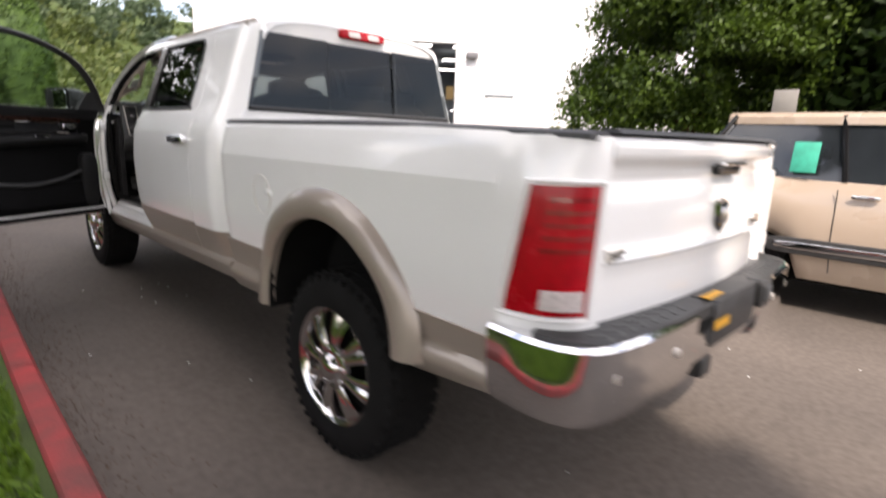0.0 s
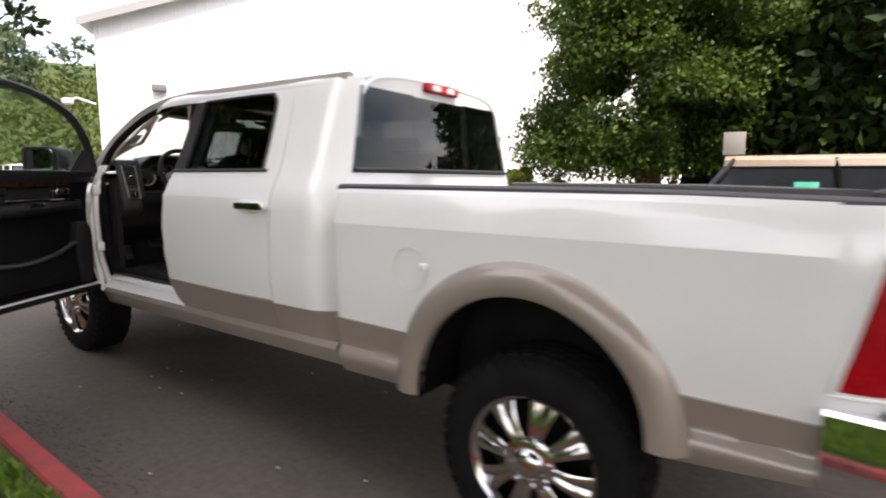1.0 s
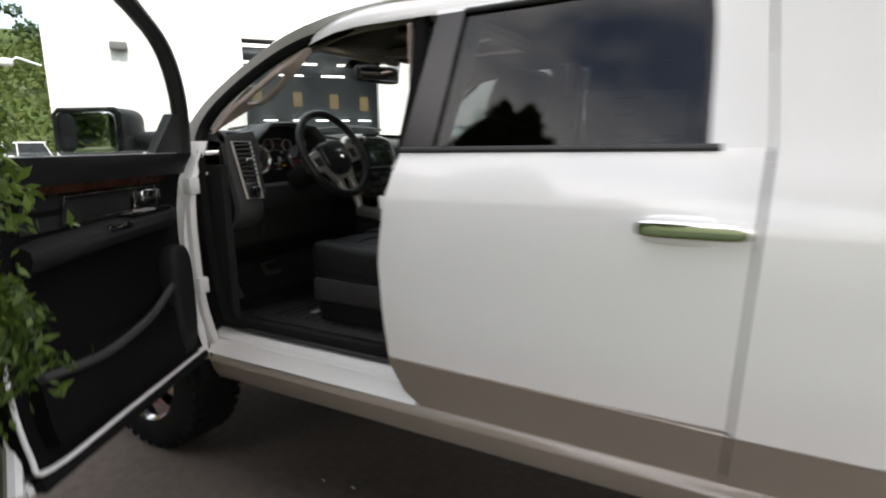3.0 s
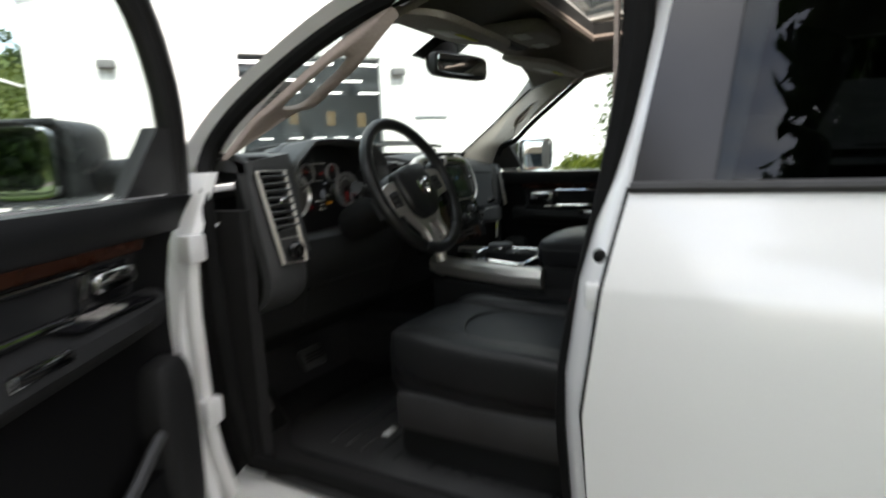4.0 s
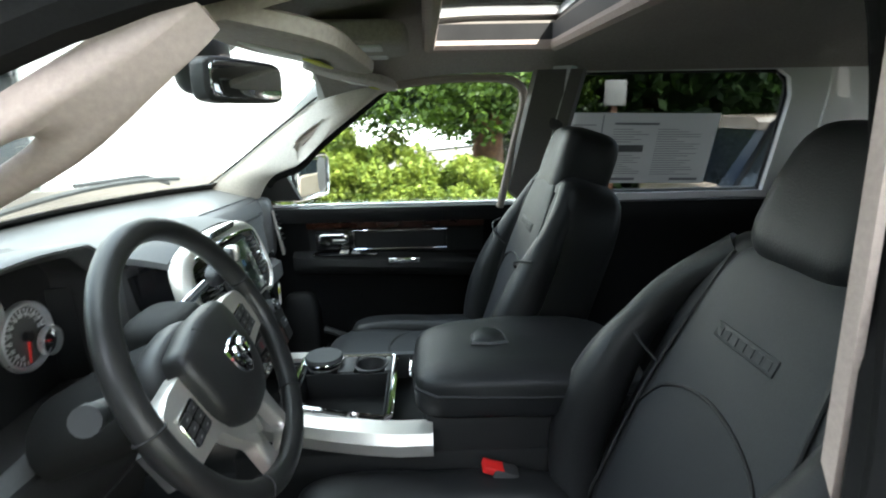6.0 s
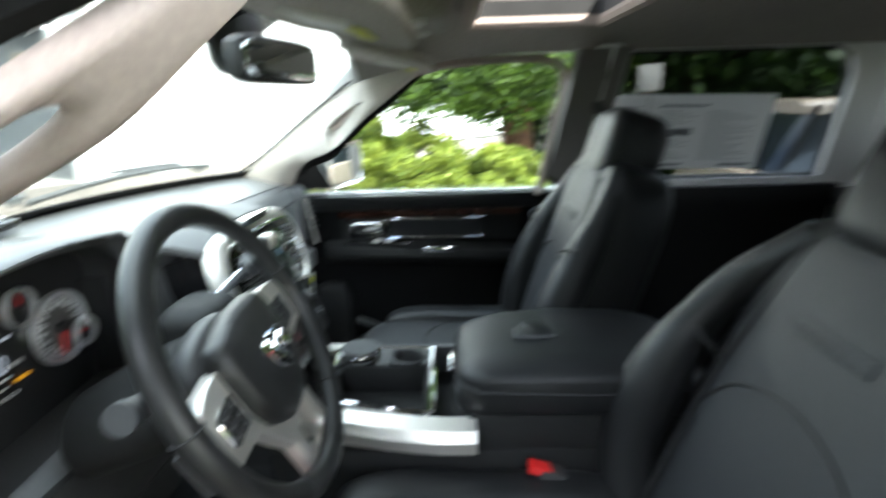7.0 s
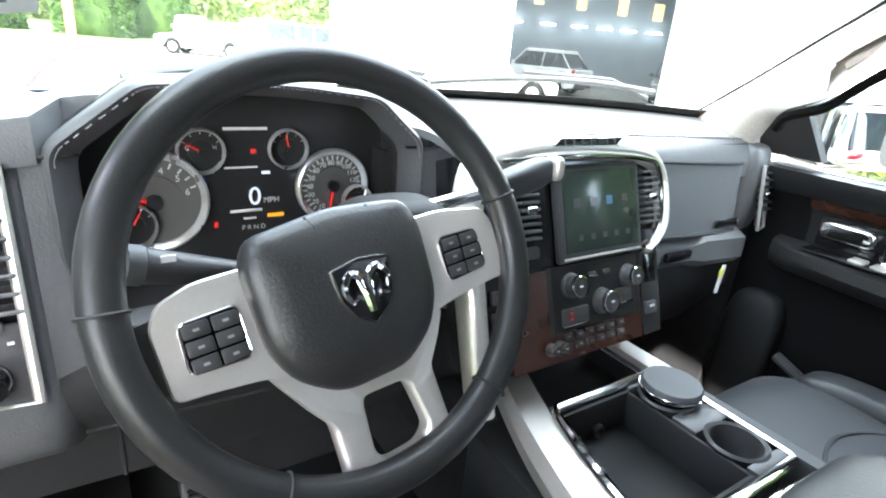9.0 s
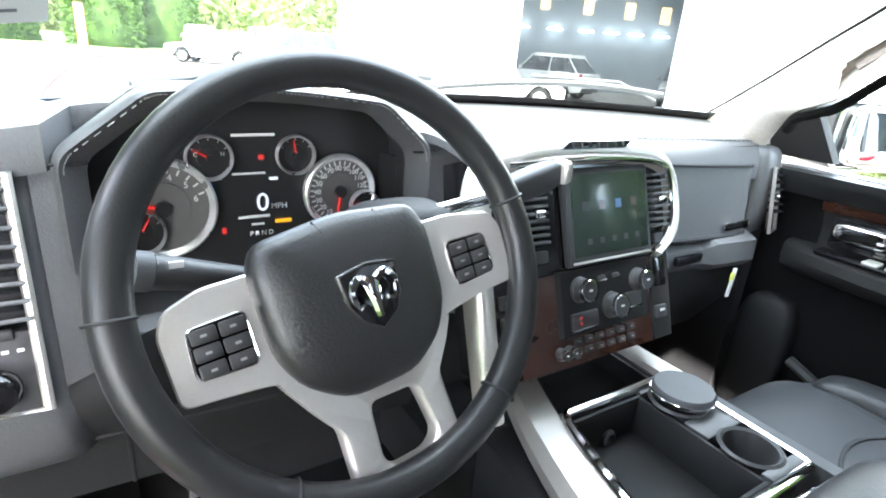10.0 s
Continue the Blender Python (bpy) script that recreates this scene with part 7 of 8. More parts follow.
    tbp("seat_seam", seat, M_SEAM, smooth_line([bk_pt(-0.186, 0.018, 0.30), bk_pt(-0.12, 0.021, 0.370), bk_pt(0, 0.0215, 0.400), bk_pt(0.12, 0.021, 0.370), bk_pt(0.186, 0.018, 0.30)], 5), 0.0035, 6)
    # pressed name on the back panel
    nm = bxp("pressed_name", seat, M_LEATHER2, bk_pt(0, 0.0205, 0.50), (0.15, 0.004, 0.026), 0.002, R)
    for k in range(7):
        bxp("pressed_bar", seat, M_LEATHER2, bk_pt(-0.06 + 0.02 * k, 0.0226, 0.50), (0.012, 0.002, 0.014), 0, R)
    bm = B()
    pillow(bm, bk_pt(0, -0.070 if s > 0 else -0.052, rest), (0.125, 0.085, 0.108 if s > 0 else 0.118), 0.45, 0.5, R, shape=lambda p: Vector((p.x * (1 - 0.12 * max(0, p.z / 0.11)), p.y + 0.02 * (p.x / 0.14) ** 2, p.z)))
    part("headrest", bm, M_LEATHER, seat, "black leather headrest")
    for k in (-1, 1):
        tbp("headrest_post", seat, M_CHROME, [bk_pt(k * 0.05, -0.045, 0.60), bk_pt(k * 0.05, -0.045 if s > 0 else -0.005, 0.70)], 0.007, 8)
    bxp("seat_base", seat, M_DASHLOW, (cx, 2.93, 0.90), (0.44, 0.50, 0.18), 0.03)
    bm = B()
    bx(bm, (cx + s * 0.245, 2.93, 0.97), (0.03, 0.46, 0.10), 0.014)
    part("seat_valance", bm, M_BLACK, seat)
for s in (-1, 1):
    front_seat(s)
bm = B()
pillow(bm, (0, 1.62, 1.05), (0.72, 0.25, 0.09), 0.35, 0.3)
bench = part("rear_bench", bm, M_LEATHER, truck, "black leather rear bench")
bm = B()
pillow(bm, (0, 1.34, 1.35), (0.72, 0.07, 0.33), 0.35, 0.3, Matrix.Rotation(radians(14), 3, "X"))
part("bench_back", bm, M_LEATHER, bench)
for x in (-0.45, 0.45):
    plp("headrest", bench, M_LEATHER, (x, 1.27, 1.66), (0.13, 0.05, 0.085), 0.45, 0.5)
# price sheet on the right rear window
bm = B()
def sheet(u, v):
    z = 1.600 + 0.255 * v
    return Vector((xs(z) - 0.020, 2.42 - 0.53 * u, z - 0.012 * u))
thick_grid(bm, sheet, steps(0, 1, 6), steps(0, 1, 4), lambda p: Vector((-0.0015, 0, 0)))
sh = part("price_sheet", bm, M_SHEET, truck, "printed white price sheet taped inside the window")
def sheet_bar(u0, u1, v0, v1):
    bm = B()
    thick_grid(bm, lambda u, v: sheet(u, v) + Vector((-0.0025, 0, 0)), (u0, u1), (v0, v1), lambda p: Vector((-0.0006, 0, 0)))
    part("print_bar", bm, M_PAPERGREY, sh)
rr = random.Random(6)
sheet_bar(0.215, 0.222, 0.02, 0.98)
sheet_bar(0.30, 0.52, 0.46, 0.56)
sheet_bar(0.30, 0.50, 0.04, 0.08)
sheet_bar(0.75, 0.95, 0.04, 0.08)
sheet_bar(0.30, 0.60, 0.84, 0.87)
for k in range(9):
    sheet_bar(0.30, 0.30 + rr.uniform(0.1, 0.25), 0.14 + 0.033 * k, 0.148 + 0.033 * k)
for k in range(20):
    sheet_bar(0.60, 0.60 + rr.uniform(0.12, 0.34), 0.13 + 0.034 * k, 0.138 + 0.034 * k)
for k in range(6):
    sheet_bar(0.30, 0.30 + rr.uniform(0.1, 0.25), 0.60 + 0.035 * k, 0.608 + 0.035 * k)
for k in range(8):
    sheet_bar(0.02, 0.02 + rr.uniform(0.1, 0.17), 0.2 + 0.09 * k, 0.212 + 0.09 * k)


# ---- front doors ----
def front_door(s, open_deg):
    zt = 1.555 if s < 0 else 1.535
    edge_r = [(0.685, 2.515), (0.74, 2.575), (0.84, 2.605), (1.2, 2.625), (1.42, 2.595), (zt, 2.565)]
    door = cab_panel("front_door", s, [(trim_z(3.0) + 0.002, 2.608, 3.575), *[(z, y + 0.004, 3.578 - 0.02 * (z > 1.5)) for z, y in edge_r[3:]]], M_WHITE, "white front door, %s" % ("standing open" if open_deg else "closed"))
    cab_panel("lower_panel", s, [(z, y + 0.004, 3.575) for z, y in edge_r[:3]] + [(trim_z(3.0), 2.608, 3.575)], M_TRIMPAINT, "warm silver lower panel", proud=0.003, parent=door)
    # window frame
    line = smooth_line([(2.572, 1.555, 0), (2.545, 1.80, 0), (2.512, 1.99, 0), (2.515, 2.045, 0), (2.60, 2.06, 0), (2.95, 2.03, 0), (3.26, 1.94, 0), (3.46, 1.79, 0), (3.60, 1.60, 0), (3.625, 1.55, 0)], 5)
    bm = B()
    tube(bm, [(s * (xs(p.y) - 0.018), p.x, p.y) for p in line], 0.024, 8)
    part("window_frame", bm, M_BLACK, door, "black window frame")
    bm = B()
    tube(bm, [(s * (xs(p.y) - 0.002), p.x, p.y + 0.008) for p in line], 0.012, 8)
    part("frame_skin", bm, M_WHITE, door)
    bm = B()
    tube(bm, [(s * (xs(p.y) - 0.042), 3.0 + (p.x - 3.0) * 1.012, 1.75 + (p.y - 1.75) * 1.012) for p in line], 0.012, 8)
    part("frame_jamb", bm, M_BLACK, door, "black frame edge")
    bm = B()
    top = [(p.x, p.y) for p in line[6:]]
    us, rows = steps(2.57, 3.60, 20), []
    def roof_at(y):
        best = 1.56
        for (a, za), (b, zb) in zip(top, top[1:]):
            if a <= y <= b:
                best = za + (zb - za) * (y - a) / (b - a)
        return max(1.56, best)
    def pane(y, v):
        z = zt - 0.005 + (roof_at(y) - zt + 0.005) * v
        return Vector((s * (xs(z) - 0.016), y, z))
    thick_grid(bm, pane, us, steps(0, 1, 6), lambda p: Vector((-s * 0.004, 0, 0)))
    part("window_pane", bm, M_CLEAR, door, "clear door glass").visible_shadow = False
    cab_panel("sail_panel", s, [(1.555, 3.40, 3.60), (1.70, 3.46, 3.53)], M_BLACK, "black corner panel", cols=3, proud=0.002, parent=door)
    # inner shell and card
    xi = lambda z: xs(z) - 0.095
    def inner(y0, y1, z0, z1, mat, name, out=0.0, ny=10, nz=8, bulge=0.0, label=""):
        bm = B()
        def f(u, v):
            z = z0 + (z1 - z0) * v
            return Vector((s * (xi(z) - out - bulge * math.sin(math.pi * min(1, max(0, v))) * math.sin(math.pi * u) ** 0.5), y0 + (y1 - y0) * u, z))
        thick_grid(bm, f, steps(0, 1, ny), steps(0, 1, nz), lambda p: Vector((s * 0.055, 0, 0)))
        return part(name, bm, mat, door, label)
    inner(2.60, 3.53, 0.748, zt - 0.010, M_DOORCARD, "door_card", label="black door card")
    bm = B()
    tube(bm, [(s * (xs(0.70) - 0.05), y, 0.705) for y in (2.58, 3.0, 3.55)] , 0.022, 8)
    tube(bm, [(s * (xs(z) - 0.05), 3.555, z) for z in steps(0.71, 1.54, 6)], 0.022, 8)
    tube(bm, [(s * (xs(z) - 0.05), lerp_rows(edge_r, z) + 0.02, z) for z in steps(0.71, 1.54, 8)], 0.022, 8)
    part("door_edge", bm, M_WHITE, door, "white painted door edge")
    bm = B()
    ln = smooth_line([(s * (xi(1.3) - 0.0), 2.625, 1.3), (s * (xi(1.0) - 0.002), 2.612, 1.0), (s * (xi(0.80) - 0.004), 2.605, 0.80), (s * (xi(0.74) - 0.006), 2.64, 0.742), (s * (xi(0.74) - 0.006), 3.0, 0.738), (s * (xi(0.74) - 0.006), 3.53, 0.738)], 5)
    tube(bm, ln, 0.007, 8)
    part("edge_strip", bm, M_WHITE, door, "white painted edge strip")
    bm = B()
    bx2(bm, s * (xs(0.70) - 0.10), s * (xs(0.70) - 0.045), 2.60, 3.54, 0.694, 0.728, 0.008)
    part("edge_seal", bm, M_RUBBER, door, "black rubber door seal")
    inner(2.61, 3.53, 1.475, zt - 0.002, M_LEATHER, "upper_pad", 0.014, bulge=0.014, label="soft padded door top")
    inner(2.72, 3.38, 1.452, 1.475, M_WOOD, "wood_strip", 0.018, nz=3, label="brown wood veneer strip")
    inner(2.72, 3.38, 1.350, 1.446, M_DASHLOW, "pull_recess", 0.006, nz=4, label="black pull recess")
    bm = B()
    fr = [(2.86, 1.440), (3.21, 1.440), (3.21, 1.365), (2.86, 1.365)]
    tube(bm, [(s * (xi(z) - 0.016), y, z) for y, z in fr], 0.005, 8, closed=True)
    part("chrome_frame", bm, M_CHROME, door, "chrome recess frame")
    inner(2.87, 3.20, 1.372, 1.432, M_LEATHER, "recess_pad", 0.012, nz=3, bulge=0.006)
    bm = B()
    pillow(bm, (s * (xi(1.41) - 0.028), 3.285, 1.412), (0.012, 0.058, 0.020), 0.4, 0.4)
    part("inner_handle", bm, M_CHROME, door, "chrome inner handle")
    bm = B()
    bx(bm, (s * (xi(1.41) - 0.012), 3.28, 1.405), (0.01, 0.15, 0.075), 0.004)
    part("handle_plate", bm, M_GLOSSBLACK, door)
    # armrest
    bm = B()
    sec = [(0.0, 1.355), (0.055, 1.352), (0.082, 1.342), (0.088, 1.318), (0.07, 1.290), (0.0, 1.265)]
    line2 = ((2.70, 0.55, -0.03), (2.78, 0.95, -0.02), (3.0, 1.0, -0.008), (3.25, 1.0, 0.0), (3.38, 0.9, 0.004), (3.44, 0.5, 0.004))
    loft(bm, [[(s * (xi(1.33) - a * k), y, z + dz) for a, z in sec] for y, k, dz in line2])
    ar = part("armrest", bm, M_DASHLOW, door, "padded black armrest")
    bm = B()
    bx(bm, (s * (xi(1.33) - 0.046), 3.24, 1.357), (0.05, 0.24, 0.008), 0.003)
    part("switch_plate", bm, M_GLOSSBLACK, door, "gloss black switch plate")
    for k in range(4):
        bm = B()
        bx(bm, (s * (xi(1.33) - 0.036 - 0.022 * (k % 2)), 3.20 + 0.045 * (k // 2), 1.363), (0.018, 0.032, 0.008), 0.003)
        part("window_switch", bm, M_SATIN, door)
    bm = B()
    bx(bm, (s * (xi(1.33) - 0.084), 3.02, 1.335), (0.012, 0.12, 0.022), 0.004)
    part("pull_trim", bm, M_CHROME, door, "chrome pull trim")
    # pocket and speaker
    inner(2.66, 3.34, 0.80, 0.98, M_DOORCARD, "map_pocket", 0.045, bulge=0.012, label="moulded door pocket")
    bm = B()
    tube(bm, smooth_line([(s * (xi(0.98) - 0.05), 2.66, 0.985), (s * (xi(0.98) - 0.065), 2.9, 0.965), (s * (xi(0.98) - 0.065), 3.15, 1.0), (s * (xi(1.0) - 0.05), 3.34, 1.06)], 5), 0.014, 8)
    part("pocket_rim", bm, M_BLACK, door)
    bm = B()
    pillow(bm, (s * (xi(1.0) - 0.02), 3.43, 0.98), (0.045, 0.075, 0.22), 0.5, 0.5)
    part("speaker_pod", bm, M_DASHLOW, door, "black speaker pod")
    # mirror
    zc = 1.635 if s < 0 else 1.615
    aim = Matrix.Translation((s * 1.04, 3.50, 0)) @ Matrix.Rotation(radians(-24 if s > 0 else 0), 4, "Z") @ Matrix.Translation((s * -1.04, -3.50, 0))
    bm = B()
    tube(bm, [(s * 0.90, 3.52, 1.595), (s * 1.0, 3.545, 1.60), (s * 1.07, 3.55, 1.615)], [0.045, 0.04, 0.045], 10)
    arm = part("mirror_arm", bm, M_BLACK, door)
    bm = B()
    pillow(bm, (s * 1.155, 3.525, zc), (0.145, 0.075, 0.095), 0.4, 0.4, shape=lambda p: Vector((p.x, p.y * (1 if p.y < 0 else 1.2), p.z)))
    part("mirror_housing", bm, M_BLACK, door, "black door mirror housing", at=aim)
    bm = B()
    pillow(bm, (s * 1.155, 3.452, zc), (0.120, 0.008, 0.078), 0.3, 0.3, Matrix.Rotation(radians(s * 8), 3, "Z"))
    part("mirror_glass", bm, M_MIRROR, door, at=aim)
    bm = B()
    tube(bm, [(s * (1.155 + 0.130 * a), 3.454, zc + 0.086 * b) for a, b in ((-1, -0.8), (-0.85, -1), (0.85, -1), (1, -0.8), (1, 0.8), (0.85, 1), (-0.85, 1), (-1, 0.8))], 0.008, 8, closed=True)
    part("mirror_rim", bm, M_CHROME if s > 0 else M_BLACK, door, at=aim)
    door_handle(s, 2.72, 1.365, door)
    if open_deg:
        h = Vector((s * 0.93, 3.58, 0))
        door.matrix_basis = Matrix.Translation(h + Vector((s * 0.06, 0.05, 0))) @ Matrix.Rotation(radians(s * open_deg), 4, "Z") @ Matrix.Translation(-h)
    return door


front_door(1, 0)
front_door(-1, 62)

# wipers
for x0, x1 in ((-0.55, 0.02), (0.05, 0.62)):
    pts = []
    for t in steps(0, 1, 10):
        x = x0 + (x1 - x0) * t
        p = screen_pt(x / 0.78, 0.135 + 0.05 * math.sin(2.4 * t))
        pts.append(p + Vector((0, 0.006, 0.012)))
    w = tbp("wiper", truck, M_BLACK, pts, 0.008, 6, "black wiper blade")
    tbp("wiper_arm", w, M_BLACK, [pts[4] + Vector((0, 0.008, 0.014)), pts[8] + Vector((0, 0.01, 0.012)), pts[10] + Vector((0.04, 0.05, -0.02))], 0.006, 6)


# ---- ground, kerb, grass ----
ROAD_EDGE = [(-2.1, -40), (-1.93, -10), (-1.84, 0.0), (-1.79, 3.0), (-1.72, 5.5), (-1.55, 12.0), (-1.2, 21.6), (-0.4, 30.3), (1.2, 36.5), (4.0, 41.4), (10.0, 46.0), (22.0, 50.0)]
def lie(y):
    """Height of the gently rising car park."""
    return -0.012 + 0.026 * max(0.0, min(y, 5.0)) + 0.012 * max(0.0, min(y - 5.0, 2.0))
edge = smooth_line([(x, y, lie(y)) for x, y in ROAD_EDGE], 10)
bm = B()
grid(bm, lambda u, v: Vector((u, v, lie(v))), (-2500, -200, -40, 0, 40, 200, 2500), (-2500, -200, -40, -12, -6, 0, 4, 5, 6, 7, 8, 40, 200, 2500))
ground = tagged(part("ground", bm, M_ASPHALT), "worn grey-brown asphalt of the car park", "ground", kind="structure")
bm = B()
def left_of(p, i, off):
    d = edge[min(i + 1, len(edge) - 1)] - edge[max(i - 1, 0)]
    d = Vector((d.x, d.y, 0)).normalized()
    return p + Vector((-d.y, d.x, 0)) * off
rows = [[left_of(p, i, 0.13) + Vector((0, 0, 0.125)), left_of(p, i, 1.2) + Vector((0, 0, 0.16)), left_of(p, i, 6) + Vector((0, 0, 0.22)), left_of(p, i, 26) + Vector((0, 0, 0.5)), left_of(p, i, 27) + Vector((0, 0, -0.3))] for i, p in enumerate(edge)]
loft(bm, rows, closed=False)
tagged(part("lawn", bm, M_TURF), "green lawn behind the red kerb", "lawn", kind="structure")
kerb = tagged(new("kerb"), "red painted concrete kerb with worn edges", "kerb", kind="structure")
total = 0.0
cuts = [0]
for i in range(1, len(edge)):
    total += (edge[i] - edge[i - 1]).length
    if total > 1.0:
        cuts.append(i)
        total = 0.0
def at_len(t):
    acc = 0.0
    for a, b in zip(edge, edge[1:]):
        l = (b - a).length
        if acc + l >= t:
            return a + (b - a) * ((t - acc) / l), (b - a).normalized()
        acc += l
    return edge[-1], (edge[-1] - edge[-2]).normalized()
t = 20.0
rng = random.Random(4)
while t < 98:
    ln = 2.4
    bm = B()
    rings = []
    for k in range(5):
        p, d = at_len(t + 0.006 + (ln - 0.012) * k / 4)
        n = Vector((-d.y, d.x, 0))
        lift = rng.uniform(-0.003, 0.003)
        rings.append([p + n * a + Vector((0, 0, z + lift)) for a, z in ((0.0, -0.03), (0.004, 0.105), (0.025, 0.135), (0.05, 0.142), (0.12, 0.142), (0.135, 0.13), (0.135, -0.03))])
    loft(bm, rings)
    part("kerb_stone", bm, M_KERB, kerb)
    t += ln
# soil strip in front of the kerb foot, with litter
bm = B()
litter = random.Random(8)
for _ in range(1500):
    y = litter.uniform(-1.5, 6.5)
    x = lerp_rows([(-10, -1.93), (0, -1.84), (3, -1.79), (6.5, -1.69)], y) + abs(litter.gauss(0, 0.15)) + 0.012
    bx(bm, (x, y, 0.004 + lie(y)), (litter.uniform(0.003, 0.010), litter.uniform(0.003, 0.007), 0.003), 0, 1, Matrix.Rotation(litter.uniform(0, 3), 3, "Z"))
tagged(part("kerb_litter", bm, M_SOIL), "brown leaf litter and soil along the kerb foot", "litter", kind="stuff")
bm = B()
for _ in range(60):
    y = litter.uniform(-3, 4.5)
    bx(bm, (litter.uniform(-1.7, 3.5), y, 0.003 + lie(y)), (litter.uniform(0.006, 0.014), litter.uniform(0.005, 0.011), 0.004), 0, 1, Matrix.Rotation(litter.uniform(0, 3), 3, "Z"))
tagged(part("ground_litter", bm, M_PAPER), "pale petals and grit on the asphalt", "litter", kind="stuff")
rng = np.random.default_rng(3)
gx = rng.uniform(-3.6, 0, 60000)
gy = rng.uniform(-2.5, 7.0, 60000)
ex = np.interp(gy, [-10, 0, 3, 5.5, 12], [-1.93, -1.84, -1.79, -1.72, -1.55]) - 0.19
keep = gx < ex - 0.0
pts = np.stack([gx, gy, 0.175 + 0.026 * np.clip(gy, 0, 5.9)], 1)[keep]
leaves("grass", pts, 0.028, L_GRASS, long=2.6, up=2.2, seed=5)
tagged(bpy.data.objects["grass"], "short green grass blades on the lawn", "grass", kind="stuff")


# ---- trees and bushes ----
def tree(name, label, at, height, crown_low, radius, leaf, leaf_size, seed, clumps=60, per=420, trunk=0.22, cone=0.35, squash=0.8, lean=(0, 0), limbs=7, core=0.0, clear=None):
    """A tapered trunk with limbs and a crown of many leaves in uneven clumps. cone: how far the crown narrows upwards."""
    r = random.Random(seed)
    t = thing(name, label, "tree", (at[0], at[1], 0))
    bm = B()
    line = [Vector((lean[0] * k / 6 + r.uniform(-0.04, 0.04), lean[1] * k / 6 + r.uniform(-0.04, 0.04), height * 0.92 * k / 6 - 0.05)) for k in range(7)]
    tube(bm, smooth_line(line, 3), [trunk * (1.25 - 1.1 * k / 18) for k in range(19)], 10)
    tk = part("trunk", bm, M_BARK, t, "brown bark trunk")
    cl = []
    for k in range(clumps):
        z = crown_low + (height - crown_low) * (k + r.random()) / clumps
        f = (z - crown_low) / (height - crown_low)
        prof = (1 - cone * f) * (0.75 + 0.25 * math.sin(min(1, f * 4) * math.pi / 2)) * math.sqrt(max(0.05, 1 - max(0, f - 0.6) ** 2 / 0.17))
        a = r.uniform(0, 2 * math.pi)
        d = radius * prof * math.sqrt(r.uniform(0.15, 1.0))
        s = radius * r.uniform(0.20, 0.36)
        cl.append((d * math.cos(a) + lean[0] * f, d * math.sin(a) + lean[1] * f, z, s, s, s * squash))
    for k in range(limbs):
        c = cl[int(len(cl) * (k + 0.5) / limbs)]
        z0 = max(0.3, c[2] - 0.35 * radius)
        bm = B()
        tube(bm, smooth_line([(0, 0, z0), (c[0] * 0.5, c[1] * 0.5, (z0 + c[2]) / 2 + 0.05), (c[0], c[1], c[2])], 4), [trunk * 0.4 * (1 - 0.085 * j) for j in range(9)], 6)
        part("limb", bm, M_BARK, tk)
    pts = clump_points(cl, per, seed)
    if clear:
        q = pts + np.array([at[0], at[1], 0])
        pts = pts[~((q[:, 0] < clear[0]) & (np.abs(q[:, 1] - clear[1]) < 0.75) & (q[:, 2] < clear[2]))]
    leaves("crown", pts, leaf_size, leaf, t, seed=seed)
    if core:
        bm = B()
        pillow(bm, (lean[0] / 2, lean[1] / 2, (crown_low + height) / 2), (radius * core, radius * core, (height - crown_low) * 0.5 * core), 0.8, 1.0, nu=18, nv=10, shape=lambda p: p * (1 + 0.12 * math.sin(p.z * 3 + p.x * 4) * math.cos(p.y * 5)))
        part("inner_crown", bm, leaf, t, "dense dark inner foliage")
    return t


tree("cedar_tree", "dense green cedar tree with a red-brown trunk by the white wall", (8.0, 1.9), 7.6, 1.75, 2.35, L_CEDAR, 0.060, 11, clumps=200, per=950, trunk=0.24, squash=0.55, clear=(7.5, 0.45, 2.7))
tree("dark_tree", "dark green tree in shade behind the parked beige car", (10.6, -1.8), 8.5, 0.3, 3.5, L_DARK, 0.16, 12, clumps=150, per=560)


def bush(name, label, centre, size, leaf, leaf_size, seed, clumps=48, per=300):
    r = random.Random(seed)
    t = thing(name, label, "bush", (centre[0], centre[1], 0))
    cl = []
    for _ in range(clumps):
        a, d = r.uniform(0, 6.28), math.sqrt(r.random()) * 0.8
        h = r.uniform(0.2, 1.0) * (1 - 0.35 * d * d)
        s = r.uniform(0.14, 0.30)
        cl.append((size[0] * d * math.cos(a), size[1] * d * math.sin(a), size[2] * h * 0.88, s * size[0] * 0.8, s * size[1] * 0.8, s * size[2] * 0.45))
    bm = B()
    for c in cl[:9]:
        tube(bm, [(c[0] * 0.15, c[1] * 0.15, 0), (c[0] * 0.6, c[1] * 0.6, c[2] * 0.55), (c[0], c[1], c[2])], [0.02, 0.014, 0.006], 5)
    part("stems", bm, M_BARK, t)
    leaves("foliage", clump_points(cl, per, seed), leaf_size, leaf, t, seed=seed, up=0.3)


for k, (x, y, sx, sy, sz) in enumerate(((6.3, 4.6, 0.85, 0.9, 1.75), (6.4, 3.5, 1.0, 1.0, 1.58), (6.0, 2.5, 0.9, 0.9, 1.40), (7.3, 4.2, 1.1, 1.1, 1.95), (6.9, 1.2, 0.9, 0.9, 1.2))):
    bush("bush", "bright yellow-green shrub in the planting bed", (x, y), (sx, sy, sz), L_BUSH, 0.05, 30 + k, clumps=60, per=420)


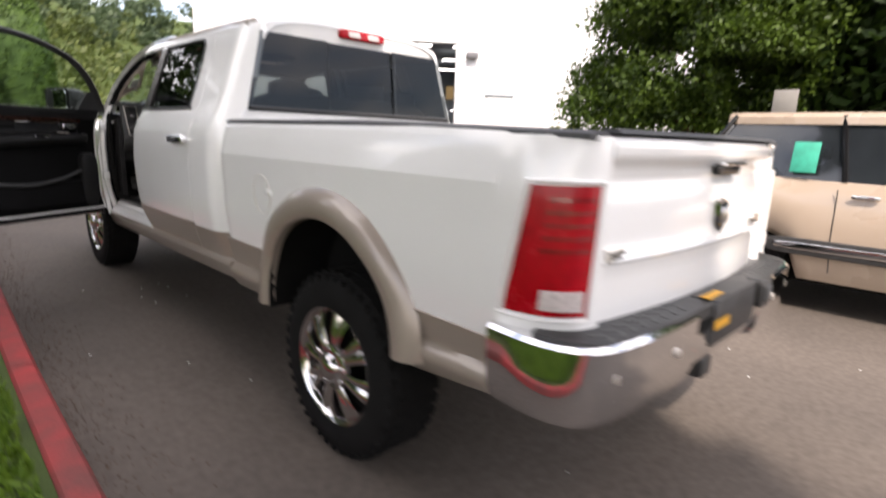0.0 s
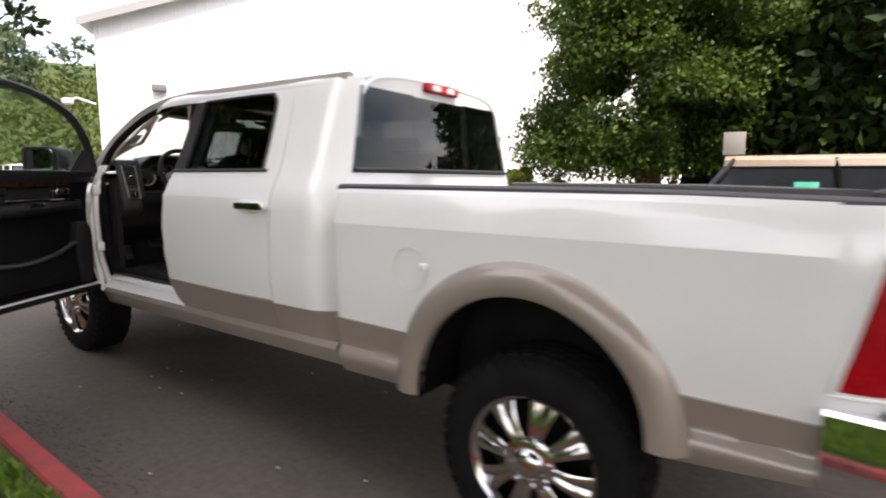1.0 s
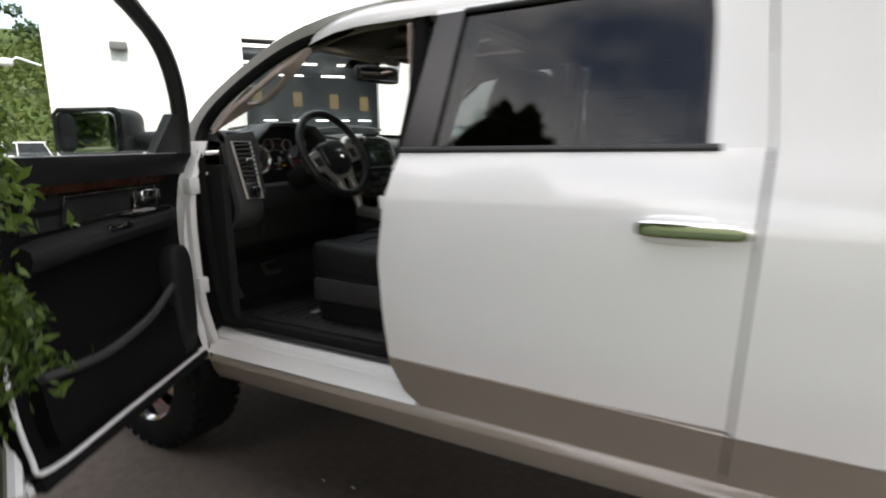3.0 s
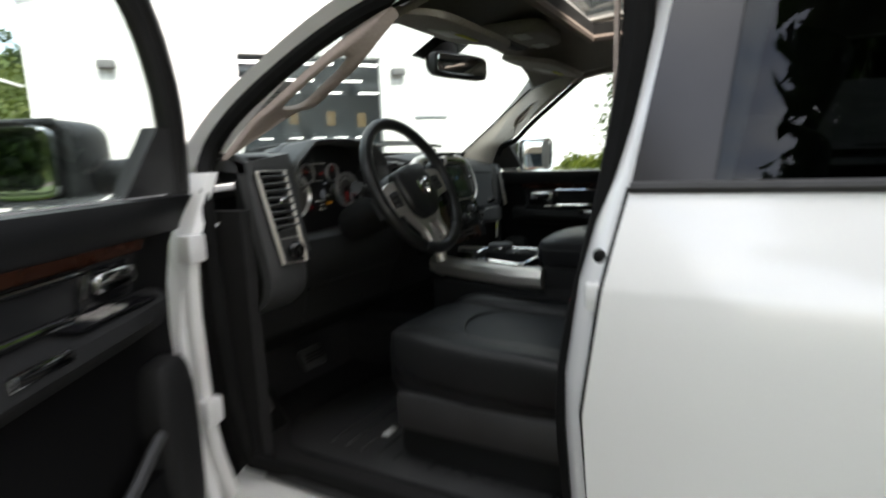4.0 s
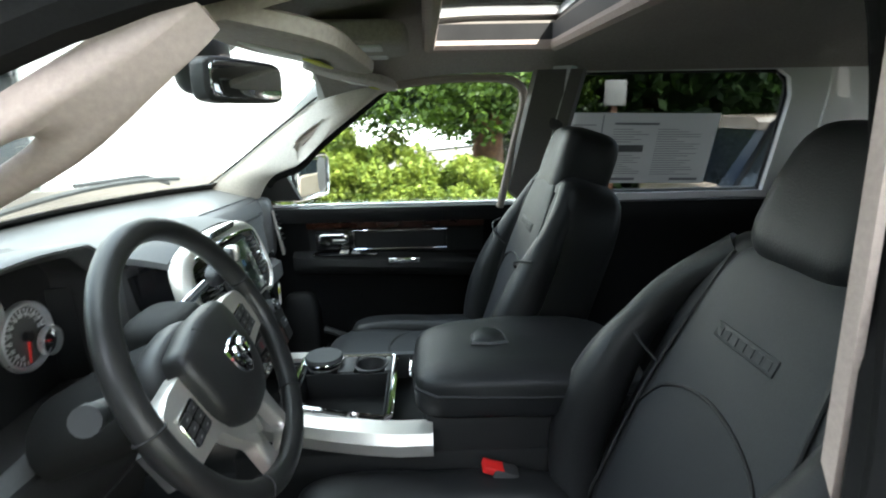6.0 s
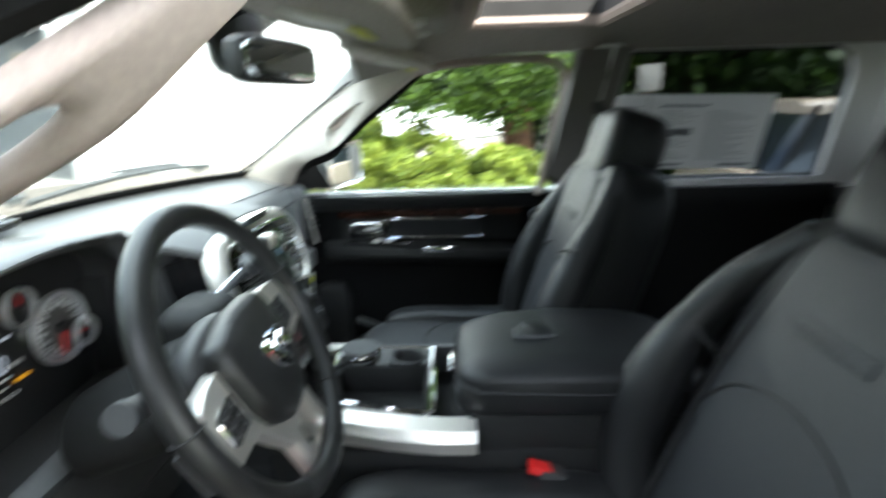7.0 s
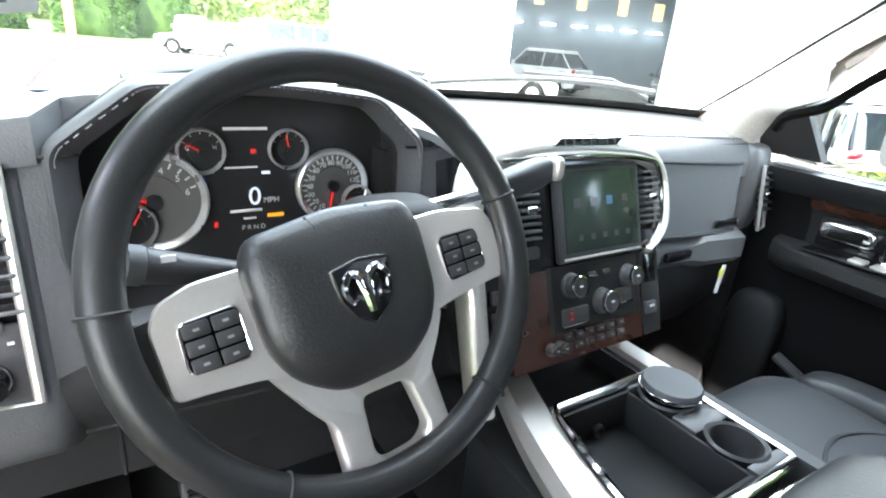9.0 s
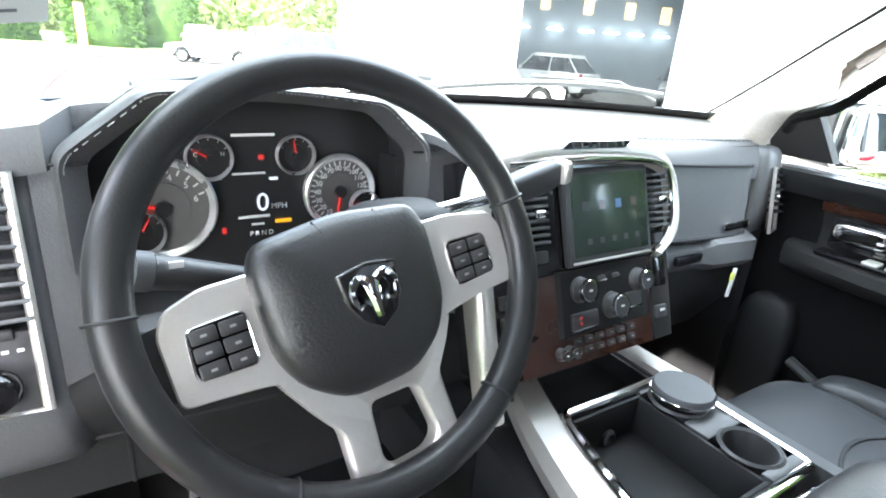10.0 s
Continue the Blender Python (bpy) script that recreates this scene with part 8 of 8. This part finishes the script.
def column_shrub(at, height, radius, seed, n=420, size=0.0145):
    """An upright shrub of flat, twisting sprays."""
    r = random.Random(seed)
    t = thing("arborvitae", "upright green arborvitae shrub at the kerb", "shrub", (at[0], at[1], 0.14 + lie(at[1])))
    bm = B()
    tube(bm, [(0, 0, -0.1), (0.02, 0.01, height * 0.5), (0, 0, height * 0.95)], [0.06, 0.04, 0.01], 8)
    part("trunk", bm, M_BARK, t)
    pts = []
    g = np.random.default_rng(seed)
    for _ in range(560):
        f = r.random() ** 0.85
        z = 0.12 + f * (height - 0.12)
        a = r.uniform(0, 6.283)
        rr = radius * (0.55 + 0.45 * math.sin(min(1.0, f * 3) * 1.57)) * (1 - 0.62 * max(0, f - 0.45) / 0.55) * r.uniform(0.45, 1.05)
        base = np.array([rr * math.cos(a), rr * math.sin(a), z])
        up = g.random(n)
        spray = np.stack([0.05 * g.normal(size=n) * (1.3 - up), 0.05 * g.normal(size=n) * (1.3 - up), 0.19 * up], 1)
        spray[:, 0] += 0.05 * up * math.cos(a)
        spray[:, 1] += 0.05 * up * math.sin(a)
        pts.append(base + spray)
    leaves("foliage", np.concatenate(pts), size, L_ARBOR, t, seed=seed, up=1.0, long=2.4)


column_shrub((-2.50, 3.05), 2.65, 0.58, 41)
column_shrub((-3.1, 6.4), 2.4, 0.7, 42, 60, 0.035)
lawn_tree = tree("lawn_tree", "dark conifer on the lawn with hanging branches", (-4.4, 9.0), 9.5, 3.4, 3.0, L_DARK, 0.12, 43, clumps=70, per=360, squash=0.5, core=0.6)
bm = B()
bough = smooth_line([(0, 0, 4.2), (1.0, -1.8, 4.0), (2.1, -3.6, 3.55), (2.9, -4.8, 2.95), (3.2, -5.26, 2.58)], 5)
tube(bm, bough, [0.06 - 0.0027 * k for k in range(len(bough))], 6)
part("bough", bm, M_BARK, lawn_tree, "long drooping bough")
g = np.random.default_rng(44)
tips = np.concatenate([np.array(p) + g.normal(size=(30, 3)) * np.array([0.06, 0.06, 0.045]) + np.array([0, 0, -0.03]) for p in bough[-6:]])
leaves("bough_foliage", tips, 0.045, L_DARK, lawn_tree, seed=44)
for k, (x, y, h) in enumerate(((-13, 5.0, 8), (-13, 11, 9))):
    tree("lawn_tree", "tall dark tree across the lawn", (x, y), h, 1.2, 2.7, L_DARK, 0.24, 50 + k, clumps=70, per=240, core=0.7)
for k, (x, y, h) in enumerate(((-7.2, -9.4, 11.8), (-7.3, -5.6, 12.0), (-7.0, -2.0, 11.6))):
    tree("shade_tree", "tall dense tree that shades the kerb side of the car park", (x, y), h, 5.6, 3.7, L_DARK, 0.30, 60 + k, clumps=150, per=130, cone=0.1, core=0.85, limbs=9)

for k, (x, y, h) in enumerate(((-11, -34, 8.5), (-5, -37, 7.0), (1, -35, 9.0), (7, -36, 7.5), (13, -33, 8.5))):
    tree("dark_tree", "dark tree at the far edge of the car park", (x, y), h, 0.5, 3.4, L_DARK, 0.3, 90 + k, clumps=60, per=120, core=0.75)

# clipped hedges and post far down the drive
def clipped_hedge(x, y, sx, sy, h, seed):
    t = thing("hedge", "tall rounded clipped hedge beside the drive", "hedge", (x, y, 0))
    g = np.random.default_rng(seed)
    n = 9000
    d = g.normal(size=(n, 3))
    d /= np.linalg.norm(d, axis=1)[:, None]
    p = np.sign(d) * np.abs(d) ** 0.7
    p[:, 2] = np.abs(p[:, 2])
    p = p * np.array([sx, sy, h]) * (1 - 0.10 * g.random(n))[:, None]
    leaves("foliage", p, 0.16, L_HEDGE, t, seed=seed)
    bm = B()
    pillow(bm, (0, 0, h * 0.42), (sx * 0.86, sy * 0.86, h * 0.45), 0.6, 0.6)
    part("inner_mass", bm, L_HEDGE, t)
clipped_hedge(0.9, 43.5, 2.1, 2.0, 7.5, 71)
clipped_hedge(4.4, 47.0, 2.4, 2.2, 10.5, 72)
clipped_hedge(-4.6, 44.5, 2.2, 2.0, 3.9, 73)
bush("bush", "green shrub beside the drive", (-4.3, 22.0), (1.6, 1.6, 2.4), L_HEDGE, 0.12, 74, per=260)
bm = B()
prism(bm, [(-0.20, -0.20), (0.20, -0.20), (0.20, 0.20), (-0.20, 0.20)], "z", 0, 2.35, 0.03)
post = thing("wooden_post", "orange-brown wooden post on the lawn", "post", (-0.37, 36.5, 0.1))
part("post", bm, M_POSTWOOD, post)
bm = B()
bx(bm, (0.0, -0.21, 2.0), (0.24, 0.02, 0.4), 0.005)
part("notice_plate", bm, M_PAPER, post)

# wooded hillside
bm = B()
def hill(u, v):
    a = radians(-75 + 125 * u)
    d = 62 + 70 * v
    z = -0.5 + 25 * v ** 1.3 + 1.2 * math.sin(u * 13) + 0.8 * math.sin(u * 31 + v * 7)
    return Vector((d * math.sin(a), d * math.cos(a), z if v > 0 else -0.5))
grid(bm, hill, steps(0, 1, 40), steps(0, 1, 10))
tagged(part("hillside", bm, M_TURF), "green hillside behind the car park", "hill", kind="structure")
g = np.random.default_rng(9)
cl = []
for k in range(650):
    u, v = g.random(), g.random() * 0.8
    p = hill(u, v)
    s = 1.6 + 1.4 * g.random()
    cl.append((p.x, p.y, p.z + s * 0.6, s * 1.3, s * 1.3, s))
leaves("hillside_shrubs", clump_points(cl, 90, 9, 0.7), 0.6, L_FAR, seed=9)
tagged(bpy.data.objects["hillside_shrubs"], "yellow-green scrub covering the hillside", "scrub", kind="stuff")
cl = []
for k in range(130):
    u, v = g.random(), 0.55 + 0.45 * g.random()
    p = hill(u, v)
    h = 5 + 6 * g.random()
    for j in range(4):
        cl.append((p.x + 1.6 * g.normal(), p.y + 1.6 * g.normal(), p.z + h * (0.3 + 0.18 * j), 2.2 * (1 - 0.13 * j), 2.2 * (1 - 0.13 * j), h * 0.16))
leaves("hillside_trees", clump_points(cl, 80, 10, 0.6), 0.6, L_CONIFER, seed=10)
tagged(bpy.data.objects["hillside_trees"], "hazy green conifers along the hilltop", "trees", kind="stuff")


# ---- white metal building ----
C0, U0, N0 = Vector((5.3, 17.6, 0)), Vector((0.786, -0.618, 0)).normalized(), Vector((-0.618, -0.786, 0)).normalized()
WALL = Matrix.Translation(C0 + Vector((0, 0, lie(17)))) @ Matrix(((U0.x, -N0.x, 0, 0), (U0.y, -N0.y, 0, 0), (0, 0, 1, 0), (0, 0, 0, 1)))
EAVE, SLOPE, LENGTH, RIDGE = 6.0, 0.35, 34.0, 14.0
def gable(s):
    return EAVE + SLOPE * min(s, RIDGE) - (SLOPE * max(0, s - RIDGE))
building = thing("metal_building", "large white ribbed metal building with an open workshop door", "building")
DOOR = (4.8, 8.8, 4.5)
def wall_piece(name, s0, s1, z0, top, mat=M_WALL, d0=0.0, d1=0.2):
    bm = B()
    n = max(1, int((s1 - s0) / 2))
    us = steps(s0, s1, n)
    thick_grid(bm, lambda s, v: Vector((s, d0, z0 + v * ((gable(s) if top is None else top) - z0))), us, (0, 1), lambda p: Vector((0, d1, 0)))
    return part(name, bm, mat, building, at=WALL)
wall_piece("wall", 0, DOOR[0], 0, None)
wall_piece("wall", DOOR[0], DOOR[1], DOOR[2], None)
wall_piece("wall", DOOR[1], LENGTH, 0, None)
# ribs of the siding
bm = B()
s = 0.15
while s < LENGTH:
    z0 = DOOR[2] if DOOR[0] - 0.05 < s < DOOR[1] + 0.05 else 0.05
    zt = gable(s) - 0.05
    vs = [bm.verts.new(p) for z in (z0, zt) for p in ((s - 0.03, 0.0, z), (s - 0.018, -0.010, z), (s + 0.018, -0.010, z), (s + 0.03, 0.0, z))]
    for i in range(3):
        bm.faces.new((vs[i], vs[i + 1], vs[i + 5], vs[i + 4]))
    s += 0.305
part("siding_ribs", bm, M_WALL, building, "white upright siding ribs", at=WALL, kind="stuff")
# side wall, roof edge, inside of the workshop
bm = B()
thick_grid(bm, lambda u, z: Vector((0, u, z)), (0.2, 8, 18), (0, EAVE), lambda p: Vector((0.2, 0, 0)))
part("side_wall", bm, M_WALL, building, at=WALL)
bm = B()
for a, b in ((-0.35, RIDGE), (RIDGE, LENGTH + 0.35)):
    thick_grid(bm, lambda s, d: Vector((s, d, gable(s) + 0.10)), steps(a, b, 4), (-0.35, 18.5), lambda p: Vector((0, 0, -0.12)))
part("roof", bm, M_WALLTRIM, building, "white metal roof", at=WALL)
bm = B()
for a, b in ((-0.35, RIDGE), (RIDGE, LENGTH + 0.35)):
    thick_grid(bm, lambda s, v: Vector((s, -0.36, gable(s) + 0.13 - 0.25 * v)), steps(a, b, 4), (0, 1), lambda p: Vector((0, -0.03, 0)))
part("verge_trim", bm, material("grey_verge", (0.30, 0.30, 0.31), 0.5), building, "grey verge trim", at=WALL)
bm = B()
thick_grid(bm, lambda s, z: Vector((s, 16.0, z)), (0.3, 14), (0, 5.6), lambda p: Vector((0, 0.1, 0)))
thick_grid(bm, lambda d, z: Vector((1.2, d, z)), (0.25, 16), (0, 5.6), lambda p: Vector((-0.1, 0, 0)))
thick_grid(bm, lambda d, z: Vector((13.5, d, z)), (0.25, 16), (0, 5.6), lambda p: Vector((0.1, 0, 0)))
thick_grid(bm, lambda s, d: Vector((s, d, 5.4)), (1.1, 13.6), (0.25, 16.1), lambda p: Vector((0, 0, 0.1)))
part("workshop_shell", bm, M_INSIDE, building, "dim grey workshop interior", at=WALL)
bm = B()
thick_grid(bm, lambda s, d: Vector((s, d, 0.012)), (1.2, 13.5), (0.0, 16), lambda p: Vector((0, 0, -0.01)))
part("workshop_floor", bm, M_CONCRETE, building, at=WALL)
for d in (4.0, 8.0, 12.0):
    for s in (3.5, 5.6, 7.7, 9.8, 11.9):
        bm = B()
        bx(bm, (s, d, 5.0), (1.2, 0.14, 0.07), 0.01)
        part("workshop_tube", bm, M_TUBE, building, "lit tube lamp", at=WALL)
for s in (5.2, 6.9, 8.5, 9.8, 11.0, 12.3):
    bm = B()
    bx(bm, (s, 15.6, 2.95), (0.75, 0.10, 0.06), 0.01)
    part("workshop_tube", bm, M_TUBE, building, "lit tube lamp", at=WALL)
for s, z in ((6.3, 4.25), (8.5, 4.15), (10.6, 4.05), (12.4, 3.95)):
    bm = B()
    bx(bm, (s, 15.95, z), (0.50, 0.05, 0.80), 0.01)
    part("window_panel", bm, M_WARMWIN, building, "warm lit window panel", at=WALL)
bm = B()
for a, b, z0, z1 in ((4.72, 4.80, 0, 4.58), (8.80, 8.88, 0, 4.58), (4.72, 8.88, 4.50, 4.60)):
    bx2(bm, a, b, -0.04, 0.22, z0, z1, 0.01)
part("door_frame", bm, M_WALLTRIM, building, "white steel door frame", at=WALL)
# person door, canopy line and wall lamps
bm = B()
bx2(bm, 9.88, 10.92, -0.06, 0.0, 2.76, 2.83, 0.01)
part("door_canopy", bm, M_INSIDE, building, "thin dark drip edge", at=WALL)
bm = B()
bx2(bm, 9.98, 10.82, -0.035, 0.0, 0.05, 2.72, 0.01)
pd = part("side_door", bm, M_WALLTRIM, building, "white steel door", at=WALL)
bm = B()
bx2(bm, 13.2, 13.32, -0.12, 0.0, 2.75, 2.95, 0.02)
part("wall_box", bm, M_CONCRETE, building, "small grey wall box", at=WALL)
for s in (1.72, 9.35):
    bm = B()
    bx2(bm, s - 0.2, s + 0.2, -0.24, 0.0, 4.02, 4.22, 0.03)
    wl_ob = part("wall_lamp", bm, M_PAPERGREY, building, "grey floodlight", at=WALL)
bm = B()
tube(bm, [(-0.05, -0.1, 3.55), (-0.5, -0.3, 3.7), (-0.62, -0.32, 3.62)], 0.03, 8)
pillow(bm, (-0.72, -0.34, 3.58), (0.15, 0.12, 0.10), 0.7, 0.7)
part("corner_lamp", bm, M_WALLTRIM, building, "white lamp on a bent arm", at=WALL)
bm = B()
for z in (1.6, 2.42):
    tube(bm, [(16.6, -0.5, z), (19.6, -0.5, z)], 0.03, 8)
for s in (16.6, 17.6, 18.6, 19.6):
    tube(bm, [(s, -0.5, 0), (s, -0.5, 2.42)], 0.03, 8)
rl = thing("pipe_rail", "grey pipe rail beside the white wall", "railing")
part("rail", bm, M_SATIN, rl, at=WALL)

# sign on its post
sg = thing("sign", "pale square sign plate on a wooden post", "sign", (6.65, 0.27, 0))
bm = B()
bx(bm, (0, 0.03, 1.1), (0.09, 0.09, 2.2), 0.008)
part("post", bm, M_BARK, sg)
bm = B()
bx(bm, (-0.065, 0.03, 2.06), (0.02, 0.30, 0.34), 0.004)
part("plate", bm, M_SIGNBACK, sg)


# ---- other cars ----
def car(name, label, at, turn, paint, L=4.3, W=1.78, H=1.66, belt=1.02, hood=0.95, wind=(0.62, 0.28), rear=(-1.75, -2.0), strip=False, boxy=0.0, posts=None, cap=0.05):
    """A parked car. Its front points along its own +x. wind: where the windscreen meets bonnet and roof; rear: where the back glass meets roof and belt."""
    c = thing(name, label, "car", (at[0], at[1], lie(at[1])))
    c.rotation_euler = (0, 0, turn)
    hw = W / 2
    axf, axr = L * 0.31, -L * 0.29
    rw = 0.33
    def body_top(x):
        if x > wind[0]:
            t = (x - wind[0]) / (L / 2 - wind[0])
            return hood - 0.16 * t ** 2
        return belt + 0.03 * (wind[0] - x) / L
    bm = B()
    secs = []
    for x in steps(-L / 2, L / 2, 36):
        e = max(0, (abs(x) - L / 2 + 0.35) / 0.35)
        w = hw * (1 - 0.10 * e * e)
        zt = body_top(x) - 0.04 * e * e
        z0 = 0.30 + 0.04 * e
        for axx in (axf, axr):
            d = abs(x - axx)
            if d < rw + 0.05:
                z0 = max(z0, rw + math.sqrt((rw + 0.05) ** 2 - d * d))
        z0 = min(z0, zt - 0.12)
        secs.append([Vector((x, k * w * f, z0 + (zt - z0) * g)) for k, f, g in ((-1, 0.90, 0), (-1, 0.97, 0.15), (-1, 1.0, 0.45), (-1, 0.99, 0.75), (-1, 0.93, 0.96), (-1, 0.80, 1.0), (1, 0.80, 1.0), (1, 0.93, 0.96), (1, 0.99, 0.75), (1, 1.0, 0.45), (1, 0.97, 0.15), (1, 0.90, 0))])
    loft(bm, secs)
    part("body", bm, paint, c, sharp=50)
    # glass house
    bm = B()
    w0, w1 = wind
    r1, r0 = rear
    top_w, bot_w = hw * (0.76 + 0.1 * boxy), hw * 0.90
    def house(x, z, k):
        f = (z - belt) / (H - belt)
        return Vector((x, k * (bot_w + (top_w - bot_w) * f), z))
    def ring(f):
        z = belt - 0.02 + (H - cap - belt + 0.02) * f
        xf = w0 + (w1 - w0) * f
        xr = r0 + (r1 - r0) * f
        a = house(0, z, 1).y
        return [Vector((xf, -a * 0.86, z)), Vector((xf + 0.05, 0, z)), Vector((xf, a * 0.86, z)), Vector((xf - 0.15, a, z)), Vector((xr + 0.12, a, z)), Vector((xr, a * 0.88, z)), Vector((xr - 0.03, 0, z)), Vector((xr, -a * 0.88, z)), Vector((xr + 0.12, -a, z)), Vector((xf - 0.15, -a, z))]
    loft(bm, [ring(f) for f in steps(0, 1, 5)])
    part("cabin_glass", bm, M_CARGLASS, c, "dark reflecting car glass", sharp=25)
    bm = B()
    loft(bm, [[Vector((p.x * (1 + g * 0.0), p.y * q, H - cap - 0.005 + dz)) for p in ring(1.0)] for q, dz, g in ((1.03, 0, 0), (1.02, cap * 0.6, 0), (0.9, cap, 0), (0.4, cap + 0.012, 0))])
    part("roof", bm, paint, c)
    for k in (-1, 1):
        for f0, f1 in (((w0 - 0.03, belt - 0.02), (w1 - 0.02, H - 0.04)), ((r0 + 0.10, belt - 0.02), (r1 + 0.10, H - 0.04)), (((w0 + r0) / 2 - 0.05, belt - 0.02), ((w1 + r1) / 2 - 0.03, H - 0.04))):
            bm = B()
            p, q = house(f0[0], f0[1], k), house(f1[0], f1[1], k)
            tube(bm, [p * 1.0 + Vector((0, k * 0.004, 0)), q + Vector((0, k * 0.004, 0))], 0.024, 8)
            part("window_post", bm, posts or paint, c)
        for axx in (axf, axr):
            bm = B()
            rev(bm, [(0.20, -0.02), (0.22, 0.0), (0.30, 0.005), (0.325, -0.02), (0.33, -0.1), (0.325, -0.19), (0.2, -0.2)], (axx, k * (hw - 0.03), 0.33), (0, k, 0), 28)
            wq = part("wheel", bm, M_RUBBER, c)
            bm = B()
            rev(bm, [(0.205, -0.03), (0.20, -0.005), (0.17, -0.02), (0.05, 0.0), (0.0, 0.004)], (axx, k * (hw - 0.03), 0.33), (0, k, 0), 24)
            for j in range(5):
                a = 2 * math.pi * j / 5
                tube(bm, [Vector((axx + 0.04 * math.cos(a), k * (hw - 0.022), 0.33 + 0.04 * math.sin(a))), Vector((axx + 0.19 * math.cos(a), k * (hw - 0.028), 0.33 + 0.19 * math.sin(a)))], 0.022, 6)
            part("rim", bm, M_GREYPAINT, wq)
        for hx in ((w0 + r0) / 2 + 0.12, r0 + 0.42):
            bm = B()
            pillow(bm, (hx, k * (hw * 0.985 + 0.012), belt - 0.13), (0.10, 0.016, 0.018), 0.5, 0.5)
            part("door_handle", bm, M_CHROME, c)
        for x in ((w0 + r0) / 2 - 0.05, w0 - 0.05, r0 + 0.28):
            bm = B()
            tube(bm, [(x, k * hw * 0.985, 0.40), (x - 0.02, k * hw * 1.002, 0.66), (x - 0.03, k * hw * 0.985, belt - 0.08)], 0.005, 5)
            part("door_gap", bm, M_BLACK, c)
        if strip:
            bm = B()
            pillow(bm, ((w0 + r0) / 2 + 0.42, k * (hw + 0.002), 0.60), (0.98, 0.018, 0.075), 0.3, 0.2)
            st = part("side_moulding", bm, M_BLACK, c, "black side moulding with a chrome bar")
            bm = B()
            pillow(bm, ((w0 + r0) / 2 + 0.44, k * (hw + 0.018), 0.605), (0.94, 0.012, 0.032), 0.3, 0.2)
            part("chrome_bar", bm, M_CHROME, st)
        bm = B()
        pillow(bm, (w0 - 0.22, k * (hw + 0.09), belt + 0.07), (0.05, 0.10, 0.07), 0.6, 0.6)
        part("door_mirror", bm, paint, c)
        bm = B()
        pillow(bm, (L / 2 - 0.16, k * hw * 0.70, hood - 0.22), (0.12, 0.20, 0.07), 0.6, 0.6)
        part("headlamp", bm, M_CLEARLENS, c)
        bm = B()
        pillow(bm, (-L / 2 + 0.10, k * hw * 0.80, belt - 0.14), (0.08, 0.14, 0.12), 0.6, 0.6)
        part("tail_lamp", bm, M_RED, c)
    bm = B()
    bx(bm, (L / 2 - 0.015, 0, hood - 0.33), (0.05, W * 0.55, 0.14 + 0.2 * (boxy > 0)), 0.02)
    front = part("grille", bm, paint if boxy else M_GLOSSBLACK, c)
    if boxy:
        for k in range(7):
            bm = B()
            bx(bm, (L / 2 + 0.012, -0.30 + 0.10 * k, hood - 0.33), (0.012, 0.055, 0.28), 0.02)
            part("grille_slot", bm, M_GLOSSBLACK, front)
    bm = B()
    bx(bm, (L / 2 - 0.02, 0, 0.38), (0.08, W * 0.86, 0.16), 0.04)
    part("bumper", bm, M_BLACK, c)
    bm = B()
    bx(bm, (-L / 2 + 0.02, 0, 0.42), (0.08, W * 0.86, 0.18), 0.04)
    part("bumper", bm, M_BLACK, c)
    bm = B()
    bx(bm, (0, 0, 0.36), (L * 0.9, W * 0.8, 0.22), 0.03)
    part("underbody", bm, M_DARKBAY, c)
    return c


suv = car("parked_car", "beige compact family car with a green sheet on its window", (4.28, -1.60, 0), radians(-90), M_BEIGEPAINT, L=4.15, W=1.80, H=1.78, belt=1.20, hood=1.06, cap=0.11, wind=(0.95, 0.35), rear=(-1.62, -1.98), strip=True, posts=M_GLOSSBLACK)
bm = B()
bx(bm, (-0.88, -0.842, 1.38), (0.20, 0.006, 0.27), 0.002, rot=Matrix.Rotation(radians(-13), 3, "X"))
part("window_sheet", bm, M_GREENTAG, suv, "green translucent sheet")
car("workshop_car", "white compact utility vehicle inside the workshop", (16.0, 21.1, 0), radians(108), M_WHITE, L=4.3, W=1.8, H=1.72, belt=1.06, cap=0.12, wind=(0.85, 0.25), rear=(-1.45, -2.0))
car("workshop_car", "white small car standing in the workshop door", (10.9, 17.6, 0), radians(-36), M_WHITE, L=4.1, W=1.7, H=1.45, belt=0.92, hood=0.85)
car("workshop_car", "dark car deep inside the workshop", (20.6, 17.6, 0), radians(215), M_DARKCAR, L=4.5, W=1.8, H=1.6)
car("parked_car", "white boxy off-roader with an upright slotted grille", (5.4, 23.2, 0), radians(-97), M_WHITE, L=4.3, W=1.85, H=1.80, belt=1.15, hood=1.10, wind=(0.60, 0.40), rear=(-1.9, -2.0), boxy=0.8)
car("parked_car", "silver utility vehicle parked near the hedges", (5.6, 39.5, 0), radians(-95), M_GREYPAINT, L=4.5, W=1.85, H=1.75, belt=1.1, hood=1.05)
car("parked_car", "dark saloon far down the drive", (9.2, 46.0, 0), radians(-80), M_DARKCAR, L=4.5, W=1.8, H=1.5)
car("parked_car", "white car across the car park", (7.4, 27.0, 0), radians(170), M_WHITE, L=4.6, W=1.85, H=1.78, belt=1.1)
car("parked_car", "silver car on the far row", (5.2, 33.0, 0), radians(150), M_GREYPAINT, L=4.5, W=1.8, H=1.55)
car("parked_car", "red car on the far row", (10.5, 33.5, 0), radians(185), M_REDPAINT, L=4.5, W=1.8, H=1.5)
